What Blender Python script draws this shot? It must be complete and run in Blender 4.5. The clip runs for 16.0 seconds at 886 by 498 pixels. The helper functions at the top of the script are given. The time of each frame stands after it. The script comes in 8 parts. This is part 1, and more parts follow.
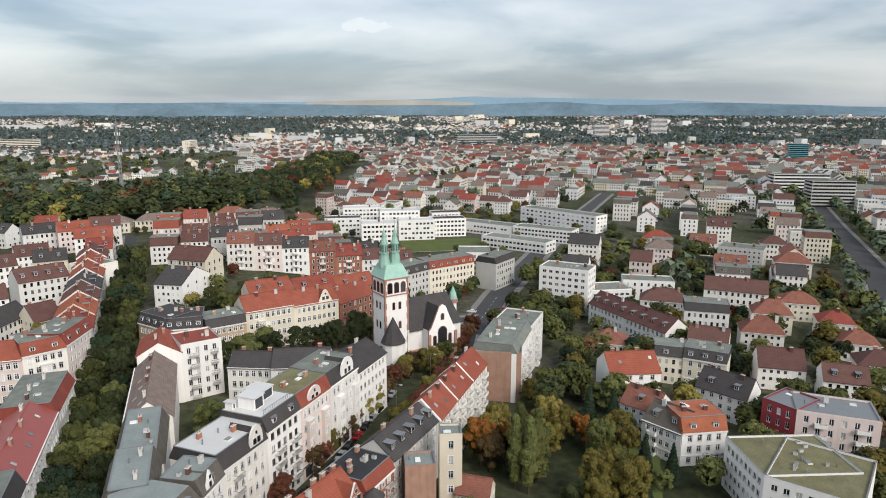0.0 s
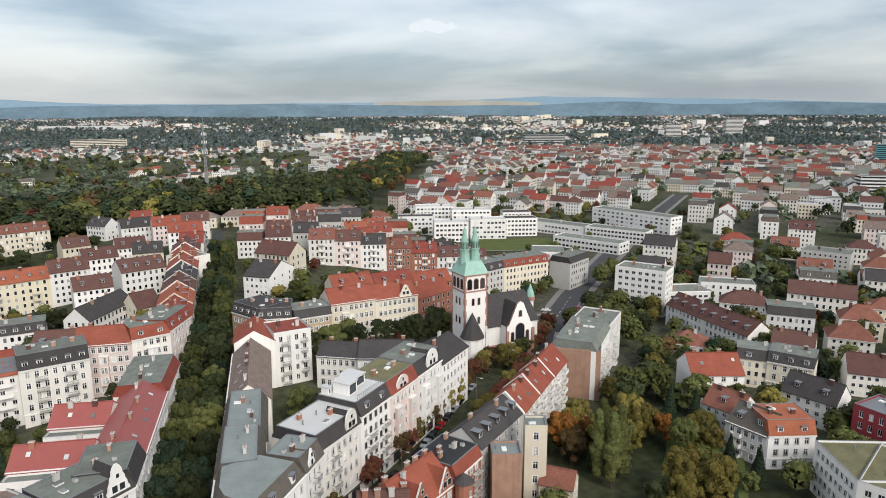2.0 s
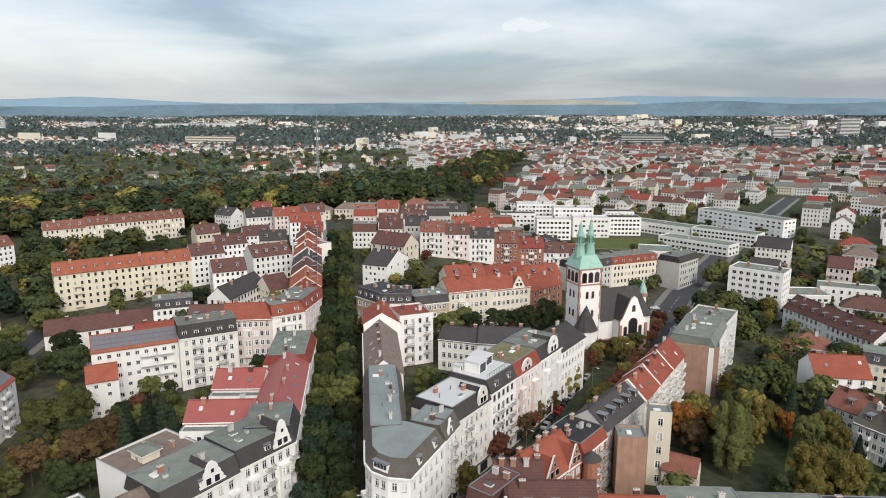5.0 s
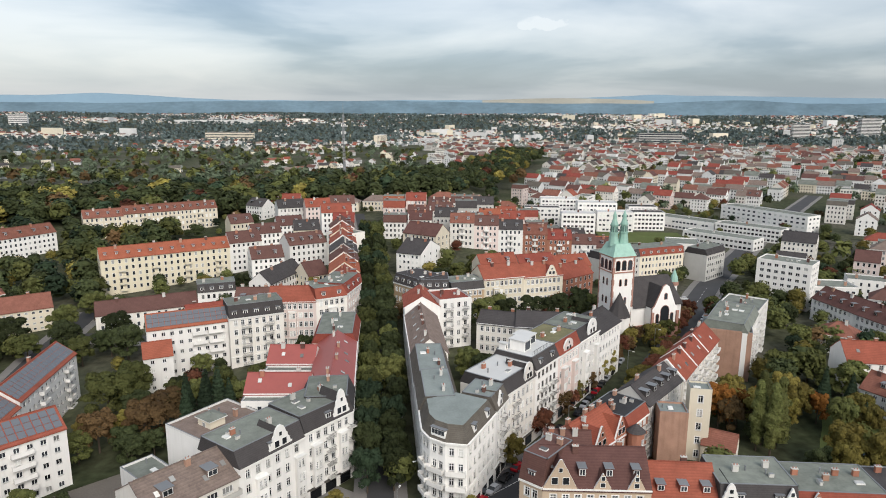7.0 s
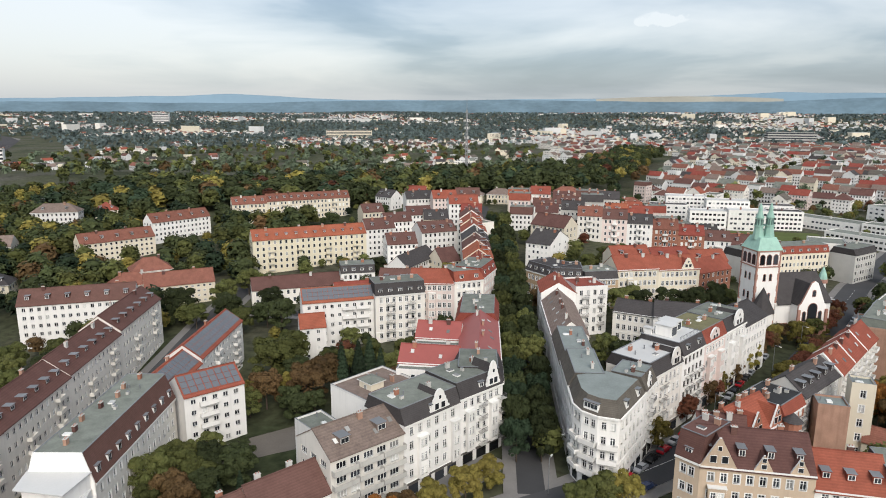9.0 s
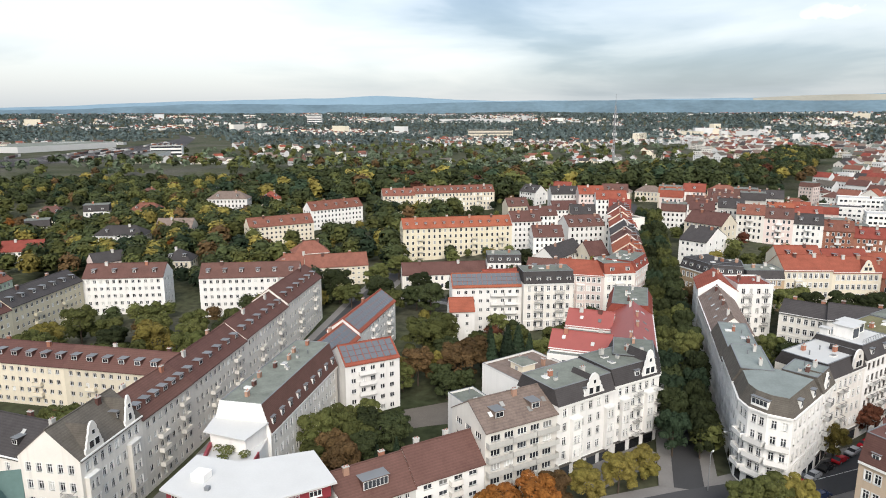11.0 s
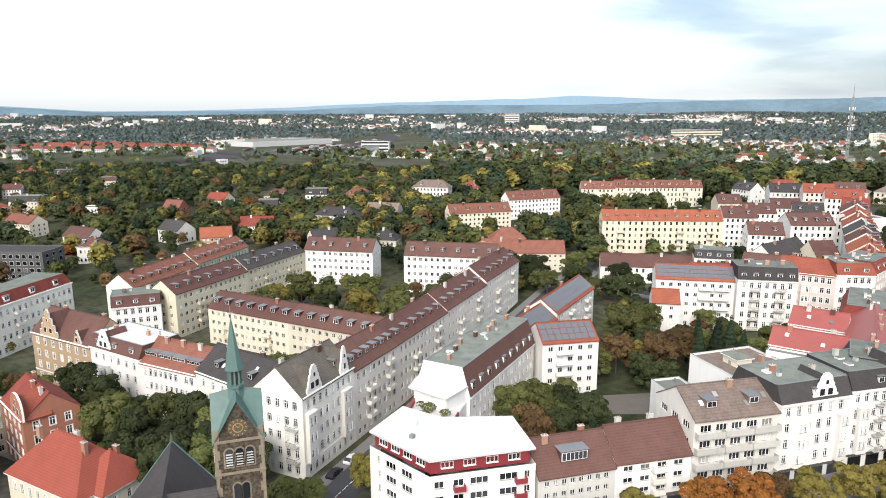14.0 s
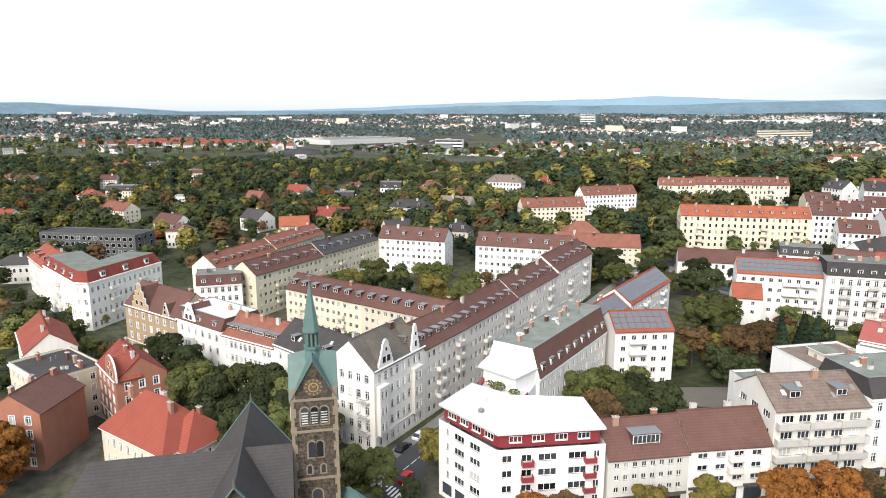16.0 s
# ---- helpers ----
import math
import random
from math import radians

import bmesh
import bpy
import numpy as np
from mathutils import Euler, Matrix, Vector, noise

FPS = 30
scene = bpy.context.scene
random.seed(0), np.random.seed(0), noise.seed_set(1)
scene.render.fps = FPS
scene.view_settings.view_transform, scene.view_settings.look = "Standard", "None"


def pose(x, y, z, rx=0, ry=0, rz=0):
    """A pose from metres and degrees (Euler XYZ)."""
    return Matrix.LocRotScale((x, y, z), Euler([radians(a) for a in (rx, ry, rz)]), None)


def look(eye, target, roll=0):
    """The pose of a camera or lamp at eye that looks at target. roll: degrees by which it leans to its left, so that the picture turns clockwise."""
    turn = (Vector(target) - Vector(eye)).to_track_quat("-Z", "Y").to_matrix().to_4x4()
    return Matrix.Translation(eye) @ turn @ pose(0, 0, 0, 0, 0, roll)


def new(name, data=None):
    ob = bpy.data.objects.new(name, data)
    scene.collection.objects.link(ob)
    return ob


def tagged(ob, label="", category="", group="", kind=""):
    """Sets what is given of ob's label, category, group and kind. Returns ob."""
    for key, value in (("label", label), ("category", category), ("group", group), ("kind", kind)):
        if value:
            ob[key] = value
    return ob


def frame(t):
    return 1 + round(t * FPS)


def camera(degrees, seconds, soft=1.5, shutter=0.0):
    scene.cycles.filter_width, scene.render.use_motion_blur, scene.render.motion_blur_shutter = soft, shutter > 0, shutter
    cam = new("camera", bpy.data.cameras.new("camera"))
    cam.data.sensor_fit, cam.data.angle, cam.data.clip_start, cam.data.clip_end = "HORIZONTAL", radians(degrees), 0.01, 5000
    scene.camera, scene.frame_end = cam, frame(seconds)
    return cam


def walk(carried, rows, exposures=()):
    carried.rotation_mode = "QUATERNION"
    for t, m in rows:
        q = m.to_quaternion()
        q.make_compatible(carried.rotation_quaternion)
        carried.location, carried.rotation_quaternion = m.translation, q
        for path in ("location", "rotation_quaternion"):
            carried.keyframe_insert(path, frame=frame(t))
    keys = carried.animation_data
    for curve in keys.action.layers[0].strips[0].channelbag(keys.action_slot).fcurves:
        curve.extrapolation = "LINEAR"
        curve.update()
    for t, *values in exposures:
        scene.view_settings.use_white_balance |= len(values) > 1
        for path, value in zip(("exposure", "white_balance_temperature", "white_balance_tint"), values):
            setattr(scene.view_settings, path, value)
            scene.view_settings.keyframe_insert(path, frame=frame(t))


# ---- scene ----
EXPOSURES = [(0, 0.06), (4, 0.06), (7.5, 0.05), (9, 0.07), (11.5, 0.38), (13, 0.56), (16, 0.68)]
cam = camera(67.30, 16.0, soft=1.0)
PATH = [
    (0, 0.00, -0.00, 88.80, -19.388, -11.637, 0.066),
    (0.5, -1.63, -0.59, 88.72, -18.202, -11.623, 0.049),
    (1, -3.31, -1.35, 88.59, -16.740, -11.578, -0.025),
    (1.5, -5.19, -2.29, 88.75, -15.298, -11.617, -0.036),
    (2, -7.15, -3.23, 88.84, -13.859, -11.619, -0.124),
    (2.5, -9.20, -4.33, 88.74, -12.794, -11.624, -0.125),
    (3, -11.12, -5.40, 88.66, -11.670, -11.623, -0.161),
    (3.5, -13.62, -7.01, 88.59, -10.576, -11.612, -0.150),
    (4, -16.07, -8.18, 88.69, -9.245, -11.676, -0.086),
    (4.5, -17.88, -9.58, 88.50, -7.170, -11.638, -0.200),
    (7, -29.41, -17.96, 85.40, -5.115, -11.800, 0.362),
    (7.5, -32.29, -19.73, 84.34, -4.031, -11.806, 0.556),
    (8, -35.02, -21.25, 83.30, -1.322, -11.841, 0.621),
    (8.5, -37.95, -23.25, 82.53, 1.456, -11.895, 0.643),
    (9, -40.76, -25.10, 81.88, 4.152, -11.874, 0.205),
    (11.5, -46.10, -28.60, 76.43, 19.106, -11.742, -0.041),
    (12, -46.90, -29.09, 75.42, 22.203, -11.686, -0.054),
    (12.5, -47.95, -29.48, 74.46, 24.947, -11.665, 0.040),
    (13, -48.48, -29.84, 73.51, 27.678, -11.653, -0.271),
    (13.5, -48.79, -29.88, 72.29, 30.531, -11.634, -0.343),
    (14, -48.97, -29.77, 71.14, 32.441, -11.628, -0.233),
    (14.5, -49.11, -29.82, 70.02, 33.814, -11.535, -0.191),
    (15, -49.04, -30.11, 68.98, 35.584, -11.496, -0.150),
    (15.5, -48.84, -30.55, 67.93, 37.308, -11.487, -0.134),
    (16, -48.39, -31.29, 66.83, 38.668, -11.530, -0.091),
]
walk(cam, [(t, pose(x, y, z, 0, 0, yaw) @ pose(0, 0, 0, 90 + pitch) @ pose(0, 0, 0, 0, 0, roll)) for t, x, y, z, yaw, pitch, roll in PATH], EXPOSURES)

# ---------------------------------------------------------------- world and light
SUN_FROM, SUN_UP = 163.0, 38.0
world = bpy.data.worlds.new("sky")
scene.world = world
world.use_nodes = True
wt = world.node_tree
wt.nodes.clear()


def wnode(kind, **kw):
    n = wt.nodes.new(kind)
    for k, v in kw.items():
        setattr(n, k, v)
    return n


def wmath(op, a, b=None, c=None, clamp=False):
    n = wnode("ShaderNodeMath", operation=op, use_clamp=clamp)
    for i, v in enumerate((a, b, c)):
        if v is None:
            continue
        if isinstance(v, (int, float)):
            n.inputs[i].default_value = v
        else:
            wt.links.new(v, n.inputs[i])
    return n.outputs[0]


def build_sky():
    nishita = wnode("ShaderNodeTexSky", sky_type="NISHITA", sun_disc=False)
    nishita.sun_elevation = radians(SUN_UP)
    nishita.sun_rotation = radians(SUN_FROM)
    nishita.dust_density = 2.5
    clear = wnode("ShaderNodeBackground")
    clear.inputs["Strength"].default_value = 0.06
    wt.links.new(nishita.outputs[0], clear.inputs["Color"])
    coord = wnode("ShaderNodeTexCoord")
    sep = wnode("ShaderNodeSeparateXYZ")
    wt.links.new(coord.outputs["Generated"], sep.inputs[0])
    dx, dy, dz = sep.outputs
    up = wmath("MAXIMUM", dz, 0.0)
    # long level bands that crowd together towards the horizon
    comb = wnode("ShaderNodeCombineXYZ")
    wt.links.new(wmath("MULTIPLY", dx, 2.1), comb.inputs[0])
    wt.links.new(wmath("MULTIPLY", dy, 2.1), comb.inputs[1])
    wt.links.new(wmath("DIVIDE", wmath("MULTIPLY", up, 4.2), wmath("ADD", up, 0.22)), comb.inputs[2])
    big = wnode("ShaderNodeTexNoise")
    big.inputs["Scale"].default_value = 1.35
    big.inputs["Detail"].default_value = 5.0
    big.inputs["Roughness"].default_value = 0.5
    big.inputs["Distortion"].default_value = 0.3
    shift = wnode("ShaderNodeVectorMath", operation="ADD")
    shift.inputs[1].default_value = (3.1, 7.4, 0.0)
    wt.links.new(comb.outputs[0], shift.inputs[0])
    wt.links.new(shift.outputs[0], big.inputs["Vector"])
    # towards the hidden sun in the west the deck is thin and nearly white
    west = wmath("SUBTRACT", wmath("MULTIPLY", dy, 0.34), wmath("MULTIPLY", dx, 0.94))
    thin = wmath("MULTIPLY", wmath("MAXIMUM", wmath("SUBTRACT", west, 0.42), 0.0), 0.62)
    # one small cloud that has caught the light
    puff = wnode("ShaderNodeTexNoise")
    puff.inputs["Scale"].default_value = 34.0
    puff.inputs["Detail"].default_value = 5.0
    wt.links.new(coord.outputs["Generated"], puff.inputs["Vector"])
    wx = wmath("POWER", wmath("DIVIDE", wmath("ABSOLUTE", wmath("SUBTRACT", wmath("MULTIPLY_ADD", puff.outputs[0], 0.075, dx), 0.2625)), 0.036), 2.0)
    wz = wmath("POWER", wmath("DIVIDE", wmath("ABSOLUTE", wmath("SUBTRACT", wmath("MULTIPLY_ADD", puff.outputs[0], 0.034, dz), 0.137)), 0.0095), 2.0)
    wisp = wmath("MULTIPLY", wmath("MAXIMUM", wmath("SUBTRACT", wmath("SUBTRACT", 1.0, wx), wz), 0.0), wmath("GREATER_THAN", dy, 0.0))
    cover = wmath("ADD", wmath("ADD", big.outputs[0], thin), wmath("MULTIPLY", wmath("MULTIPLY", wisp, wmath("MULTIPLY", puff.outputs[0], puff.outputs[0])), 1.3))
    ramp = wnode("ShaderNodeValToRGB")
    r = ramp.color_ramp
    r.elements[0].position, r.elements[0].color = 0.36, (0.27, 0.345, 0.43, 1)
    r.elements[1].position, r.elements[1].color = 0.76, (1.0, 1.0, 1.0, 1)
    for pos, col in ((0.45, (0.39, 0.465, 0.55, 1)), (0.52, (0.60, 0.655, 0.715, 1)), (0.64, (0.81, 0.84, 0.87, 1))):
        e = r.elements.new(pos)
        e.color = col
    wt.links.new(cover, ramp.inputs[0])
    # the murk low over the hills
    murk = wmath("POWER", wmath("SUBTRACT", 1.0, wmath("MULTIPLY", up, 7.0, clamp=True), clamp=True), 3.0)
    mix = wnode("ShaderNodeMix", data_type="RGBA")
    wt.links.new(wmath("MULTIPLY", murk, 0.62), mix.inputs[0])
    wt.links.new(ramp.outputs[0], mix.inputs[6])
    mix.inputs[7].default_value = (0.74, 0.82, 0.89, 1)
    deck = wnode("ShaderNodeBackground")
    wt.links.new(wmath("MULTIPLY_ADD", up, 0.38, 0.565), deck.inputs["Strength"])
    wt.links.new(mix.outputs[2], deck.inputs["Color"])
    both = wnode("ShaderNodeAddShader")
    out = wnode("ShaderNodeOutputWorld")
    wt.links.new(clear.outputs[0], both.inputs[0])
    wt.links.new(deck.outputs[0], both.inputs[1])
    wt.links.new(both.outputs[0], out.inputs[0])


build_sky()
sun_data = bpy.data.lights.new("sun", "SUN")
sun_data.energy, sun_data.angle, sun_data.color = 2.8, radians(35), (1.0, 0.945, 0.88)
sun = new("sun", sun_data)
sun.matrix_world = look((0, 0, 300), (-300 * math.sin(radians(SUN_FROM)) * math.cos(radians(SUN_UP)), -300 * math.cos(radians(SUN_FROM)) * math.cos(radians(SUN_UP)), 300 - 300 * math.sin(radians(SUN_UP))))


# ---------------------------------------------------------------- materials
def nodes_of(name):
    m = bpy.data.materials.new(name)
    m.use_nodes = True
    t = m.node_tree
    return m, t, t.nodes["Principled BSDF"]


def tnode(t, kind, **kw):
    n = t.nodes.new(kind)
    for k, v in kw.items():
        setattr(n, k, v)
    return n


def surface(name, rgb, rough=0.8, vary=0.12, scale=0.35, fine=6.0, fine_amt=0.10, bump=0.15, stain=0.0, rows=0.0, hue=0.0, metal=0.0, island=False):
    """Base colour with large patches, fine grain, vertical streaks (stain), courses along the height (rows) and a tint per object."""
    m, t, b = nodes_of(name)
    geo = tnode(t, "ShaderNodeNewGeometry")
    info = tnode(t, "ShaderNodeObjectInfo")
    big = tnode(t, "ShaderNodeTexNoise")
    big.inputs["Scale"].default_value = scale
    big.inputs["Detail"].default_value = 4
    t.links.new(geo.outputs["Position"], big.inputs["Vector"])
    small = tnode(t, "ShaderNodeTexNoise")
    small.inputs["Scale"].default_value = fine
    small.inputs["Detail"].default_value = 3
    t.links.new(geo.outputs["Position"], small.inputs["Vector"])

    def calc(op, a, c=None, d=None):
        n = tnode(t, "ShaderNodeMath", operation=op)
        for i, v in enumerate((a, c, d)):
            if v is None:
                continue
            if isinstance(v, (int, float)):
                n.inputs[i].default_value = v
            else:
                t.links.new(v, n.inputs[i])
        return n.outputs[0]

    val = calc("MULTIPLY_ADD", calc("SUBTRACT", big.outputs[0], 0.5), 2 * vary, 1.0)
    val = calc("ADD", val, calc("MULTIPLY", calc("SUBTRACT", small.outputs[0], 0.5), 2 * fine_amt))
    if stain:
        mp = tnode(t, "ShaderNodeMapping")
        mp.inputs["Scale"].default_value = (1.1, 1.1, 0.07)
        t.links.new(geo.outputs["Position"], mp.inputs[0])
        st = tnode(t, "ShaderNodeTexNoise")
        st.inputs["Scale"].default_value = 1.0
        st.inputs["Detail"].default_value = 5
        t.links.new(mp.outputs[0], st.inputs["Vector"])
        val = calc("SUBTRACT", val, calc("MULTIPLY", calc("MAXIMUM", calc("SUBTRACT", st.outputs[0], 0.5), 0.0), stain))
    height = small.outputs[0]
    if rows:
        sp = tnode(t, "ShaderNodeSeparateXYZ")
        t.links.new(geo.outputs["Position"], sp.inputs[0])
        saw = calc("FRACT", calc("MULTIPLY", sp.outputs[2], rows))
        cols = calc("FRACT", calc("MULTIPLY", calc("ADD", sp.outputs[0], calc("MULTIPLY", sp.outputs[1], 0.83)), rows * 0.9))
        height = calc("ADD", calc("ADD", height, saw), calc("MULTIPLY", cols, 0.5))
        val = calc("MULTIPLY", val, calc("MULTIPLY_ADD", saw, 0.22, 0.88))
    rnd = geo.outputs["Random Per Island"] if island else info.outputs["Random"]
    val = calc("MULTIPLY", val, calc("MULTIPLY_ADD", rnd, 0.24, 0.88))
    hsv = tnode(t, "ShaderNodeHueSaturation")
    hsv.inputs["Color"].default_value = (*rgb, 1)
    t.links.new(val, hsv.inputs["Value"])
    if hue:
        t.links.new(calc("MULTIPLY_ADD", rnd, hue, 0.5 - hue / 2), hsv.inputs["Hue"])
    t.links.new(hsv.outputs[0], b.inputs["Base Color"])
    b.inputs["Roughness"].default_value = rough
    b.inputs["Metallic"].default_value = metal
    b.inputs["Specular IOR Level"].default_value = 0.12 if rough > 0.6 else 0.5
    if bump:
        bp = tnode(t, "ShaderNodeBump")
        bp.inputs["Strength"].default_value = bump
        bp.inputs["Distance"].default_value = 0.08
        t.links.new(height, bp.inputs["Height"])
        t.links.new(bp.outputs[0], b.inputs["Normal"])
    return m


def leaves(name, rgb, hue=0.05):
    m, t, b = nodes_of(name)
    geo = tnode(t, "ShaderNodeNewGeometry")
    info = tnode(t, "ShaderNodeObjectInfo")
    add = tnode(t, "ShaderNodeMath", operation="MULTIPLY_ADD")
    t.links.new(geo.outputs["Random Per Island"], add.inputs[0])
    add.inputs[1].default_value, add.inputs[2].default_value = 0.42, 0.66
    mul = tnode(t, "ShaderNodeMath", operation="MULTIPLY_ADD")
    t.links.new(info.outputs["Random"], mul.inputs[0])
    mul.inputs[1].default_value, mul.inputs[2].default_value = 0.9, 0.6
    # each tree of a joined wood has a tint of its own
    own = tnode(t, "ShaderNodeAttribute", attribute_name="tint")
    sp = tnode(t, "ShaderNodeMath", operation="MULTIPLY_ADD")
    t.links.new(own.outputs["Fac"], sp.inputs[0])
    sp.inputs[1].default_value, sp.inputs[2].default_value = 0.6, 1.0
    both = tnode(t, "ShaderNodeMath", operation="MULTIPLY")
    t.links.new(add.outputs[0], both.inputs[0])
    t.links.new(sp.outputs[0], both.inputs[1])
    val = tnode(t, "ShaderNodeMath", operation="MULTIPLY")
    t.links.new(both.outputs[0], val.inputs[0])
    t.links.new(mul.outputs[0], val.inputs[1])
    big = tnode(t, "ShaderNodeTexNoise")
    big.inputs["Scale"].default_value = 0.09
    big.inputs["Detail"].default_value = 3
    t.links.new(geo.outputs["Position"], big.inputs["Vector"])
    hm = tnode(t, "ShaderNodeMath", operation="MULTIPLY_ADD")
    t.links.new(big.outputs[0], hm.inputs[0])
    hm.inputs[1].default_value, hm.inputs[2].default_value = -hue, 0.5 + hue / 2
    hsv = tnode(t, "ShaderNodeHueSaturation")
    hsv.inputs["Color"].default_value = (*rgb, 1)
    t.links.new(val.outputs[0], hsv.inputs["Value"])
    t.links.new(hm.outputs[0], hsv.inputs["Hue"])
    t.links.new(hsv.outputs[0], b.inputs["Base Color"])
    b.inputs["Roughness"].default_value = 0.7
    b.inputs["Specular IOR Level"].default_value = 0.08
    return m


def glass_dark(name, rgb=(0.016, 0.018, 0.021), rough=0.08):
    m, t, b = nodes_of(name)
    b.inputs["Specular IOR Level"].default_value = 0.3
    b.inputs["Base Color"].default_value = (*rgb, 1)
    b.inputs["Roughness"].default_value = rough
    info = tnode(t, "ShaderNodeObjectInfo")
    mul = tnode(t, "ShaderNodeMath", operation="MULTIPLY_ADD")
    t.links.new(info.outputs["Random"], mul.inputs[0])
    mul.inputs[1].default_value, mul.inputs[2].default_value = 3.0, 0.4
    hsv = tnode(t, "ShaderNodeHueSaturation")
    hsv.inputs["Color"].default_value = (*rgb, 1)
    t.links.new(mul.outputs[0], hsv.inputs["Value"])
    t.links.new(hsv.outputs[0], b.inputs["Base Color"])
    return m


def solar_cells(name):
    m, t, b = nodes_of(name)
    # pale grey-blue base: the sky's reflection on the panels, put into the colour
    b.inputs["Base Color"].default_value = (0.125, 0.135, 0.15, 1)
    b.inputs["Roughness"].default_value = 0.25
    return m


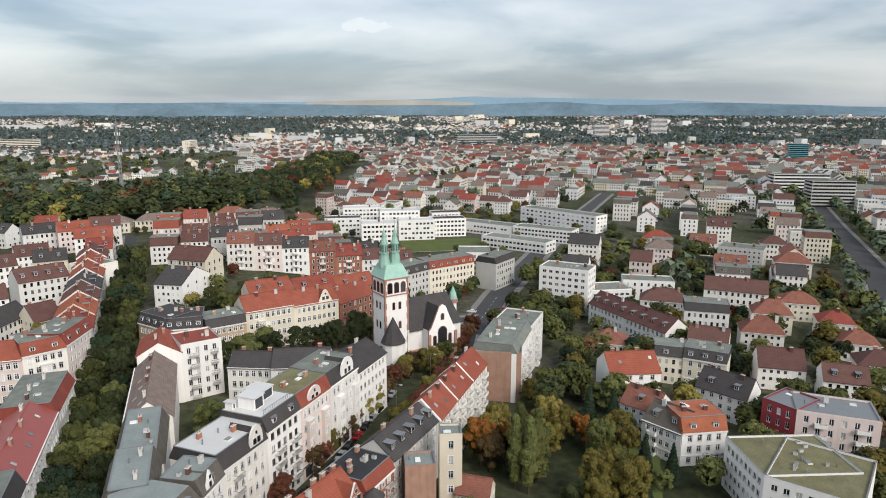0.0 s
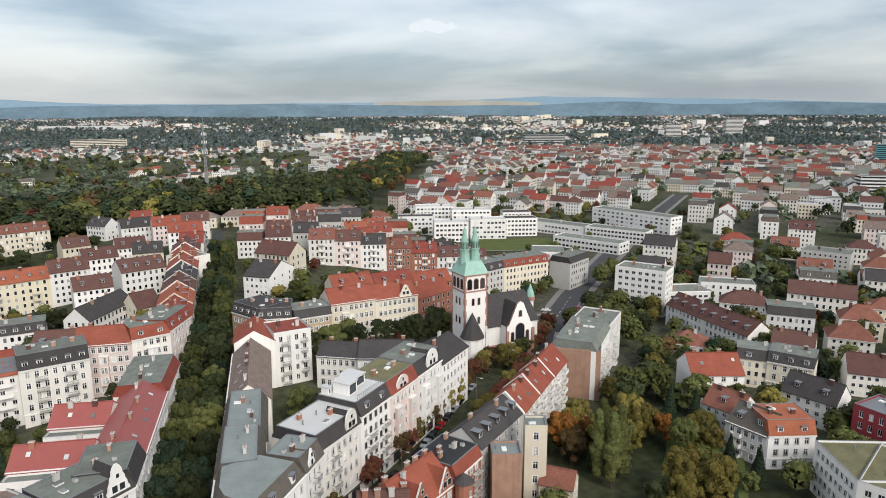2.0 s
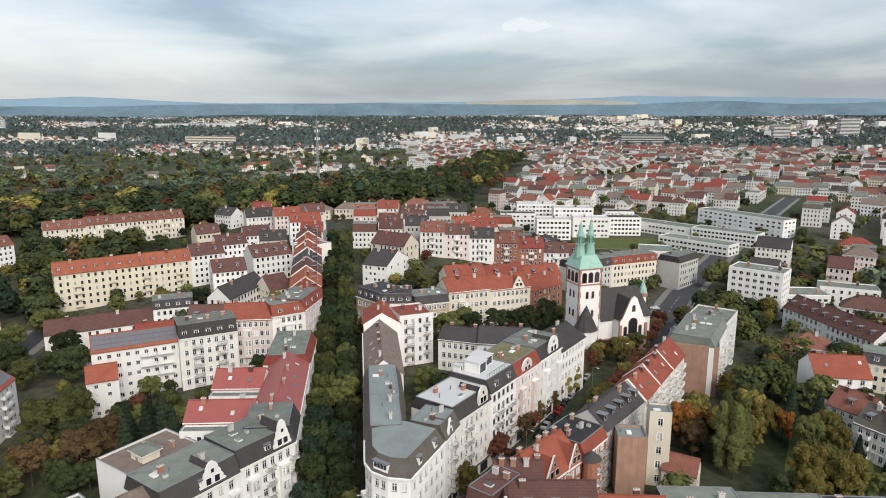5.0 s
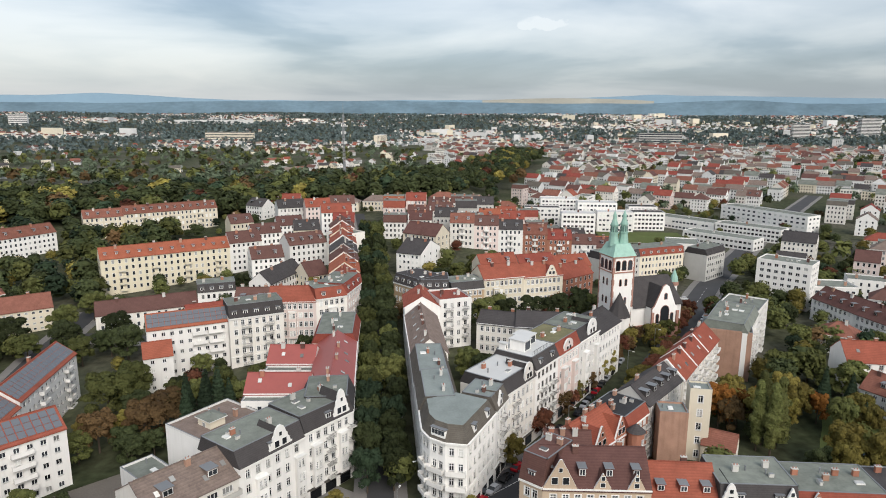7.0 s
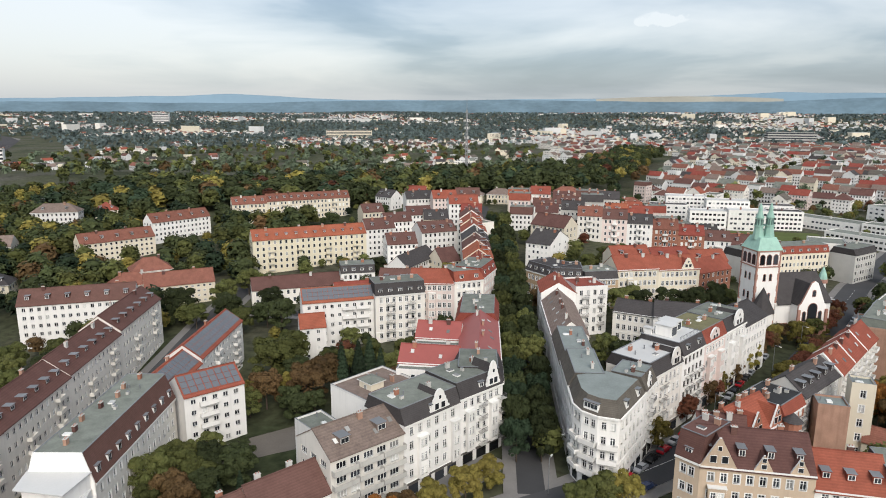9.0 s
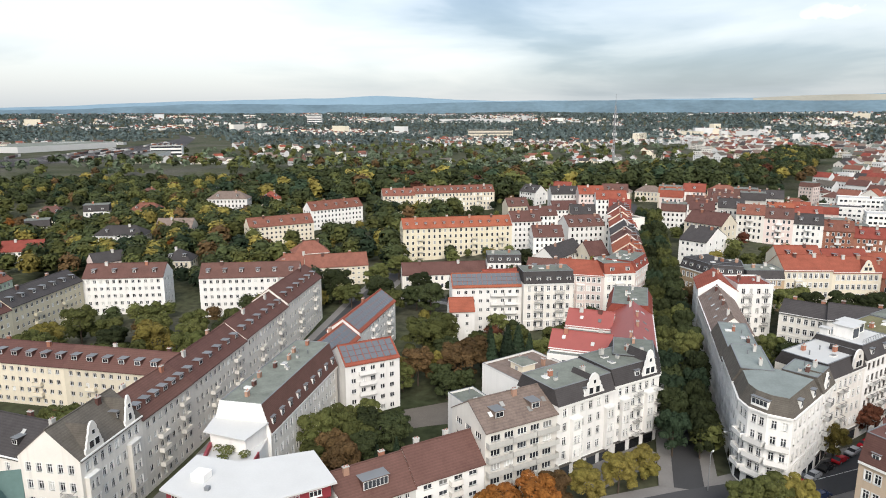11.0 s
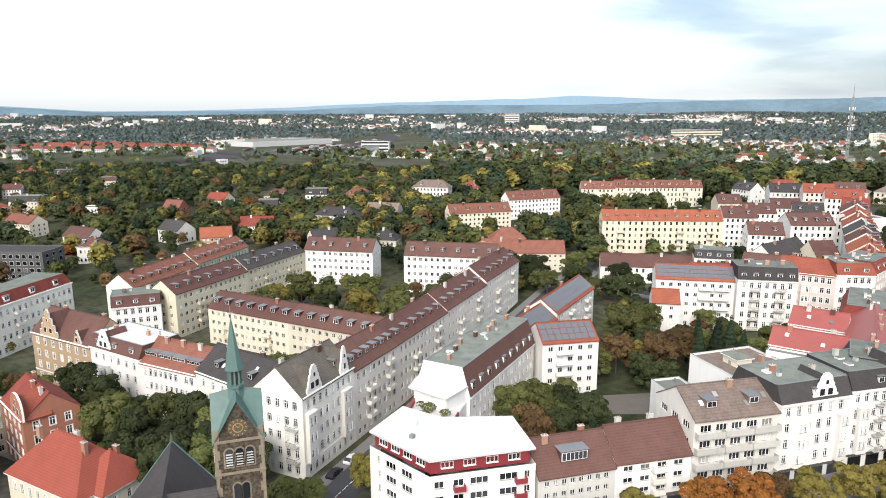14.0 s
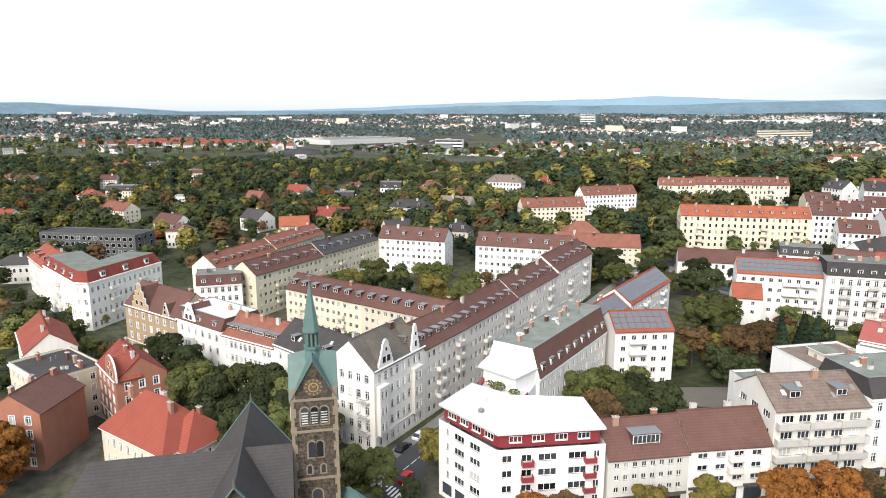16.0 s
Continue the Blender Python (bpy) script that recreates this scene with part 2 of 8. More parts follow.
M = {
    "white": surface("white_plaster", (0.745, 0.73, 0.70), 0.85, 0.06, 0.25, 5, 0.04, 0.05, 0.35),
    "offwhite": surface("offwhite_plaster", (0.71, 0.68, 0.625), 0.85, 0.08, 0.25, 5, 0.05, 0.06, 0.45),
    "cream": surface("cream_plaster", (0.66, 0.60, 0.48), 0.85, 0.08, 0.25, 5, 0.05, 0.06, 0.4),
    "yellow": surface("yellow_plaster", (0.62, 0.565, 0.43), 0.85, 0.08, 0.25, 5, 0.05, 0.06, 0.35),
    "pink": surface("pink_plaster", (0.64, 0.54, 0.50), 0.85, 0.07, 0.25, 5, 0.05, 0.06, 0.35),
    "green": surface("pale_green_plaster", (0.56, 0.64, 0.52), 0.85, 0.07, 0.25, 5, 0.05, 0.06, 0.35),
    "grey": surface("grey_render", (0.50, 0.49, 0.46), 0.88, 0.10, 0.3, 5, 0.06, 0.08, 0.5),
    "ochre": surface("ochre_brick", (0.42, 0.31, 0.20), 0.88, 0.12, 0.5, 8, 0.10, 0.15, 0.4, rows=6.0),
    "brick": surface("red_brick", (0.33, 0.15, 0.10), 0.88, 0.15, 0.5, 8, 0.12, 0.15, 0.4, rows=6.0),
    "rust": surface("weathered_brick_wall", (0.36, 0.22, 0.16), 0.9, 0.3, 0.4, 5, 0.15, 0.2, 0.7),
    "sand": surface("pale_sandstone", (0.47, 0.37, 0.275), 0.85, 0.10, 0.4, 5, 0.08, 0.1, 0.4),
    "rubble": surface("rubble_stone", (0.075, 0.062, 0.048), 0.92, 0.6, 0.9, 2.2, 1.3, 0.5, 0.2, rows=1.6),
    "redstone": surface("red_sandstone", (0.34, 0.19, 0.15), 0.88, 0.2, 0.8, 4, 0.15, 0.2, 0.3),
    "maroon": surface("maroon_panel", (0.24, 0.03, 0.04), 0.6, 0.06, 0.5, 5, 0.05, 0.02),
    "trim": surface("pale_trim", (0.74, 0.73, 0.70), 0.8, 0.05, 0.5, 6, 0.04, 0.03, 0.3),
    "frame": surface("white_window_frame", (0.78, 0.78, 0.77), 0.5, 0.03, 0.5, 6, 0.03, 0.0),
    "darkframe": surface("dark_window_frame", (0.10, 0.09, 0.08), 0.5, 0.05, 0.5, 6, 0.05, 0.0),
    "rail": surface("dark_balcony_railing", (0.10, 0.10, 0.10), 0.5, 0.1, 0.5, 6, 0.1, 0.0),
    "concrete": surface("balcony_concrete", (0.46, 0.45, 0.42), 0.85, 0.1, 0.5, 6, 0.08, 0.05, 0.5),
    "r_red": surface("red_roof_tiles", (0.235, 0.066, 0.047), 0.8, 0.30, 0.35, 2.5, 0.18, 0.5, 0.3, rows=2.8, hue=0.012),
    "r_orange": surface("orange_roof_tiles", (0.285, 0.090, 0.055), 0.8, 0.28, 0.3, 2.5, 0.18, 0.5, 0.3, rows=2.8, hue=0.012),
    "r_crimson": surface("bright_red_metal_roof", (0.265, 0.068, 0.057), 0.5, 0.12, 0.3, 3, 0.06, 0.15, 0.2),
    "r_brown": surface("brown_roof_tiles", (0.118, 0.062, 0.053), 0.8, 0.25, 0.35, 2.5, 0.18, 0.5, 0.3, rows=2.8, hue=0.01),
    "r_dark": surface("dark_slate_roof", (0.060, 0.055, 0.055), 0.7, 0.25, 0.35, 2.5, 0.18, 0.4, 0.3, rows=2.8),
    "r_grey": surface("grey_roofing_felt", (0.165, 0.178, 0.155), 0.9, 0.45, 0.35, 2, 0.2, 0.2, 0.0),
    "r_old": surface("weathered_mossy_tiles", (0.195, 0.150, 0.128), 0.85, 0.4, 0.6, 2.5, 0.25, 0.5, 0.4, rows=2.8),
    "r_weather": surface("weathered_red_tiles", (0.205, 0.088, 0.064), 0.85, 0.35, 0.5, 2.5, 0.22, 0.5, 0.4, rows=2.8),
    "r_black": surface("black_roofing_felt", (0.035, 0.036, 0.038), 0.85, 0.3, 0.3, 2, 0.2, 0.1, 0.0),
    "r_slate": surface("old_grey_slates", (0.115, 0.103, 0.088), 0.85, 0.3, 0.5, 2.5, 0.22, 0.5, 0.5, rows=2.8),
    "r_lead": surface("grey_green_roof_sheet", (0.200, 0.225, 0.215), 0.8, 0.25, 0.25, 2, 0.15, 0.15, 0.0),
    "r_white": surface("white_roof_membrane", (0.50, 0.50, 0.49), 0.75, 0.08, 0.2, 3, 0.05, 0.05),
    "r_green": surface("planted_roof", (0.16, 0.15, 0.085), 0.95, 0.4, 0.3, 2, 0.3, 0.3),
    "copper": surface("green_copper", (0.26, 0.43, 0.36), 0.6, 0.18, 0.6, 3, 0.12, 0.15, 0.5),
    "copper_d": surface("dark_green_copper", (0.092, 0.165, 0.148), 0.55, 0.18, 0.6, 3, 0.12, 0.15, 0.5),
    "zinc": surface("zinc_sheet", (0.20, 0.21, 0.22), 0.6, 0.1, 0.4, 3, 0.06, 0.05, metal=0.3),
    "asphalt": surface("asphalt", (0.060, 0.060, 0.062), 0.9, 0.25, 0.12, 3, 0.15, 0.1),
    "paving": surface("pavement_slabs", (0.21, 0.20, 0.19), 0.9, 0.2, 0.3, 3, 0.15, 0.1),
    "kerb": surface("kerb_stone", (0.33, 0.32, 0.30), 0.85, 0.1, 0.5, 4, 0.1, 0.05),
    "paint": surface("road_paint", (0.70, 0.70, 0.68), 0.8, 0.1, 0.8, 4, 0.15, 0.0),
    "yard": surface("gravel_yard", (0.13, 0.115, 0.10), 0.95, 0.25, 0.15, 3, 0.2, 0.2),
    "bark": surface("bark", (0.075, 0.058, 0.045), 0.95, 0.2, 1.0, 8, 0.2, 0.3),
    "glass": glass_dark("window_glass"),
    "glass_l": glass_dark("curtained_glass", (0.22, 0.22, 0.21), 0.25),
    "solar": solar_cells("solar_cells"),
    "steel": surface("galvanised_steel", (0.30, 0.31, 0.32), 0.5, 0.06, 0.5, 5, 0.05, 0.0, metal=0.6),
    "leaf_g": leaves("green_leaves", (0.086, 0.094, 0.031)),
    "leaf_d": leaves("dark_green_leaves", (0.037, 0.046, 0.019), 0.03),
    "leaf_c": leaves("conifer_needles", (0.024, 0.038, 0.021), 0.02),
    "leaf_y": leaves("yellowing_leaves", (0.165, 0.138, 0.036)),
    "leaf_o": leaves("autumn_orange_leaves", (0.20, 0.082, 0.020), 0.03),
    "leaf_b": leaves("autumn_brown_leaves", (0.105, 0.066, 0.030), 0.03),
    "leaf_r": leaves("autumn_russet_leaves", (0.115, 0.045, 0.026), 0.03),
}


def ground_material():
    m, t, b = nodes_of("town_ground")
    geo = tnode(t, "ShaderNodeNewGeometry")
    n1 = tnode(t, "ShaderNodeTexNoise")
    n1.inputs["Scale"].default_value = 0.012
    n1.inputs["Detail"].default_value = 8
    n2 = tnode(t, "ShaderNodeTexNoise")
    n2.inputs["Scale"].default_value = 0.35
    n2.inputs["Detail"].default_value = 6
    for n in (n1, n2):
        t.links.new(geo.outputs["Position"], n.inputs["Vector"])
    r1 = tnode(t, "ShaderNodeValToRGB")
    e = r1.color_ramp.elements
    e[0].position, e[0].color = 0.35, (0.034, 0.042, 0.020, 1)
    e[1].position, e[1].color = 0.68, (0.090, 0.084, 0.070, 1)
    x = e.new(0.5)
    x.color = (0.066, 0.070, 0.040, 1)
    t.links.new(n1.outputs[0], r1.inputs[0])
    r2 = tnode(t, "ShaderNodeValToRGB")
    e = r2.color_ramp.elements
    e[0].position, e[0].color = 0.3, (0.55, 0.55, 0.55, 1)
    e[1].position, e[1].color = 0.7, (1.3, 1.3, 1.3, 1)
    t.links.new(n2.outputs[0], r2.inputs[0])
    mul = tnode(t, "ShaderNodeMix", data_type="RGBA", blend_type="MULTIPLY")
    mul.inputs[0].default_value = 1
    t.links.new(r1.outputs[0], mul.inputs[6])
    t.links.new(r2.outputs[0], mul.inputs[7])
    t.links.new(mul.outputs[2], b.inputs["Base Color"])
    b.inputs["Roughness"].default_value = 0.95
    b.inputs["Specular IOR Level"].default_value = 0.1
    return m


M["ground"] = ground_material()
M["grass"] = surface("lawn", (0.085, 0.105, 0.035), 0.95, 0.3, 0.15, 2.5, 0.2, 0.2)
M["ballast"] = surface("track_ballast", (0.055, 0.052, 0.055), 0.9, 0.2, 0.02, 1, 0.1, 0.0)
M["yard_bed"] = surface("yard_gravel", (0.20, 0.185, 0.18), 0.95, 0.3, 0.02, 1, 0.1, 0.0)
M["field"] = surface("far_fields", (0.34, 0.33, 0.28), 0.95, 0.3, 0.004, 0.05, 0.1, 0.0)
# the hills' blue is air haze painted into the base colour, paler farther off
M["hill_w"] = surface("haze_blue_wooded_hills", (0.115, 0.170, 0.205), 0.95, 0.5, 0.004, 0.03, 0.25, 0.0)
M["hill_f"] = surface("haze_blue_farthest_hills", (0.17, 0.25, 0.31), 0.95, 0.12, 0.003, 0.03, 0.08, 0.0)
M["far_wall"] = surface("far_house_walls", (0.60, 0.60, 0.59), 0.9, 0.10, 0.05, 1, 0.1, 0.0, island=True)
# distance haze is put into this leaf colour: paler and bluer than near leaves
M["far_tree"] = leaves("haze_tinted_far_leaves", (0.150, 0.195, 0.190), 0.02)
# a weaker painted haze for trees in the middle distance
M["mid_tree"] = leaves("haze_tinted_mid_leaves", (0.082, 0.104, 0.066), 0.04)


# ---------------------------------------------------------------- mesh helpers
class Build:
    """Collects faces with material slots and makes one mesh of them."""

    def __init__(self):
        self.v, self.f, self.m, self.mats = [], [], [], []

    def slot(self, mat):
        if mat not in self.mats:
            self.mats.append(mat)
        return self.mats.index(mat)

    def face(self, pts, mat):
        n = len(self.v)
        self.v.extend(tuple(p) for p in pts)
        self.f.append(tuple(range(n, n + len(pts))))
        self.m.append(self.slot(mat))

    def box(self, x0, x1, y0, y1, z0, z1, mat, top=None):
        n = len(self.v)
        self.v.extend([(x0, y0, z0), (x1, y0, z0), (x1, y1, z0), (x0, y1, z0), (x0, y0, z1), (x1, y0, z1), (x1, y1, z1), (x0, y1, z1)])
        s, st = self.slot(mat), self.slot(top or mat)
        for q, k in (((0, 3, 2, 1), s), ((4, 5, 6, 7), st), ((0, 1, 5, 4), s), ((1, 2, 6, 5), s), ((2, 3, 7, 6), s), ((3, 0, 4, 7), s)):
            self.f.append(tuple(n + i for i in q))
            self.m.append(k)

    def prism(self, ring, z0, z1, mat, top=None, shrink=1.0, cx=None, cy=None, cap=True):
        k, n = len(ring), len(self.v)
        if cx is None:
            cx, cy = sum(p[0] for p in ring) / k, sum(p[1] for p in ring) / k
        self.v.extend((x, y, z0) for x, y in ring)
        self.v.extend((cx + (x - cx) * shrink, cy + (y - cy) * shrink, z1) for x, y in ring)
        s = self.slot(mat)
        for i in range(k):
            j = (i + 1) % k
            self.f.append((n + i, n + j, n + k + j, n + k + i))
            self.m.append(s)
        if cap:
            self.f.append(tuple(n + k + i for i in range(k)))
            self.m.append(self.slot(top or mat))
            self.f.append(tuple(n + i for i in reversed(range(k))))
            self.m.append(s)

    def round(self, x, y, z0, z1, r0, r1, mat, sides=8, cap=True):
        ring = [(x + r0 * math.cos(2 * math.pi * (i + 0.5) / sides), y + r0 * math.sin(2 * math.pi * (i + 0.5) / sides)) for i in range(sides)]
        self.prism(ring, z0, z1, mat, None, r1 / r0, x, y, cap)

    def mesh(self, name, weld=False):
        if weld:
            at, idx = {}, []
            for v in self.v:
                idx.append(at.setdefault(tuple(round(c, 4) for c in v), len(at)))
            self.v, self.f = list(at), [tuple(idx[i] for i in f) for f in self.f]
        me = bpy.data.meshes.new(name)
        me.from_pydata(self.v, [], self.f)
        for m in self.mats:
            me.materials.append(m)
        me.polygons.foreach_set("material_index", self.m)
        me.update()
        return me


def part(name, build, parent, label="", at=None):
    """One mesh object under a thing."""
    me = build.mesh(name) if isinstance(build, Build) else build
    ob = new(name, me)
    ob.parent = parent
    if at is not None:
        ob.matrix_local = at
    if label:
        ob["label"] = label
    return ob


def thing(name, m, label, category, group="", kind=""):
    ob = new(name)
    ob.empty_display_size = 0.5
    ob.matrix_world = m
    return tagged(ob, label, category, group, kind)


def smooth(t):
    t = min(1.0, max(0.0, t))
    return t * t * (3 - 2 * t)


def ground_z(x, y):
    a = 1.5 + 0.05 * (min(max(x, -140), -30) + 30) - 2.0 * smooth(x / 150)
    b = 17 * smooth((y - 100) / 400) * (1 - smooth((x - 10) / 90)) * (1 - smooth((y - 600) / 350))
    r = math.hypot(x, y)
    if r > 2000:
        b += smooth((r - 2000) / 2200) * (56 + 14 * noise.noise((x * 0.0011, y * 0.0011, 2.0)))
    return a + b


# ---------------------------------------------------------------- houses
rng = random.Random(7)
WINDOW_MESH, DORMER_MESH, CHIMNEY_MESH, BALCONY_MESH = {}, {}, {}, {}


def window_mesh(w, h, style, shade):
    key = (round(w, 2), round(h, 2), style, shade)
    if key not in WINDOW_MESH:
        b = Build()
        fm = M["darkframe"] if style == "dark" else M["frame"]
        g = M["glass_l"] if shade else M["glass"]
        t = 0.09
        w, h = w - 0.02, h - 0.02
        if style == "old":
            e, y0, y1 = 0.17, -0.20, -0.15
            ins, out = [(-w / 2, 0), (w / 2, 0), (w / 2, h), (-w / 2, h)], [(-w / 2 - e, -e), (w / 2 + e, -e), (w / 2 + e, h + e), (-w / 2 - e, h + e)]
            for i in range(4):
                j = (i + 1) % 4
                b.face([(out[i][0], y0, out[i][1]), (out[j][0], y0, out[j][1]), (ins[j][0], y0, ins[j][1]), (ins[i][0], y0, ins[i][1])], M["trim"])
                b.face([(ins[i][0], y0, ins[i][1]), (ins[j][0], y0, ins[j][1]), (ins[j][0], 0, ins[j][1]), (ins[i][0], 0, ins[i][1])], M["trim"])
                b.face([(out[i][0], y0, out[i][1]), (out[i][0], y1, out[i][1]), (out[j][0], y1, out[j][1]), (out[j][0], y0, out[j][1])], M["trim"])
        bars = (-w / 6, w / 6) if style == "wide" else (0.0,)
        xs = [-w / 2, -w / 2 + t]
        for k in bars:
            xs += [k - 0.05, k + 0.05]
        xs += [w / 2 - t, w / 2]
        zz = [0.0, t] + ([h * 0.66, h * 0.66 + 0.08] if style == "old" else []) + [h - t, h]
        for i in range(len(xs) - 1):
            for j in range(len(zz) - 1):
                x0, x1, z0, z1 = xs[i], xs[i + 1], zz[j], zz[j + 1]
                if i % 2 and j % 2:
                    b.face([(x0, 0.06, z0), (x1, 0.06, z0), (x1, 0.06, z1), (x0, 0.06, z1)], g)
                    b.face([(x0, 0, z0), (x1, 0, z0), (x1, 0.06, z0), (x0, 0.06, z0)], fm)
                    b.face([(x0, 0.06, z1), (x1, 0.06, z1), (x1, 0, z1), (x0, 0, z1)], fm)
                    b.face([(x0, 0, z0), (x0, 0.06, z0), (x0, 0.06, z1), (x0, 0, z1)], fm)
                    b.face([(x1, 0.06, z0), (x1, 0, z0), (x1, 0, z1), (x1, 0.06, z1)], fm)
                else:
                    b.face([(x0, 0, z0), (x1, 0, z0), (x1, 0, z1), (x0, 0, z1)], fm)
        b.box(-w / 2, w / 2, -0.24, 0.0, -0.08, 0.0, M["trim"])
        WINDOW_MESH[key] = b.mesh("window", True)
    return WINDOW_MESH[key]


def spans(length, n, w, edge=0.9):
    """n openings of width w spread over a wall of that length."""
    if n <= 0:
        return []
    step = (length - 2 * edge) / n
    w = min(w, step * 0.72)
    return [(edge + step * (i + 0.5) - w / 2, edge + step * (i + 0.5) + w / 2) for i in range(n)]


def wall_face(b, o, u, n, length, z0, z1, us, zs, mat, reveal=0.22):
    """A wall from o along u, n pointing into the house, with openings us x zs and their reveals. Returns the openings."""
    o, u, n = Vector(o), Vector(u), Vector(n)

    def p(a, z, d=0.0):
        q = o + u * a + n * d
        return (q.x, q.y, z)

    cuts, last, found = [], 0.0, []
    for a0, a1 in us:
        cuts += [(last, a0, False), (a0, a1, True)]
        last = a1
    cuts.append((last, length, False))
    for a0, a1, holed in cuts:
        if a1 - a0 < 1e-4:
            continue
        if not holed:
            b.face([p(a0, z0), p(a1, z0), p(a1, z1), p(a0, z1)], mat)
            continue
        low = z0
        for w0, w1 in zs:
            b.face([p(a0, low), p(a1, low), p(a1, w0), p(a0, w0)], mat)
            b.face([p(a0, w0), p(a1, w0), p(a1, w0, reveal), p(a0, w0, reveal)], mat)
            b.face([p(a0, w1, reveal), p(a1, w1, reveal), p(a1, w1), p(a0, w1)], mat)
            b.face([p(a0, w0), p(a0, w0, reveal), p(a0, w1, reveal), p(a0, w1)], mat)
            b.face([p(a1, w0, reveal), p(a1, w0), p(a1, w1), p(a1, w1, reveal)], mat)
            found.append(((a0 + a1) / 2, w0, a1 - a0, w1 - w0))
            low = w1
        b.face([p(a0, low), p(a1, low), p(a1, z1), p(a0, z1)], mat)
    return found


def put_windows(parent, o, u, n, found, style, reveal=0.16):
    o, u, n = Vector(o), Vector(u), Vector(n)
    turn = Matrix((u, n, Vector((0, 0, 1)))).transposed().to_4x4()
    for a, z, w, h in found:
        q = o + u * a + n * reveal
        part("window", window_mesh(w, h, style, rng.random() < 0.13), parent, at=Matrix.Translation((q.x, q.y, z)) @ turn)


def flush_windows(b, o, u, n, us, zs, frame="frame"):
    """Windows of far walls: a pane in a raised frame, both real geometry."""
    o, u, n = Vector(o), Vector(u), Vector(n)
    for a0, a1 in us:
        for w0, w1 in zs:
            for e, d, m in ((0.0, -0.03, M[frame]), (0.10, -0.06, M["glass_l"] if rng.random() < 0.2 else M["glass"])):
                pts = []
                for a, z in ((a0 + e, w0 + e), (a1 - e, w0 + e), (a1 - e, w1 - e), (a0 + e, w1 - e)):
                    q = o + u * a + n * d
                    pts.append((q.x, q.y, z))
                b.face(pts, m)


def slab(b, pts, t, mat, edge=None):
    """A sloping slab: the upper face given, t thick downwards."""
    low = [(x, y, z - t) for x, y, z in pts]
    b.face(pts, mat)
    b.face(list(reversed(low)), edge or mat)
    for i in range(len(pts)):
        j = (i + 1) % len(pts)
        b.face([pts[i], low[i], low[j], pts[j]], edge or mat)


def gable_roof(L, D, z, rise, mat, over=0.4, end=0.1, trim=None):
    b = Build()
    h = D / 2
    k = rise / h
    slab(b, [(-end, -over, z - over * k), (L + end, -over, z - over * k), (L + end, h, z + rise), (-end, h, z + rise)], 0.22, mat, trim)
    slab(b, [(L + end, D + over, z - over * k), (-end, D + over, z - over * k), (-end, h + 0.002, z + rise + 0.002), (L + end, h + 0.002, z + rise + 0.002)], 0.22, mat, trim)
    b.box(-end, L + end, h - 0.16, h + 0.16, z + rise - 0.05, z + rise + 0.10, mat)
    for i in range(int(L / 0.9)):
        b.box(-end + i * 0.9, -end + i * 0.9 + 0.06, h - 0.18, h + 0.18, z + rise + 0.1, z + rise + 0.13, mat)
    return b


def hip_roof(L, D, z, rise, mat, over=0.45):
    b = Build()
    i = min(L / 2 - 0.3, D / 2)
    k = rise / (D / 2)
    e = z - over * k * 0.6
    a = [(-over, -over, e), (L + over, -over, e), (L + over, D + over, e), (-over, D + over, e)]
    r0, r1 = (i, D / 2, z + rise), (L - i, D / 2, z + rise)
    b.face([a[0], a[1], r1, r0], mat)
    b.face([a[1], a[2], r1], mat)
    b.face([a[2], a[3], r0, r1], mat)
    b.face([a[3], a[0], r0], mat)
    b.box(-over, L + over, -over, D + over, e - 0.22, e - 0.01, M["trim"])
    b.box(i, L - i, D / 2 - 0.15, D / 2 + 0.15, z + rise - 0.06, z + rise + 0.1, mat)
    return b


def mansard_roof(L, D, z, rise, mat, top, inset=1.3, ends=False):
    b = Build()
    o = 0.35
    x0, x1 = (inset, L - inset) if ends else (0.0, L)
    xo = o if ends else 0.02
    low = [(-xo, -o), (L + xo, -o), (L + xo, D + o), (-xo, D + o)]
    high = [(x0, inset), (x1, inset), (x1, D - inset), (x0, D - inset)]
    for i in range(4):
        j = (i + 1) % 4
        b.face([(*low[i], z), (*low[j], z), (*high[j], z + rise), (*high[i], z + rise)], mat)
    b.face([(*p, z + rise) for p in high], top)
    b.face([(*p, z) for p in reversed(low)], M["trim"])
    for (xa, ya), (xb, yb) in zip(high, high[1:] + high[:1]):
        b.box(min(xa, xb) - 0.12, max(xa, xb) + 0.12, min(ya, yb) - 0.12, max(ya, yb) + 0.12, z + rise + 0.004, z + rise + 0.13, M["zinc"])
    return b


def flat_roof(L, D, z, top, wall, par=0.5):
    b = Build()
    b.face([(0, 0, z), (L, 0, z), (L, D, z), (0, D, z)], top)
    t = 0.3
    b.box(0, L, 0, t, z, z + par, wall, M["zinc"])
    b.box(0, L, D - t, D, z, z + par, wall, M["zinc"])
    b.box(0, t, t, D - t, z, z + par, wall, M["zinc"])
    b.box(L - t, L, t, D - t, z, z + par, wall, M["zinc"])
    return b


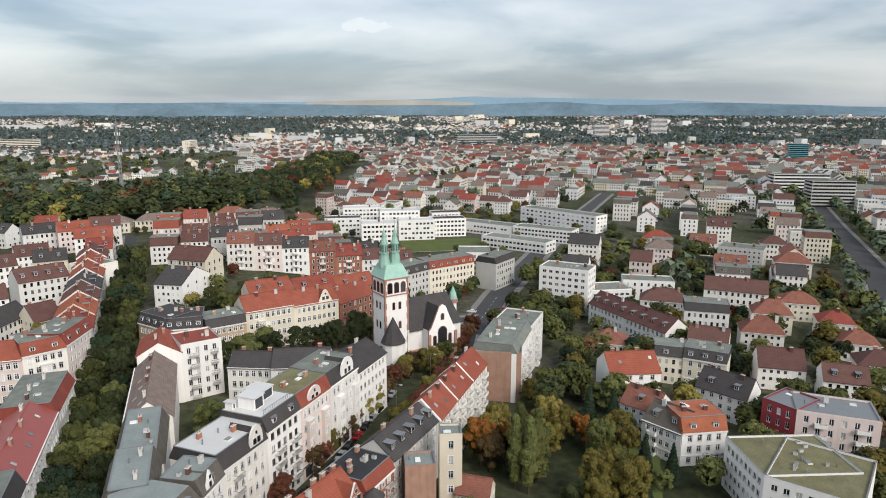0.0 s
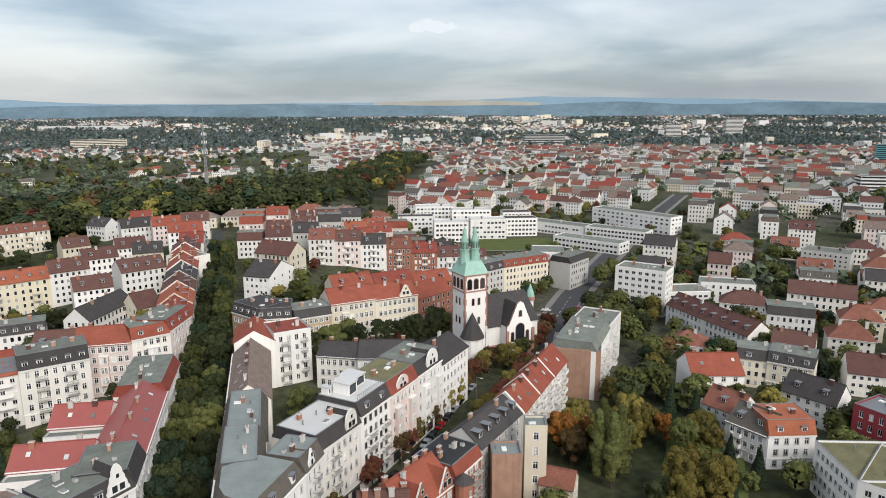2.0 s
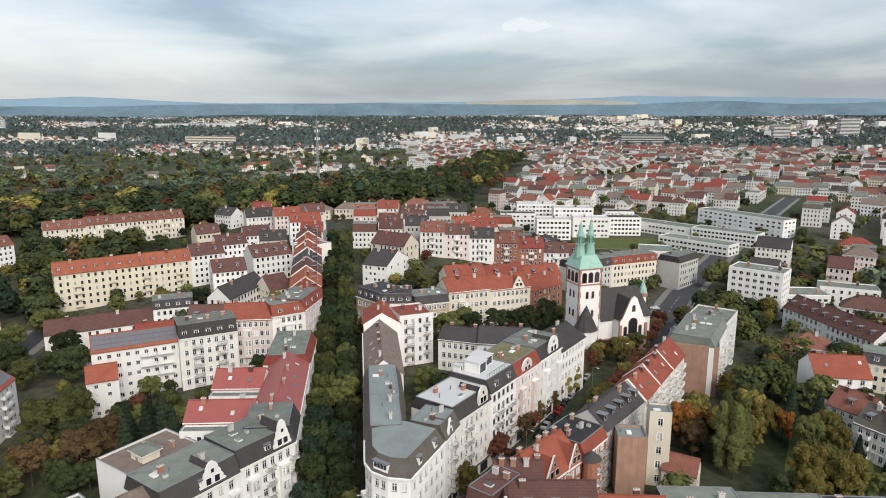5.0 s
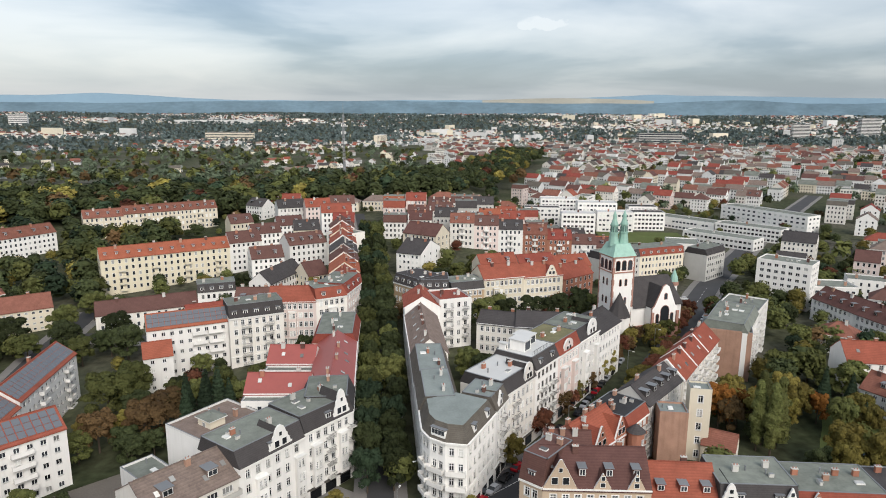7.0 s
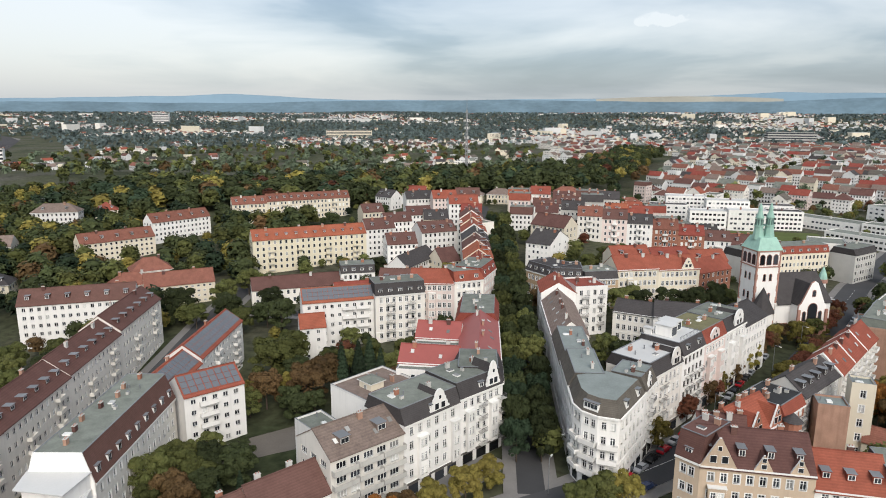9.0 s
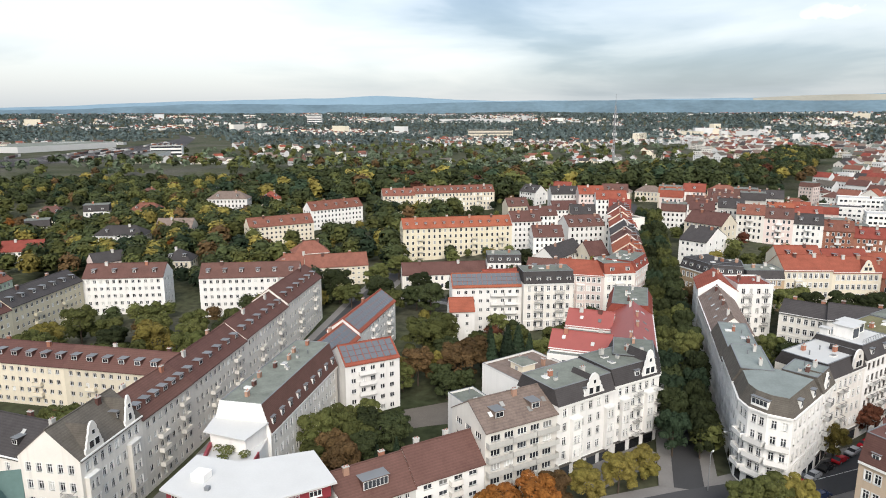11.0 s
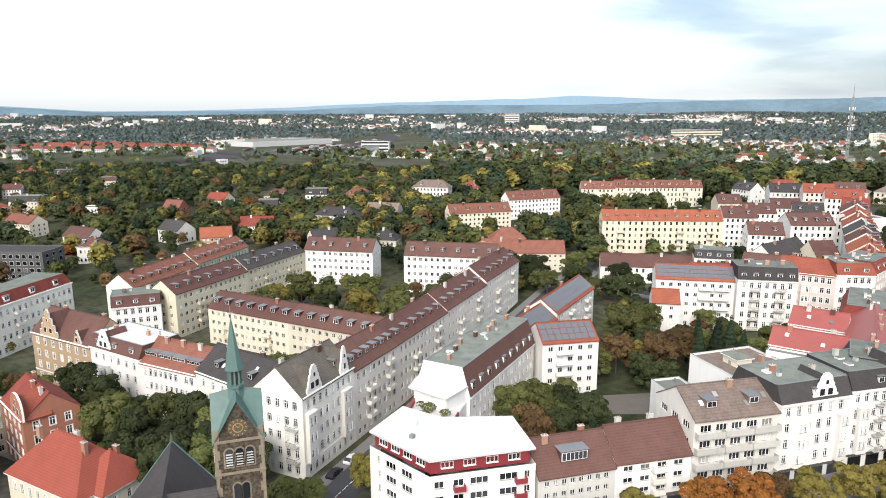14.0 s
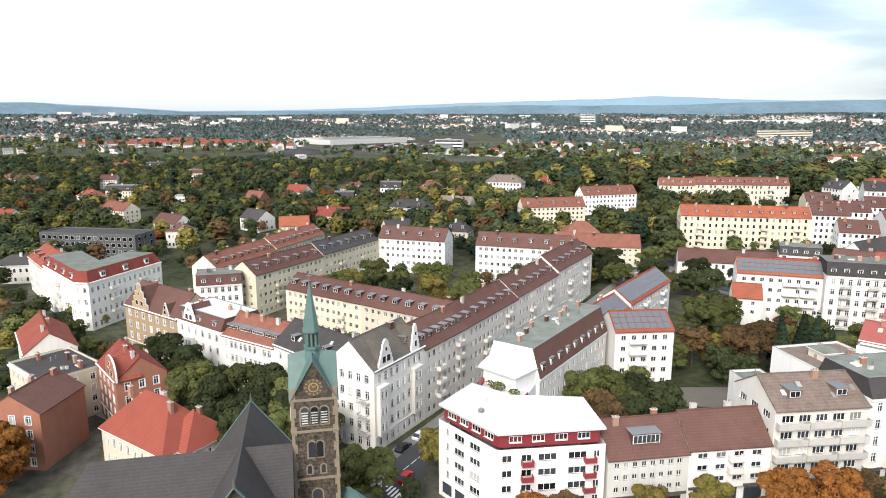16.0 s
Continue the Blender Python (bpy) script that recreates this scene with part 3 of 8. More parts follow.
def dormer_mesh(w, h, run, mat, wall):
    key = (round(w, 1), round(h, 1), round(run, 1), mat.name, wall.name)
    if key not in DORMER_MESH:
        b = Build()
        b.box(-w / 2, w / 2, 0, run, -0.6, h, wall)
        b.box(-w / 2 - 0.18, w / 2 + 0.18, -0.25, run + 0.2, h + 0.004, h + 0.16, mat, M["zinc"])
        b.box(-w / 2 + 0.12, w / 2 - 0.12, -0.05, -0.004, 0.2, h - 0.12, M["frame"])
        n = max(2, int(w / 0.8))
        s = (w - 0.4) / n
        for i in range(n):
            b.box(-w / 2 + 0.2 + i * s + 0.05, -w / 2 + 0.2 + (i + 1) * s - 0.05, -0.075, -0.054, 0.3, h - 0.22, M["glass"])
        DORMER_MESH[key] = b.mesh("dormer")
    return DORMER_MESH[key]


def chimney_mesh(k):
    if k not in CHIMNEY_MESH:
        b = Build()
        m = M[("brick", "grey", "rust", "r_brown")[k % 4]]
        b.box(-0.55, 0.55, -0.33, 0.33, -1.6, 0.9, m)
        b.box(-0.63, 0.63, -0.41, 0.41, 0.904, 1.02, M["concrete"])
        for x in (-0.28, 0.28):
            b.round(x, 0, 1.024, 1.3, 0.14, 0.11, M["redstone"], 6)
        CHIMNEY_MESH[k] = b.mesh("chimney")
    return CHIMNEY_MESH[k]


VENT_MESH = {}


def vent_mesh(k):
    """Small things on flat roofs: a vent box, a hatch with a glass lid, a pipe."""
    if k not in VENT_MESH:
        b = Build()
        if k == 0:
            b.box(-0.45, 0.45, -0.3, 0.3, 0.002, 0.7, M["concrete"], M["zinc"])
        elif k == 1:
            b.box(-0.8, 0.8, -0.55, 0.55, 0.002, 0.32, M["trim"], M["glass_l"])
        else:
            b.round(0, 0, 0.002, 0.9, 0.14, 0.14, M["zinc"], 7)
            b.round(0, 0, 0.9, 1.05, 0.22, 0.18, M["zinc"], 7)
        VENT_MESH[k] = b.mesh("roof_vent")
    return VENT_MESH[k]


def balcony_mesh(w, style):
    key = (round(w, 1), style)
    if key not in BALCONY_MESH:
        b = Build()
        b.box(-w / 2, w / 2, -1.2, 0, -0.18, 0, M["concrete"])
        if style == "rail":
            b.box(-w / 2, w / 2, -1.2, -1.15, 0.92, 1.0, M["rail"])
            for s in (-w / 2, w / 2 - 0.05):
                b.box(s, s + 0.05, -1.15, 0, 0.92, 1.0, M["rail"])
            k = int(w / 0.22)
            for i in range(k + 1):
                b.box(-w / 2 + i * w / k - 0.02, -w / 2 + i * w / k + 0.02, -1.19, -1.16, 0, 0.92, M["rail"])
        else:
            m = M[style]
            b.box(-w / 2, w / 2, -1.2, -1.1, 0, 0.95, m)
            b.box(-w / 2, -w / 2 + 0.1, -1.1, 0, 0, 0.95, m)
            b.box(w / 2 - 0.1, w / 2, -1.1, 0, 0, 0.95, m)
        BALCONY_MESH[key] = b.mesh("balcony")
    return BALCONY_MESH[key]


def gable_piece(w, h, mat, roof, deep, style="bell"):
    """A shaped gable over the eaves, with its own little window and the roof that runs back from it."""
    b = Build()
    if style == "bell":
        prof = [(0.5, 0), (0.5, 0.18), (0.43, 0.22), (0.40, 0.36), (0.33, 0.46), (0.31, 0.58), (0.24, 0.66), (0.22, 0.78), (0.15, 0.90), (0.06, 0.98)]
    elif style == "step":
        prof = [(0.5, 0), (0.5, 0.22), (0.38, 0.22), (0.38, 0.46), (0.26, 0.46), (0.26, 0.70), (0.13, 0.70), (0.13, 0.92), (0.07, 0.92), (0.07, 1.0)]
    elif style == "round":
        prof = [(0.5, 0), (0.5, 0.35)] + [(0.5 * math.cos(a), 0.35 + 0.62 * math.sin(a)) for a in (0.35, 0.7, 1.05, 1.35)]
    else:
        prof = [(0.5, 0), (0.03, 0.97)]
    pts = [(x * w, z * h) for x, z in prof] + [(-x * w, z * h) for x, z in reversed(prof)]
    front, back = [(x, -0.12, z) for x, z in pts], [(x, 0.3, z) for x, z in pts]
    b.face(list(front), mat)
    b.face(list(reversed(back)), mat)
    for i in range(len(pts)):
        j = (i + 1) % len(pts)
        b.face([front[i], back[i], back[j], front[j]], M["trim"] if i < len(pts) - 1 else mat)
    r = 0.86 * h
    for s in (1, -1):
        slab(b, [(s * w * 0.46, 0.3, 0.05), (0, 0.3, r), (0, deep, r), (s * w * 0.46, deep, 0.05)][:: s], 0.12, roof)
    ww, wh = min(1.1, w * 0.25), min(1.5, h * 0.3)
    for x in ((-0.16 * w, 0.16 * w) if w > 4 else (0,)):
        b.box(x - ww / 2 - 0.08, x + ww / 2 + 0.08, -0.17, -0.124, h * 0.14, h * 0.14 + wh, M["frame"])
        b.box(x - ww / 2, x + ww / 2, -0.2, -0.174, h * 0.14 + 0.08, h * 0.14 + wh - 0.08, M["glass"])
    b.box(-0.4, 0.4, -0.17, -0.124, h * 0.55, h * 0.55 + 0.95, M["frame"])
    b.box(-0.32, 0.32, -0.2, -0.174, h * 0.55 + 0.08, h * 0.55 + 0.87, M["glass"])
    return b


HOUSES = []


def built_on(x, y, gap=3.0):
    for ax, ay, dx, dy, L, D in HOUSES:
        u, v = (x - ax) * dx + (y - ay) * dy, -(x - ax) * dy + (y - ay) * dx
        if -gap < u < L + gap and -gap < v < D + gap:
            return True
    return False


def house(ax, ay, bx, by, depth, eave, roof="gable", wall="white", tiles="r_red", storeys=5, rise=None, cols=None, style="old", win=(1.15, 1.85),
          near=True, see="f", dormers=0, dsize=(1.5, 1.4), chimneys=2, balconies=(), bays=(), gables=(), bands=True, name="apartment_house", label="", top="r_grey",
          shop=False, base=None, side_cols=3, plinth=None, bal_style="rail", solar=False, ends=False, skylights=0, dback=0, group="", over=0.4, inset=1.3, left_balconies=()):
    """A house whose front runs from a to b, left to right for one who stands before it."""
    d = Vector((bx - ax, by - ay, 0))
    L = d.length
    d.normalize()
    yaw = math.degrees(math.atan2(d.y, d.x))
    inw = Vector((-d.y, d.x, 0))
    mid = Vector((ax, ay, 0)) + d * L / 2 + inw * depth / 2
    g = ground_z(mid.x, mid.y) if base is None else base
    D = depth
    eave += (len(HOUSES) % 7) * 0.017
    HOUSES.append((ax, ay, d.x, d.y, L, D))
    words = {"gable": "pitched", "hip": "hipped", "mansard": "mansard", "flat": "flat"}[roof]
    label = label or f"{M[wall].name.replace('_', ' ')} house with a {words} {M[tiles if roof != 'flat' else top].name.replace('_', ' ')}"
    root = thing(name, pose(ax, ay, g, 0, 0, yaw), label, "house" if name != "shed" else "shed", group)
    zb = -4.0
    wm = M[wall]
    b = Build()
    cols = cols if cols is not None else max(2, round(L / 2.6))
    gf = 3.9 if shop else 0.9
    sh = (eave - 0.5 - (3.6 if shop else 0.0)) / (storeys - (1 if shop else 0))
    z0s = [(3.6 if shop else 0.0) + i * sh for i in range(storeys - (1 if shop else 0))]
    zs = [(z + 0.95 * min(1, sh / 3.2), z + 0.95 * min(1, sh / 3.2) + min(win[1], sh - 1.25)) for z in z0s]
    faces = {"f": ((0, 0, 0), (1, 0, 0), (0, 1, 0), L, cols), "b": ((L, D, 0), (-1, 0, 0), (0, -1, 0), L, cols),
             "l": ((0, D, 0), (0, -1, 0), (1, 0, 0), D, side_cols), "r": ((L, 0, 0), (0, 1, 0), (-1, 0, 0), D, side_cols)}
    far = Build()
    for key, (o, u, n, length, count) in faces.items():
        us = spans(length, count, win[0]) if key in see else []
        if key in see and near:
            found = wall_face(b, o, u, n, length, zb, eave, us, zs, wm)
            put_windows(root, o, u, n, found, style)
        else:
            wall_face(b, o, u, n, length, zb, eave, [], [], wm)
            if key in see:
                flush_windows(far, o, u, n, us, zs)
    if shop:
        for a0, a1 in spans(L, max(2, int(L / 4)), 3.4, 0.5):
            far.box(a0, a1, -0.06, -0.01, 0.3, 2.9, M["darkframe"])
            far.box(a0 + 0.1, a1 - 0.1, -0.09, -0.064, 0.5, 2.7, M["glass"])
        far.box(0.2, L - 0.2, -0.14, -0.01, 3.0, 3.5, M["darkframe"])
    if far.f:
        part("glazing" if not shop or not near else "shop_front", far, root)["kind"] = "stuff"
    rise = rise if rise is not None else {"gable": D * 0.36, "hip": D * 0.36, "mansard": 3.4, "flat": 0.5}[roof]
    if roof == "gable":
        for x, s in ((0.0, 1), (L, -1)):
            tri = [(x, 0, eave), (x, D / 2, eave + rise - 0.24), (x, D, eave)]
            b.face(tri[::s], wm)
    part("wall", b, root)
    if roof == "gable":
        rb = gable_roof(L, D, eave, rise, M[tiles], over, trim=None)
    elif roof == "hip":
        rb = hip_roof(L, D, eave, rise, M[tiles])
    elif roof == "mansard":
        rb = mansard_roof(L, D, eave, rise, M[tiles], M[top], inset, ends=ends)
    else:
        rb = flat_roof(L, D, eave, M[top], wm)
    part("roof", rb, root)
    if bands and near:
        c = Build()
        c.box(-0.02, L + 0.02, -0.38, -0.004, eave - 0.5, eave - 0.08, M["trim"])
        part("cornice", c, root)
        c = Build()
        c.box(0.0, L, -0.14, -0.004, (3.5 if shop else sh) - 0.1, (3.5 if shop else sh) + 0.12, M["trim"])
        part("string_course", c, root)
    # dormers stand on the front (and back) slope
    for count, back in ((dormers, False), (dback, True)):
        for i in range(count):
            x = L * (i + 0.5) / count
            if roof == "mansard":
                y, z, run = 0.15, eave + 0.75, inset
                hgt = min(dsize[1], rise - 1.2)
            else:
                y = D * 0.13
                z, hgt = eave + y * rise / (D / 2) + 0.1, dsize[1]
                run = hgt / max(0.3, rise / (D / 2)) + 0.1
            at = pose(x, D - y, z, 0, 0, 180) if back else pose(x, y, z)
            part("dormer", dormer_mesh(dsize[0], hgt, run, M[tiles], M["trim"] if roof == "mansard" else M[tiles]), root, at=at)
    for i in range(chimneys):
        x = L * (i + rng.uniform(0.3, 0.7)) / chimneys
        y = D * rng.choice((0.42, 0.58)) if roof in ("gable", "hip") else D * rng.uniform(0.35, 0.75)
        z = eave + rise * (0.86 if roof in ("gable", "hip") else 1.0)
        part("chimney", chimney_mesh(rng.randrange(4)), root, at=pose(x, y, z + 0.35))
    if near and roof in ("mansard", "flat"):
        for i in range(max(2, int(L * D / 50))):
            k = rng.randrange(3)
            part(("roof_vent", "roof_hatch", "vent_pipe")[k], vent_mesh(k), root, at=pose(rng.uniform(0.15, 0.85) * L, rng.uniform(0.25, 0.75) * D, eave + (rise if roof == "mansard" else 0.0), 0, 0, rng.choice((0, 90))))
    for u, w, floors in bays:
        e = Build()
        x0, x1, p = u * L - w / 2, u * L + w / 2, 0.95
        lo, hi = z0s[floors[0]] + 0.1, z0s[floors[1]] + sh
        bz = [zs[k] for k in range(floors[0], floors[1] + 1)]
        f1 = wall_face(e, (x0, -p, 0), (1, 0, 0), (0, 1, 0), w, lo, hi, spans(w, 2, 0.95, 0.25), bz, wm)
        wall_face(e, (x0, -0.005, 0), (0, -1, 0), (1, 0, 0), p - 0.005, lo, hi, [], [], wm)
        wall_face(e, (x1, -p, 0), (0, 1, 0), (-1, 0, 0), p - 0.005, lo, hi, [], [], wm)
        e.face([(x0, -p, lo), (x0, -0.005, lo - 0.7), (x1, -0.005, lo - 0.7), (x1, -p, lo)], M["trim"])
        e.box(x0 - 0.15, x1 + 0.15, -p - 0.15, -0.01, hi, hi + 0.25, M["trim"])
        bay = part("bay_window", e, root)
        put_windows(bay, (x0, -p, 0), (1, 0, 0), (0, 1, 0), f1, style)
    for u, w, floors in balconies:
        for k in range(floors[0], floors[1] + 1):
            part("balcony", balcony_mesh(w, bal_style), root, at=pose(u * L, -0.01, z0s[k] + 0.3))
    for u, w, floors in left_balconies:
        for k in range(floors[0], floors[1] + 1):
            part("balcony", balcony_mesh(w, bal_style), root, at=pose(-0.01, D * (1 - u), z0s[k] + 0.3, 0, 0, -90))
    for u, w, h, gs in gables:
        part("gable", gable_piece(w, h, wm, M[tiles], D * 0.5, gs), root, at=pose(u * L, 0.0, eave - 0.1))
    if solar and roof == "gable":
        k = rise / (D / 2)
        ln = math.hypot(D / 2, rise)
        nx, ny = max(2, int(L / 1.75)), 3
        panel = Build()
        panel.box(0, 1.62, 0, ln * 0.26, 0, 0.05, M["steel"], M["solar"])
        pm = panel.mesh("solar_panel")
        tilt = math.degrees(math.atan(k))
        for i in range(nx):
            for j in range(ny):
                q = 0.6 + j * ln * 0.28
                part("solar_panel", pm, root, at=pose(0.3 + i * (L - 0.6) / nx, q * math.cos(radians(tilt)), eave + q * math.sin(radians(tilt)) + 0.08, tilt))
    if skylights:
        k = rise / (D / 2)
        sk = Build()
        sk.box(-0.45, 0.45, -0.6, 0.6, 0, 0.1, M["zinc"], M["glass_l"])
        sm = sk.mesh("skylight")
        for i in range(skylights):
            y = D / 2 * rng.uniform(0.3, 0.7)
            part("skylight", sm, root, at=pose(L * (i + rng.uniform(0.25, 0.75)) / skylights, y, eave + y * k + 0.05, math.degrees(math.atan(k))))
    return root


def poly_house(ring, fronts, eave, storeys, wall, tiles, top, label, rise=3.4, inset=1.5, shop=False, style="old", win=(1.05, 1.75), dormers=(), balconies=(), name="apartment_house"):
    """A house over a ring of corners (running counter-clockwise); fronts: which of its walls have windows."""
    c = Vector((sum(p[0] for p in ring) / len(ring), sum(p[1] for p in ring) / len(ring), 0))
    g = ground_z(c.x, c.y)
    root = thing(name, pose(c.x, c.y, g), label, "house")
    loc = [(x - c.x, y - c.y) for x, y in ring]
    b, sf, cor = Build(), Build(), Build()
    z00 = 3.6 if shop else 0.0
    n0 = storeys - (1 if shop else 0)
    sh = (eave - 0.5 - z00) / n0
    zs = [(z00 + i * sh + 0.9, z00 + i * sh + 0.9 + min(win[1], sh - 1.2)) for i in range(n0)]
    k = len(loc)
    up = []
    for i in range(k):
        p, q, o = Vector((*loc[i], 0)), Vector((*loc[(i + 1) % k], 0)), Vector((*loc[i - 1], 0))
        u = (q - p).normalized()
        n = Vector((-u.y, u.x, 0))
        L = (q - p).length
        us = spans(L, max(1, round(L / 2.5)), win[0], 0.35) if i in fronts else []
        put_windows(root, p, u, n, wall_face(b, p, u, n, L, -4.0, eave, us, zs, M[wall]), style)
        if i in fronts:
            for z0, z1, d in ((eave - 0.5, eave - 0.1, 0.35), (z00 + sh * 0.98, z00 + sh * 0.98 + 0.2, 0.12)):
                a, e = p - n * d, q - n * d
                cor.face([(a.x, a.y, z0), (e.x, e.y, z0), (e.x, e.y, z1), (a.x, a.y, z1)], M["trim"])
                cor.face([(a.x, a.y, z1), (e.x, e.y, z1), (q.x, q.y, z1), (p.x, p.y, z1)], M["trim"])
            if shop:
                for a0, a1 in spans(L, max(1, int(L / 4)), 3.4, 0.4):
                    a, e = p + u * a0 - n * 0.05, p + u * a1 - n * 0.05
                    sf.face([(a.x, a.y, 0.5), (e.x, e.y, 0.5), (e.x, e.y, 2.9), (a.x, a.y, 2.9)], M["glass"])
            for fi, frac, w, wh in dormers:
                if fi == i:
                    pos = p + u * L * frac + n * 0.25
                    part("dormer", dormer_mesh(w, wh, inset, M[tiles], M["trim"]), root, at=Matrix.Translation((pos.x, pos.y, eave + 0.8)) @ Matrix((u, n, Vector((0, 0, 1)))).transposed().to_4x4())
            for fi, frac, w, floors in balconies:
                if fi == i:
                    for f in floors:
                        pos = p + u * L * frac - n * 0.01
                        part("balcony", balcony_mesh(w, wall), root, at=Matrix.Translation((pos.x, pos.y, z00 + f * sh + 0.3)) @ Matrix((u, n, Vector((0, 0, 1)))).transposed().to_4x4())
        v = (p - o).normalized()
        m = Vector((-v.y, v.x, 0))
        w = (n + m).normalized()
        up.append(p + w * inset / max(0.5, w.dot(n)))
    part("wall", b, root)
    part("cornice", cor, root)
    if sf.f:
        part("shop_front", sf, root)
    r = Build()
    for i in range(k):
        j = (i + 1) % k
        r.face([(*loc[i], eave), (*loc[j], eave), (up[j].x, up[j].y, eave + rise), (up[i].x, up[i].y, eave + rise)], M[tiles])
    r.face([(p.x, p.y, eave + rise) for p in up], M[top])
    part("roof", r, root)
    return root


# ---------------------------------------------------------------- trees
def leaf_cloud(n, lobes, size, seed, up=0.25):
    """Small leaf faces over a set of lobes (x, y, z, rx, rz)."""
    r = np.random.RandomState(seed)
    weight = np.array([l[3] * l[3] for l in lobes])
    pick = r.choice(len(lobes), n, p=weight / weight.sum())
    lob = np.array(lobes)[pick]
    d = r.normal(size=(n, 3))
    d /= np.linalg.norm(d, axis=1)[:, None]
    d[:, 2] = np.where(d[:, 2] < -0.35, -d[:, 2], d[:, 2])
    rad = r.uniform(0.80, 1.06, n)[:, None]
    c = lob[:, :3] + d * rad * lob[:, [3, 3, 4]]
    nrm = d + r.normal(size=(n, 3)) * 0.36 + np.array([0, 0, up])
    nrm /= np.linalg.norm(nrm, axis=1)[:, None]
    a = np.cross(nrm, r.normal(size=(n, 3)))
    a /= np.linalg.norm(a, axis=1)[:, None]
    b = np.cross(nrm, a)
    s = size * r.uniform(0.6, 1.35, n)[:, None]
    v = np.stack([c - a * s, c + a * s * 0.8 - b * s * 0.75, c + a * s * 0.5 + b * s * 0.85], 1).reshape(-1, 3)
    f = np.arange(3 * n).reshape(-1, 3)
    return v, f


def crown_lobes(kind, seed):
    r = random.Random(seed)
    if kind == "conifer":
        return [(0, 0, 2.0 + k * 1.15, 2.7 * (1 - k / 11.0) + 0.15, 0.9) for k in range(11)]
    if kind == "poplar":
        return [(r.uniform(-.4, .4), r.uniform(-.4, .4), 3 + k * 1.7, 1.9 * (1 - abs(k - 3.5) / 9), 1.6) for k in range(9)]
    if kind == "dome":
        out = [(0, 0, 6.2, 3.7, 4.6)]
        for k in range(7):
            a = k * 0.9 + r.uniform(-0.3, 0.3)
            q = r.uniform(1.7, 2.7)
            out.append((q * math.cos(a), q * math.sin(a), r.uniform(4.2, 8.6), r.uniform(1.4, 2.0), r.uniform(1.3, 1.9)))
        return out
    out = [(0, 0, 6.4, 2.9, 3.6)]
    for k in range(30):
        a = k * 2.4 + r.uniform(-0.4, 0.4)
        z = r.uniform(2.8, 9.9)
        q = r.uniform(0.75, 1.0) * 4.1 * math.sqrt(max(0.08, 1 - ((z - 6.0) / 4.6) ** 2))
        out.append((q * math.cos(a), q * math.sin(a), z, r.uniform(0.7, 1.5), r.uniform(0.6, 1.3)))
    return out


def raw_mesh(name, v, f, mat, smooth_shade=False):
    me = bpy.data.meshes.new(name)
    n, k = f.shape
    me.vertices.add(len(v))
    me.vertices.foreach_set("co", np.asarray(v, np.float32).ravel())
    me.loops.add(n * k)
    me.loops.foreach_set("vertex_index", f.astype(np.int32).ravel())
    me.polygons.add(n)
    me.polygons.foreach_set("loop_start", (np.arange(n) * k).astype(np.int32))
    me.materials.append(mat)
    me.update(calc_edges=True)
    return me


def trunk_mesh(height, r):
    b = Build()
    b.round(0, 0, -1.0, height * 0.45, r, r * 0.7, M["bark"], 7)
    b.round(0.1, 0, height * 0.45, height * 0.8, r * 0.7, r * 0.3, M["bark"], 6)
    for k in range(5):
        a, z = k * 1.4, height * (0.36 + 0.07 * k)
        dx, dy = math.cos(a), math.sin(a)
        n = len(b.v)
        for s in (0, 1):
            rr, ox, oz = (r * 0.35, 0.1, 0) if s == 0 else (r * 0.12, 2.2, 1.9)
            for q in range(4):
                w = q * math.pi / 2
                b.v.append((dx * ox - dy * rr * math.cos(w), dy * ox + dx * rr * math.cos(w), z + oz + rr * math.sin(w)))
        sl = b.slot(M["bark"])
        for q in range(4):
            b.f.append((n + q, n + (q + 1) % 4, n + 4 + (q + 1) % 4, n + 4 + q))
            b.m.append(sl)
    return b.mesh("trunk")


TREE = {}
TREE_WORDS = {"g": "green leafy", "d": "dark green leafy", "c": "dark green coniferous", "y": "yellowing leafy", "o": "orange autumn", "b": "brown autumn", "r": "russet autumn"}


def tree(x, y, height=13.0, tint="g", kind="broad", near=True, z=None, wide=1.0):
    seed = rng.randrange(4)
    key = (tint, kind, near, seed)
    if key not in TREE:
        n, s = (7600, 0.27) if near else (1600, 0.55)
        v, f = leaf_cloud(n, crown_lobes(kind, seed), s, seed + 11)
        TREE[key] = (raw_mesh("crown", v, f, M["leaf_" + tint]), trunk_mesh(10.5, 0.28))
    crown, trunk = TREE[key]
    native = {"broad": 11.3, "conifer": 14.5, "poplar": 18.2}[kind]
    k = height / native
    zz = ground_z(x, y) if z is None else z
    root = thing("tree" if kind != "conifer" else "fir_tree", pose(x, y, zz, 0, 0, rng.uniform(0, 360)) @ Matrix.Diagonal((k * wide, k * wide, k, 1)),
                 f"{TREE_WORDS[tint]} {'poplar' if kind == 'poplar' else 'fir' if kind == 'conifer' else 'tree'} among the town houses", "tree")
    part("trunk", trunk, root)
    part("crown", crown, root)
    return root


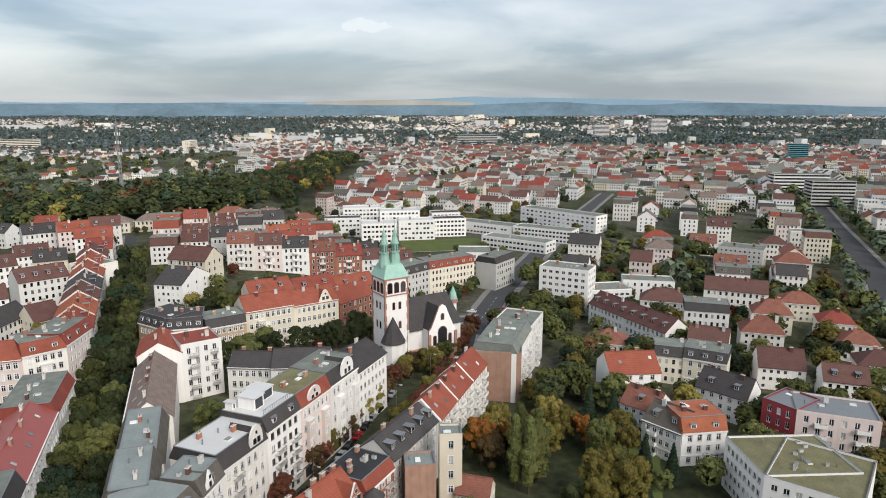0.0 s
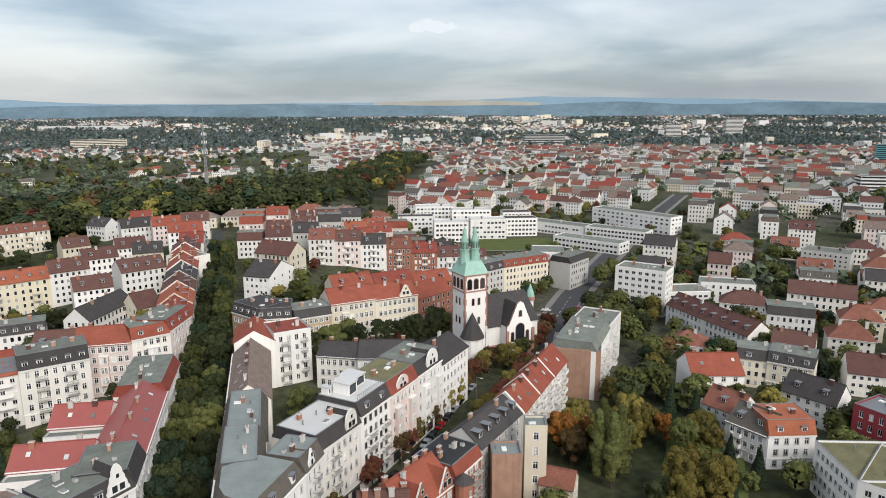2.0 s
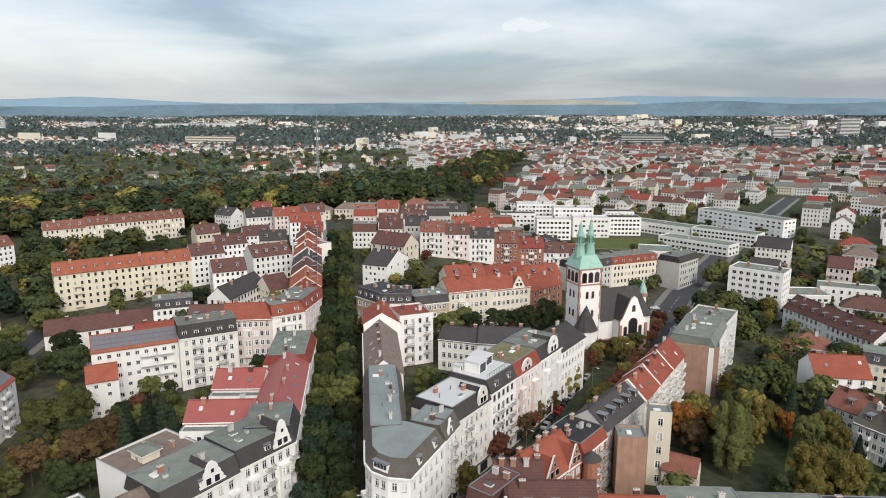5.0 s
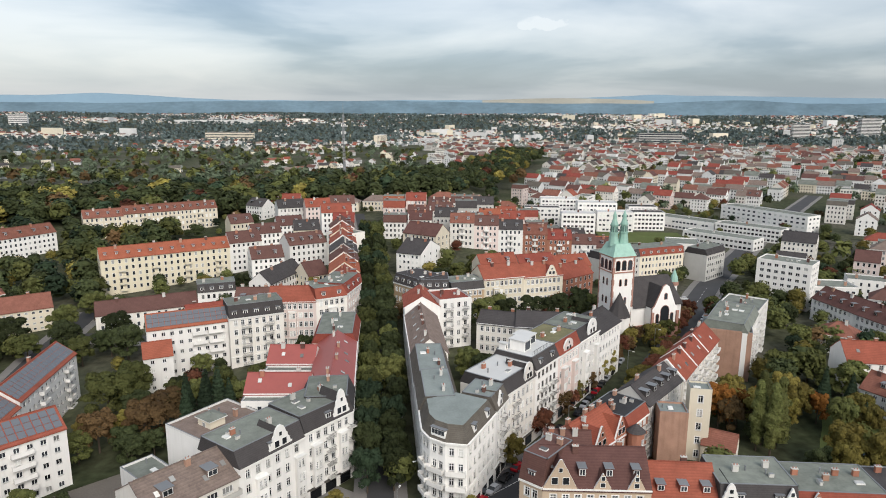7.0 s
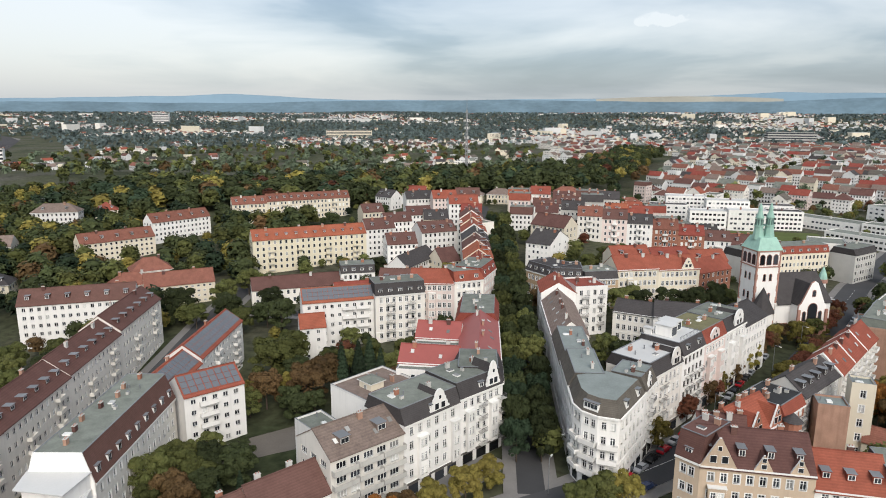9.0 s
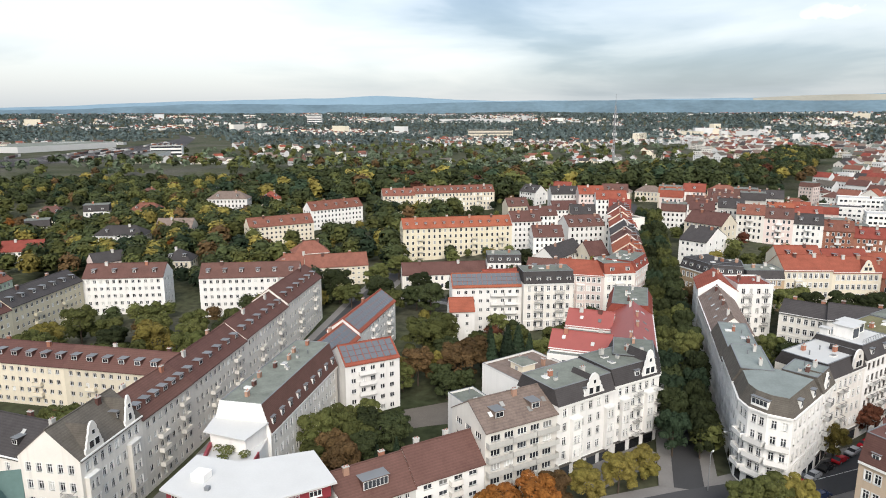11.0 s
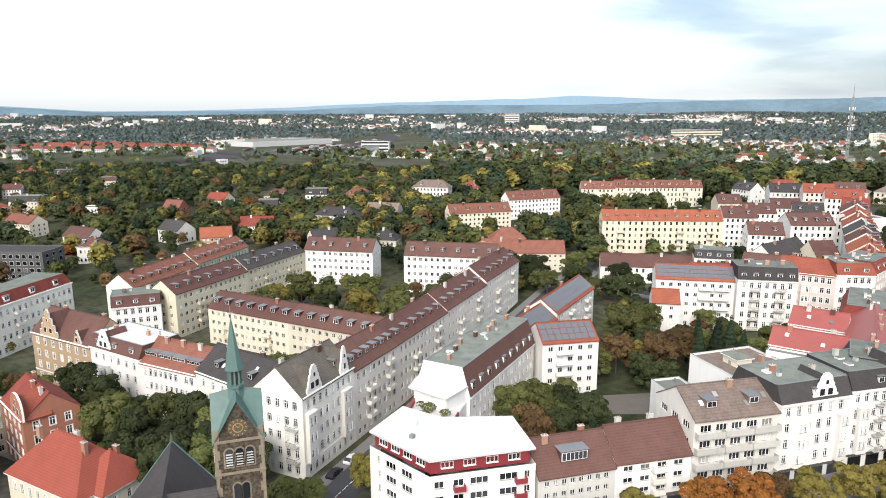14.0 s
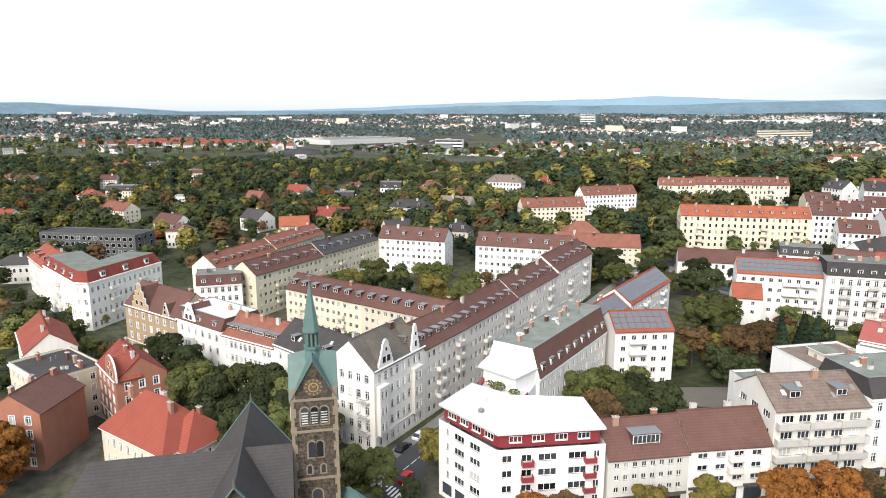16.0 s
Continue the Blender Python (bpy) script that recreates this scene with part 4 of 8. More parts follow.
# ---------------------------------------------------------------- ground, hills, roads
def make_ground():
    xs = np.concatenate([np.linspace(-4700, -700, 40), np.linspace(-680, 700, 93), np.linspace(760, 4700, 40)])
    ys = np.concatenate([np.linspace(-1500, -60, 8), np.linspace(-40, 700, 50), np.linspace(740, 1200, 14), np.linspace(1300, 4700, 34)])
    v = [(x, y, ground_z(x, y)) for y in ys for x in xs]
    w = len(xs)
    f = [(j * w + i, j * w + i + 1, (j + 1) * w + i + 1, (j + 1) * w + i) for j in range(len(ys) - 1) for i in range(w - 1)]
    me = bpy.data.meshes.new("ground")
    me.from_pydata(v, [], f)
    me.materials.append(M["ground"])
    me.polygons.foreach_set("use_smooth", [True] * len(f))
    return tagged(new("ground", me), "town ground of soil, gravel and grass", "ground", kind="structure")


make_ground()


def strip(name, pts, width, mat, lift, label, kind="structure", category="road"):
    """A band along a line of points, laid on the ground, with an edge that stands on it."""
    P = []
    for (x0, y0), (x1, y1) in zip(pts, pts[1:]):
        n = max(1, int(math.hypot(x1 - x0, y1 - y0) / 6))
        P += [(x0 + (x1 - x0) * i / n, y0 + (y1 - y0) * i / n) for i in range(n)]
    P.append(pts[-1])
    b = Build()
    rows = []
    for i, (x, y) in enumerate(P):
        a, c = P[max(0, i - 1)], P[min(len(P) - 1, i + 1)]
        t = Vector((c[0] - a[0], c[1] - a[1])).normalized()
        nx, ny = -t.y * width / 2, t.x * width / 2
        z = ground_z(x, y) + lift
        rows.append(((x + nx, y + ny, z), (x - nx, y - ny, z)))
    for (l0, r0), (l1, r1) in zip(rows, rows[1:]):
        b.face([l0, r0, r1, l1], mat)
        b.face([l0, l1, (l1[0], l1[1], l1[2] - 0.4), (l0[0], l0[1], l0[2] - 0.4)], M["kerb"])
        b.face([r1, r0, (r0[0], r0[1], r0[2] - 0.4), (r1[0], r1[1], r1[2] - 0.4)], M["kerb"])
    return tagged(new(name, b.mesh(name)), label, category, kind=kind)


MAIN = [(-150, -30), (-96, 40), (-62, 80), (-20, 104), (6, 123), (44, 164), (84, 222), (132, 292), (240, 430), (420, 640)]
AVENUE = [(-31, 104), (-31, 170), (-34, 240), (-39, 330), (-46, 430)]
LONG = [(-108, 28), (-131, 60), (-135.5, 92), (-141.5, 130), (-147, 170), (-151, 215), (-151, 260)]
CROSS = [(-230, 38), (-170, 42), (-118, 44), (-96, 40)]
EASTROAD = [(230, 130), (290, 205), (340, 250), (470, 394), (700, 640)]
SOUTH = [(-20, 104), (20, 84), (90, 76), (150, 70)]
NORTHX = [(-150, 235), (-100, 222), (-34, 240), (60, 262), (110, 258)]
for n, line, w in (("road_1", MAIN, 11), ("road_2", AVENUE, 6), ("road_3", LONG, 8), ("road_4", CROSS, 8), ("road_5", EASTROAD, 16), ("road_6", SOUTH, 8), ("road_7", NORTHX, 7)):
    strip(n, line, w, M["asphalt"], 0.16 + 0.006 * int(n[-1]), "grey asphalt town street between parked cars")
    strip("pavement_" + n[-1], line, w + 6, M["paving"], 0.10 + 0.004 * int(n[-1]), "slab pavement along the street", category="pavement")


strip("yard_1", [(-106, 118), (-84, 132)], 15, M["yard"], 0.07, "gravel parking yard behind the houses", category="yard")
strip("yard_2", [(-5, 133), (0, 162)], 9, M["asphalt"], 0.07, "asphalt yard with parked cars", category="yard")
strip("lawn_1", [(-102, 158), (-95, 182)], 12, M["grass"], 0.06, "lawn behind the flats", category="lawn")
strip("lawn_2", [(120, 425), (178, 418)], 40, M["grass"], 0.3, "lawn before the school blocks", category="lawn")
strip("lawn_3", [(72, 112), (100, 152)], 34, M["grass"], 0.05, "lawn and leaf litter under the park trees", category="lawn")
strip("pavement_8", [(-52, 101), (-38, 119)], 10, M["paving"], 0.13, "paved corner before the ornate houses", category="pavement")


def markings():
    b = Build()

    def dash(x, y, a, ln, w, z):
        c, s = math.cos(a), math.sin(a)
        b.face([(x + u * c - v * s, y + u * s + v * c, ground_z(x, y) + z) for u, v in ((-ln / 2, -w / 2), (ln / 2, -w / 2), (ln / 2, w / 2), (-ln / 2, w / 2))], M["paint"])

    for line, n in ((MAIN[2:8], 13), (LONG[:4], 12)):
        for (x0, y0), (x1, y1) in zip(line, line[1:]):
            a = math.atan2(y1 - y0, x1 - x0)
            for i in range(n):
                dash(x0 + (x1 - x0) * i / n, y0 + (y1 - y0) * i / n, a, 2.2, 0.16, 0.30)
    for i in range(7):
        dash(-131 + i * 0.95, 52 - i * 0.1, radians(100), 2.8, 0.45, 0.30)
    tagged(new("road_markings", b.mesh("road_markings")), "white painted dashes and crossings on the asphalt", "road marking", kind="structure")


markings()


def hills():
    def ridge(name, r, base, shape, mat, label, a0=-80, a1=105, deep=500):
        b = Build()
        prev = None
        for i in range(241):
            a = a0 + (a1 - a0) * i / 240
            h = shape(a)
            s, c = math.sin(radians(a)), math.cos(radians(a))
            near = (-s * (r - deep), c * (r - deep), base)
            midp = (-s * (r - deep * 0.45), c * (r - deep * 0.45), base + (h - base) * 0.6)
            top = (-s * r, c * r, h)
            if prev:
                b.face([near, prev[0], prev[1], midp], mat)
                b.face([midp, prev[1], prev[2], top], mat)
            prev = (near, midp, top)
        ob = tagged(new(name, b.mesh(name)), label, "hills", kind="structure")
        return ob

    def bump(a, at, width, high):
        return high * math.exp(-((a - at) / width) ** 2)

    skyline = ((-80, 100), (-60, 105), (-52, 122), (-42, 153), (-36, 172), (-29, 184), (-22, 194), (-15, 168), (-10, 156), (-3, 152), (4, 142), (10, 143), (15, 147), (18.5, 166), (22, 178), (26, 160), (31, 150), (37, 138), (43, 118), (47, 101), (53, 88), (60, 84), (64, 104), (70, 136), (78, 130), (105, 100))

    def far_top(a):
        h = float(np.interp(a, [p[0] for p in skyline], [p[1] for p in skyline]))
        return h + 4 * noise.noise((a * 0.3, 8.1, 0)) + 1.5 * noise.noise((a * 1.1, 5.3, 0))

    def near_top(a):
        high = min(far_top(a) - 7, 132) + bump(a, -28, 4.2, 22) + bump(a, -41, 4.0, 16) + bump(a, 0, 8, 10)
        return high - 16 * smooth((a - 12) / 10) * (1 - smooth((a - 44) / 10)) + 4 * noise.noise((a * 0.5, 1.3, 0))

    # both ridges carry their haze in the material colour
    ridge("backdrop_hills_near", 4520, 10, near_top, M["hill_w"], "wooded hills beyond the town, painted blue-green for haze", deep=280)
    ridge("backdrop_hills_far", 4790, 30, far_top, M["hill_f"], "hills on the horizon, painted pale blue for haze", deep=150)
    ridge("backdrop_field", 4600, 128, lambda a: 167 - 0.34 * (a + 15) ** 2, M["field"], "sunlit stubble field on a far hill", a0=-22, a1=-8, deep=60)


hills()


# ---------------------------------------------------------------- the western blocks
GB = ((0.5, 4.6, 4.6, "bell"),)
# long housing block along the street, brown roof with rows of dormers
pts = [(-143.0, 80.0), (-145.2, 100.0), (-149.2, 130.0), (-153.6, 162.0), (-158.6, 197.0)]
for (xa, ya), (xb, yb) in zip(pts, pts[1:]):
    house(xa, ya, xb, yb, 12.5, 17.5, "gable", "offwhite", "r_brown", 5, 4.6, style="modern", win=(1.25, 1.5), dormers=6, dsize=(1.7, 1.2), bands=False, chimneys=2, balconies=((0.33, 3.0, (1, 3)), (0.78, 3.0, (2, 4))), bal_style="offwhite", group="long housing block",
          label="pale plastered housing block with brown tiled roof and dormers")
# end block behind, and the courtyard wings
house(-205.5, 186.5, -170.0, 200.5, 12, 15.5, "gable", "white", "r_brown", 5, 4.4, style="modern", win=(1.2, 1.4), dormers=6, bands=False, see="fl", label="white housing block with brown roof at the yard")
house(-252.0, 177.0, -223.0, 188.0, 12, 15, "gable", "white", "r_brown", 5, 4.4, style="modern", win=(1.2, 1.4), dormers=4, bands=False, see="fr", label="white housing block with brown roof and dormers")
house(-240.5, 104.0, -246.0, 140.0, 12, 15.5, "gable", "yellow", "r_brown", 5, 4.2, style="modern", win=(1.2, 1.4), dormers=7, bands=False, see="fl", balconies=((0.3, 2.6, (1, 3)), (0.7, 2.6, (1, 3))), bal_style="yellow", label="yellow plastered housing block with brown roof")
house(-246.0, 140.0, -251.5, 176.5, 12, 15.5, "gable", "yellow", "r_dark", 5, 4.2, style="modern", win=(1.2, 1.4), dormers=7, bands=False, balconies=((0.3, 2.6, (1, 3)), (0.7, 2.6, (1, 3))), bal_style="yellow", label="yellow plastered housing block with dark roof")
house(-228.0, 107.0, -194.0, 109.5, 11.5, 12.5, "gable", "cream", "r_brown", 4, 4.2, style="modern", win=(1.2, 1.3), dormers=7, dsize=(2.0, 1.5), bands=False, see="fl", balconies=((0.25, 3.0, (1, 2)), (0.75, 3.0, (1, 2))), bal_style="cream", label="cream housing wing with brown roof and white dormers")
house(-194.0, 109.5, -159.5, 112.0, 11.5, 12.5, "gable", "cream", "r_brown", 4, 4.2, style="modern", win=(1.2, 1.3), dormers=7, dsize=(2.0, 1.5), bands=False, balconies=((0.25, 3.0, (1, 2)), (0.75, 3.0, (1, 2))), bal_style="cream", label="cream housing wing with brown roof and white dormers")
house(-264.0, 104.0, -274.0, 139.0, 12, 14.5, "gable", "green", "r_weather", 4, 4.4, style="modern", dormers=8, dsize=(1.8, 1.2), bands=False, see="fl", chimneys=4, label="pale green housing block with weathered red roof")
house(-274.0, 139.0, -285.0, 175.0, 12, 14.5, "gable", "green", "r_weather", 4, 4.4, style="modern", dormers=8, dsize=(1.8, 1.2), bands=False, chimneys=4, label="pale green housing block with weathered red roof")
# front row behind the church trees
house(-140.8, 61.2, -143.0, 80.0, 13, 18.4, "gable", "offwhite", "r_slate", 5, 5.6, cols=8, dormers=2, side_cols=5, left_balconies=((0.8, 2.6, (1, 3)),), gables=((0.22, 5.0, 6.0, "bell"), (0.80, 3.2, 6.4, "bell")), bays=((0.12, 3.0, (1, 3)), (0.8, 3.2, (1, 3))), see="fl", label="ornate pale plaster corner house with curved gables")
house(-178.0, 64.0, -154.0, 62.5, 13, 15.5, "gable", "offwhite", "r_dark", 4, 5.0, cols=6, dormers=2, skylights=2, label="pale plaster house with dark slate roof")
house(-197.0, 62.0, -178.0, 64.0, 12.5, 14.5, "gable", "white", "r_weather", 4, 4.8, cols=10, dormers=4, dsize=(4.3, 1.1), chimneys=3, label="white house with weathered red tiled roof")
house(-218.0, 61.5, -197.0, 62.0, 13, 15, "mansard", "white", "r_brown", 4, 3.2, top="r_white", cols=6, gables=((0.30, 6.0, 5.6, "bell"),), dormers=3, bays=((0.3, 4.0, (1, 2)),), label="white ornate house with a curved gable")
house(-245.0, 60.0, -218.0, 61.5, 13, 14.5, "gable", "ochre", "r_brown", 4, 6.0, cols=7, gables=((0.32, 8.0, 7.6, "step"), (0.80, 3.4, 4.0, "point")), balconies=((0.8, 3.0, (1, 2)),), see="fr", label="ochre brick house with a stepped gable")
poly_house([(-312.0, 63.0), (-276.0, 58.6), (-271.5, 61.2), (-283.5, 93.0), (-296.5, 87.0), (-289.5, 74.0), (-311.0, 77.5)], (0, 1, 2), 16.5, 4, "offwhite", "r_red", "r_grey", "large pale ornate corner house with red mansard", rise=3.6, dormers=((0, 0.15, 2.0, 1.6), (0, 0.4, 2.0, 1.6), (0, 0.65, 2.0, 1.6), (0, 0.9, 2.0, 1.6), (2, 0.2, 2.0, 1.6), (2, 0.5, 2.0, 1.6), (2, 0.8, 2.0, 1.6)), balconies=((0, 0.5, 3.2, (1, 2, 3)), (2, 0.3, 3.2, (1, 2, 3)), (2, 0.7, 3.2, (1, 2, 3))))
house(-252.0, 88.0, -243.0, 100.0, 12, 13.0, "mansard", "white", "r_brown", 4, 3.4, see="fr", dormers=3, label="white house with brown mansard roof")
house(-346.0, 70.0, -313.0, 64.0, 14, 14.0, "gable", "offwhite", "r_red", 4, 4.6, dormers=4, label="white house with red tiled roof")
# grey-roofed house and the white flat-roofed corner house
attic_house = house(-115.6, 85.5, -118.4, 124.0, 13, 14.5, "mansard", "offwhite", "r_brown", 4, 6.2, top="r_grey", inset=1.9, cols=14, dormers=9, dsize=(1.5, 2.0), chimneys=7, see="f", label="old house with grey felt roof and tall brown tile-hung attic")
end_wall = Build()
end_wall.face([(-0.25, -0.1, -4), (-0.25, 13.1, -4), (-0.25, 13.1, 14.6), (-0.25, 11.2, 21.0), (-0.25, 1.8, 21.0), (-0.25, -0.1, 14.6)][::-1], M["white"])
end_wall.face([(-0.02, -0.1, -4), (-0.02, 13.1, -4), (-0.02, 13.1, 14.6), (-0.02, 11.2, 21.0), (-0.02, 1.8, 21.0), (-0.02, -0.1, 14.6)], M["white"])
for ya, za, yb, zb in ((-0.1, 14.6, 1.8, 21.0), (1.8, 21.0, 11.2, 21.0), (11.2, 21.0, 13.1, 14.6)):
    end_wall.face([(-0.25, ya, za), (-0.25, yb, zb), (-0.02, yb, zb), (-0.02, ya, za)][::-1], M["trim"])
part("firewall", end_wall, attic_house, "plain white party wall")
house(-114.8, 121.5, -103.6, 132.0, 12, 15.0, "gable", "white", "r_orange", 5, 3.6, style="modern", win=(1.3, 1.3), cols=5, bands=False, solar=True, see="fr", balconies=((0.38, 4.5, (1, 4)),), bal_style="white", chimneys=0, label="white flats with orange roof and solar panels")
house(-121.0, 127.0, -121.6, 147.0, 10.5, 14.5, "gable", "white", "r_orange", 5, 3.8, style="modern", win=(1.3, 1.3), bands=False, solar=True, see="fl", balconies=((0.2, 3.6, (0, 4)), (0.5, 3.6, (0, 4)), (0.8, 3.6, (0, 4))), bal_style="white", chimneys=1, label="white flats with orange roof, balconies and solar panels")
house(-121.6, 147.2, -123.0, 182.0, 10.5, 15.0, "gable", "white", "r_orange", 5, 3.8, style="modern", win=(1.3, 1.3), bands=False, solar=True, see="fl", balconies=((0.35, 3.6, (0, 4)), (0.8, 3.6, (0, 4))), bal_style="white", chimneys=1, label="white flats with orange roof, balconies and solar panels")
house(-104.0, 188.0, -80.5, 197.0, 11, 16.5, "gable", "white", "r_orange", 5, 3.6, style="modern", win=(1.2, 1.3), cols=9, bands=False, solar=True, balconies=((0.62, 4.5, (0, 4)), (0.82, 4.5, (0, 4))), bal_style="white", chimneys=0, see="fl", label="white flats with red roof and a row of solar panels")
house(-102.5, 179.0, -94.5, 182.0, 9, 11.5, "gable", "white", "r_orange", 4, 3.4, style="modern", win=(1.1, 1.2), cols=2, bands=False, see="flr", chimneys=0, label="low white wing with orange roof")
house(-80.0, 194.0, -63.5, 200.5, 12, 16.5, "mansard", "offwhite", "r_dark", 5, 4.0, cols=7, dormers=5, balconies=((0.3, 3.0, (0, 4)), (0.72, 3.0, (0, 4))), chimneys=3, label="pale old house with dark mansard roof and balconies")
# low houses on the street and the balcony front
house(-91.2, 67.0, -81.2, 78.0, 11, 10.8, "gable", "grey", "r_brown", 4, 4.6, cols=8, style="modern", win=(0.95, 1.5), bands=False, skylights=1, dormers=1, dsize=(5.2, 1.9), chimneys=2, shop=True, label="low house with brown roof and a wide roof dormer")
house(-81.2, 78.0, -70.6, 89.0, 11, 10.8, "gable", "white", "r_brown", 4, 4.6, cols=4, style="modern", win=(1.9, 1.3), bands=False, chimneys=2, shop=True, balconies=((0.55, 2.6, (0, 2)),), bal_style="offwhite", label="low white house with brown roof")
house(-70.6, 89.4, -58.0, 102.0, 13, 16.5, "gable", "offwhite", "r_old", 5, 4.0, cols=5, style="wide", win=(2.3, 1.4), bands=False, shop=True, dormers=2, dsize=(2.2, 1.5), skylights=4, balconies=((0.17, 5.7, (0, 3)), (0.5, 5.7, (0, 3)), (0.83, 5.7, (0, 3))), bal_style="concrete", see="fl", chimneys=1, label="grey flats with long concrete balconies and mossy roof")
# ornate white houses
house(-58.0, 102.0, -47.0, 114.6, 13, 17.0, "mansard", "white", "r_dark", 5, 3.4, cols=6, shop=True, gables=((0.62, 6.0, 5.4, "bell"),), bays=((0.30, 2.6, (0, 2)), (0.9, 2.4, (0, 2))), dormers=1, label="ornate white plaster house with bays and a shaped gable")
house(-47.0, 114.6, -37.2, 125.0, 13, 17.0, "mansard", "white", "r_dark", 5, 3.4, cols=6, shop=True, gables=((0.76, 4.8, 6.6, "bell"),), bays=((0.22, 2.4, (0, 2)), (0.76, 2.4, (0, 2))), balconies=((0.5, 2.0, (0, 3)), (0.95, 2.0, (0, 3))), dormers=1, label="ornate white plaster house with a bell gable")
house(-37.2, 125.0, -37.4, 137.0, 12, 17.0, "mansard", "white", "r_dark", 5, 3.4, cols=5, balconies=((0.4, 2.2, (1, 3)),), label="white plaster house on the tree-lined avenue")
house(-79.7, 127.3, -64.6, 114.7, 17, 14.6, "flat", "white", "r_old", 4, top="r_old", see="", bands=False, label="white rear building with a bare wall and mossy roof", chimneys=3)
house(-85.0, 114.0, -78.7, 107.8, 7, 12.5, "flat", "white", "r_grey", 4, cols=2, see="", bands=False, chimneys=0, label="white yard building with grey flat roof")
house(-72.5, 127.5, -69.0, 124.5, 4, 16.8, "hip", "cream", "r_grey", 5, 0.8, cols=1, near=False, chimneys=0, bands=False, label="small yellow stair house on the roof")
# red-roofed ring of houses
house(-37.5, 137.0, -38.0, 171.0, 11, 16.5, "gable", "white", "r_crimson", 5, 3.6, cols=13, skylights=4, chimneys=4, balconies=((0.3, 2.2, (1, 3)), (0.7, 2.2, (1, 3))), label="white house with bright red roof on the avenue")
house(-64.5, 139.0, -48.5, 138.0, 10, 16.0, "gable", "white", "r_crimson", 5, 3.4, cols=6, chimneys=2, skylights=2, label="white courtyard wing with bright red roof")
house(-64.5, 135.5, -48.5, 134.5, 3.4, 15.2, "flat", "white", "r_crimson", 5, None, cols=6, chimneys=0, bands=False, near=False, name="terrace_wing", label="white terrace wing with a low parapet before the red roof")
house(-62.0, 157.0, -49.0, 156.0, 11, 16.0, "gable", "white", "r_crimson", 5, 3.4, cols=5, chimneys=2, skylights=2, label="white courtyard wing with bright red roof")
house(-62.0, 153.5, -49.0, 152.5, 3.4, 15.2, "flat", "white", "r_crimson", 5, None, cols=5, chimneys=0, bands=False, near=False, name="terrace_wing", label="white terrace wing with a low parapet before the red roof")
house(-38.0, 171.0, -37.8, 192.0, 13, 15.0, "mansard", "offwhite", "r_red", 4, 3.0, cols=8, chimneys=3, label="old house with grey flat roof on the avenue")
# corner houses further along the avenue
house(-96.0, 203.5, -82.0, 209.0, 12, 13.0, "gable", "white", "r_red", 4, 4.4, cols=5, dormers=2, label="white house with red tiled roof")
house(-82.0, 209.0, -70.0, 208.6, 13, 16.5, "gable", "white", "r_brown", 5, 4.4, cols=5, dormers=2, label="white house with brown tiled roof")
house(-70.0, 208.6, -53.5, 208.6, 13, 16.5, "gable", "pink", "r_red", 5, 4.0, cols=8, bays=((0.5, 2.6, (1, 3)),), label="pale pink ornate house with red roof")
house(-53.5, 208.6, -43.0, 213.5, 13, 16.5, "mansard", "offwhite", "r_red", 5, 3.6, cols=5, bays=((0.5, 3.0, (1, 3)),), dormers=2, label="curved ornate corner house with red mansard")
house(-43.0, 213.5, -38.5, 229.0, 12, 16.5, "mansard", "pink", "r_red", 5, 3.6, cols=6, dormers=3, label="ornate house with red mansard on the avenue")
ya = 229.0
for k, (w, c, r) in enumerate(((15, "offwhite", "r_red"), (16, "cream", "r_orange"), (14, "offwhite", "r_brown"), (16, "grey", "r_dark"), (15, "white", "r_red"), (16, "cream", "r_orange"), (15, "white", "r_brown"))):
    x0, x1 = -38.5 - (ya - 229) * 0.07, -38.5 - (ya + w - 229) * 0.07
    house(x0, ya, x1, ya + w, 12, 15.5, "gable", c, r, 5, 4.2, cols=6, dormers=2, near=False, see="fl", label=f"{c} town house with pitched roof on the avenue", group="houses on the avenue")
    ya += w
house(-75.0, 301.0, -58.0, 310.0, 14, 12.5, "gable", "white", "r_brown", 4, 4.4, cols=7, dormers=4, near=False, label="white town house with brown tiled roof")
house(-58.0, 310.0, -50.0, 300.0, 14, 16.0, "flat", "offwhite", "r_white", 5, cols=4, near=False, label="pale old house with flat roof")
house(-76.0, 250.0, -66.0, 276.0, 10, 10.0, "gable", "white", "r_dark", 3, 4.4, near=False, see="fl", label="white house with dark steep roof")
house(-62.0, 262.0, -54.0, 268.0, 12, 9.0, "gable", "cream", "r_brown", 3, 5.0, near=False, see="flr", label="cream house with brown roof")
# slabs to the north-west
house(-154.0, 279.0, -104.0, 305.0, 11.5, 15.5, "gable", "yellow", "r_orange", 5, 4.2, cols=20, style="modern", near=False, see="fl", dormers=12, dsize=(1.3, 1.0), chimneys=4, balconies=((0.15, 3.0, (0, 3)), (0.4, 3.0, (0, 3)), (0.65, 3.0, (0, 3)), (0.9, 3.0, (0, 3))), bal_style="yellow", label="yellow slab of flats with orange tiled roof")
house(-104.0, 305.0, -90.0, 312.0, 12, 14.5, "gable", "white", "r_brown", 5, 4.4, near=False, dormers=2, label="white house with brown roof")
house(-90.0, 285.0, -76.0, 290.0, 12, 11.5, "gable", "white", "r_brown", 4, 4.4, near=False, see="fl", dormers=2, label="white house with brown roof")
house(-138.0, 232.0, -104.0, 246.0, 11, 7.0, "gable", "offwhite", "r_brown", 2, 4.0, near=False, label="low house with brown roof")
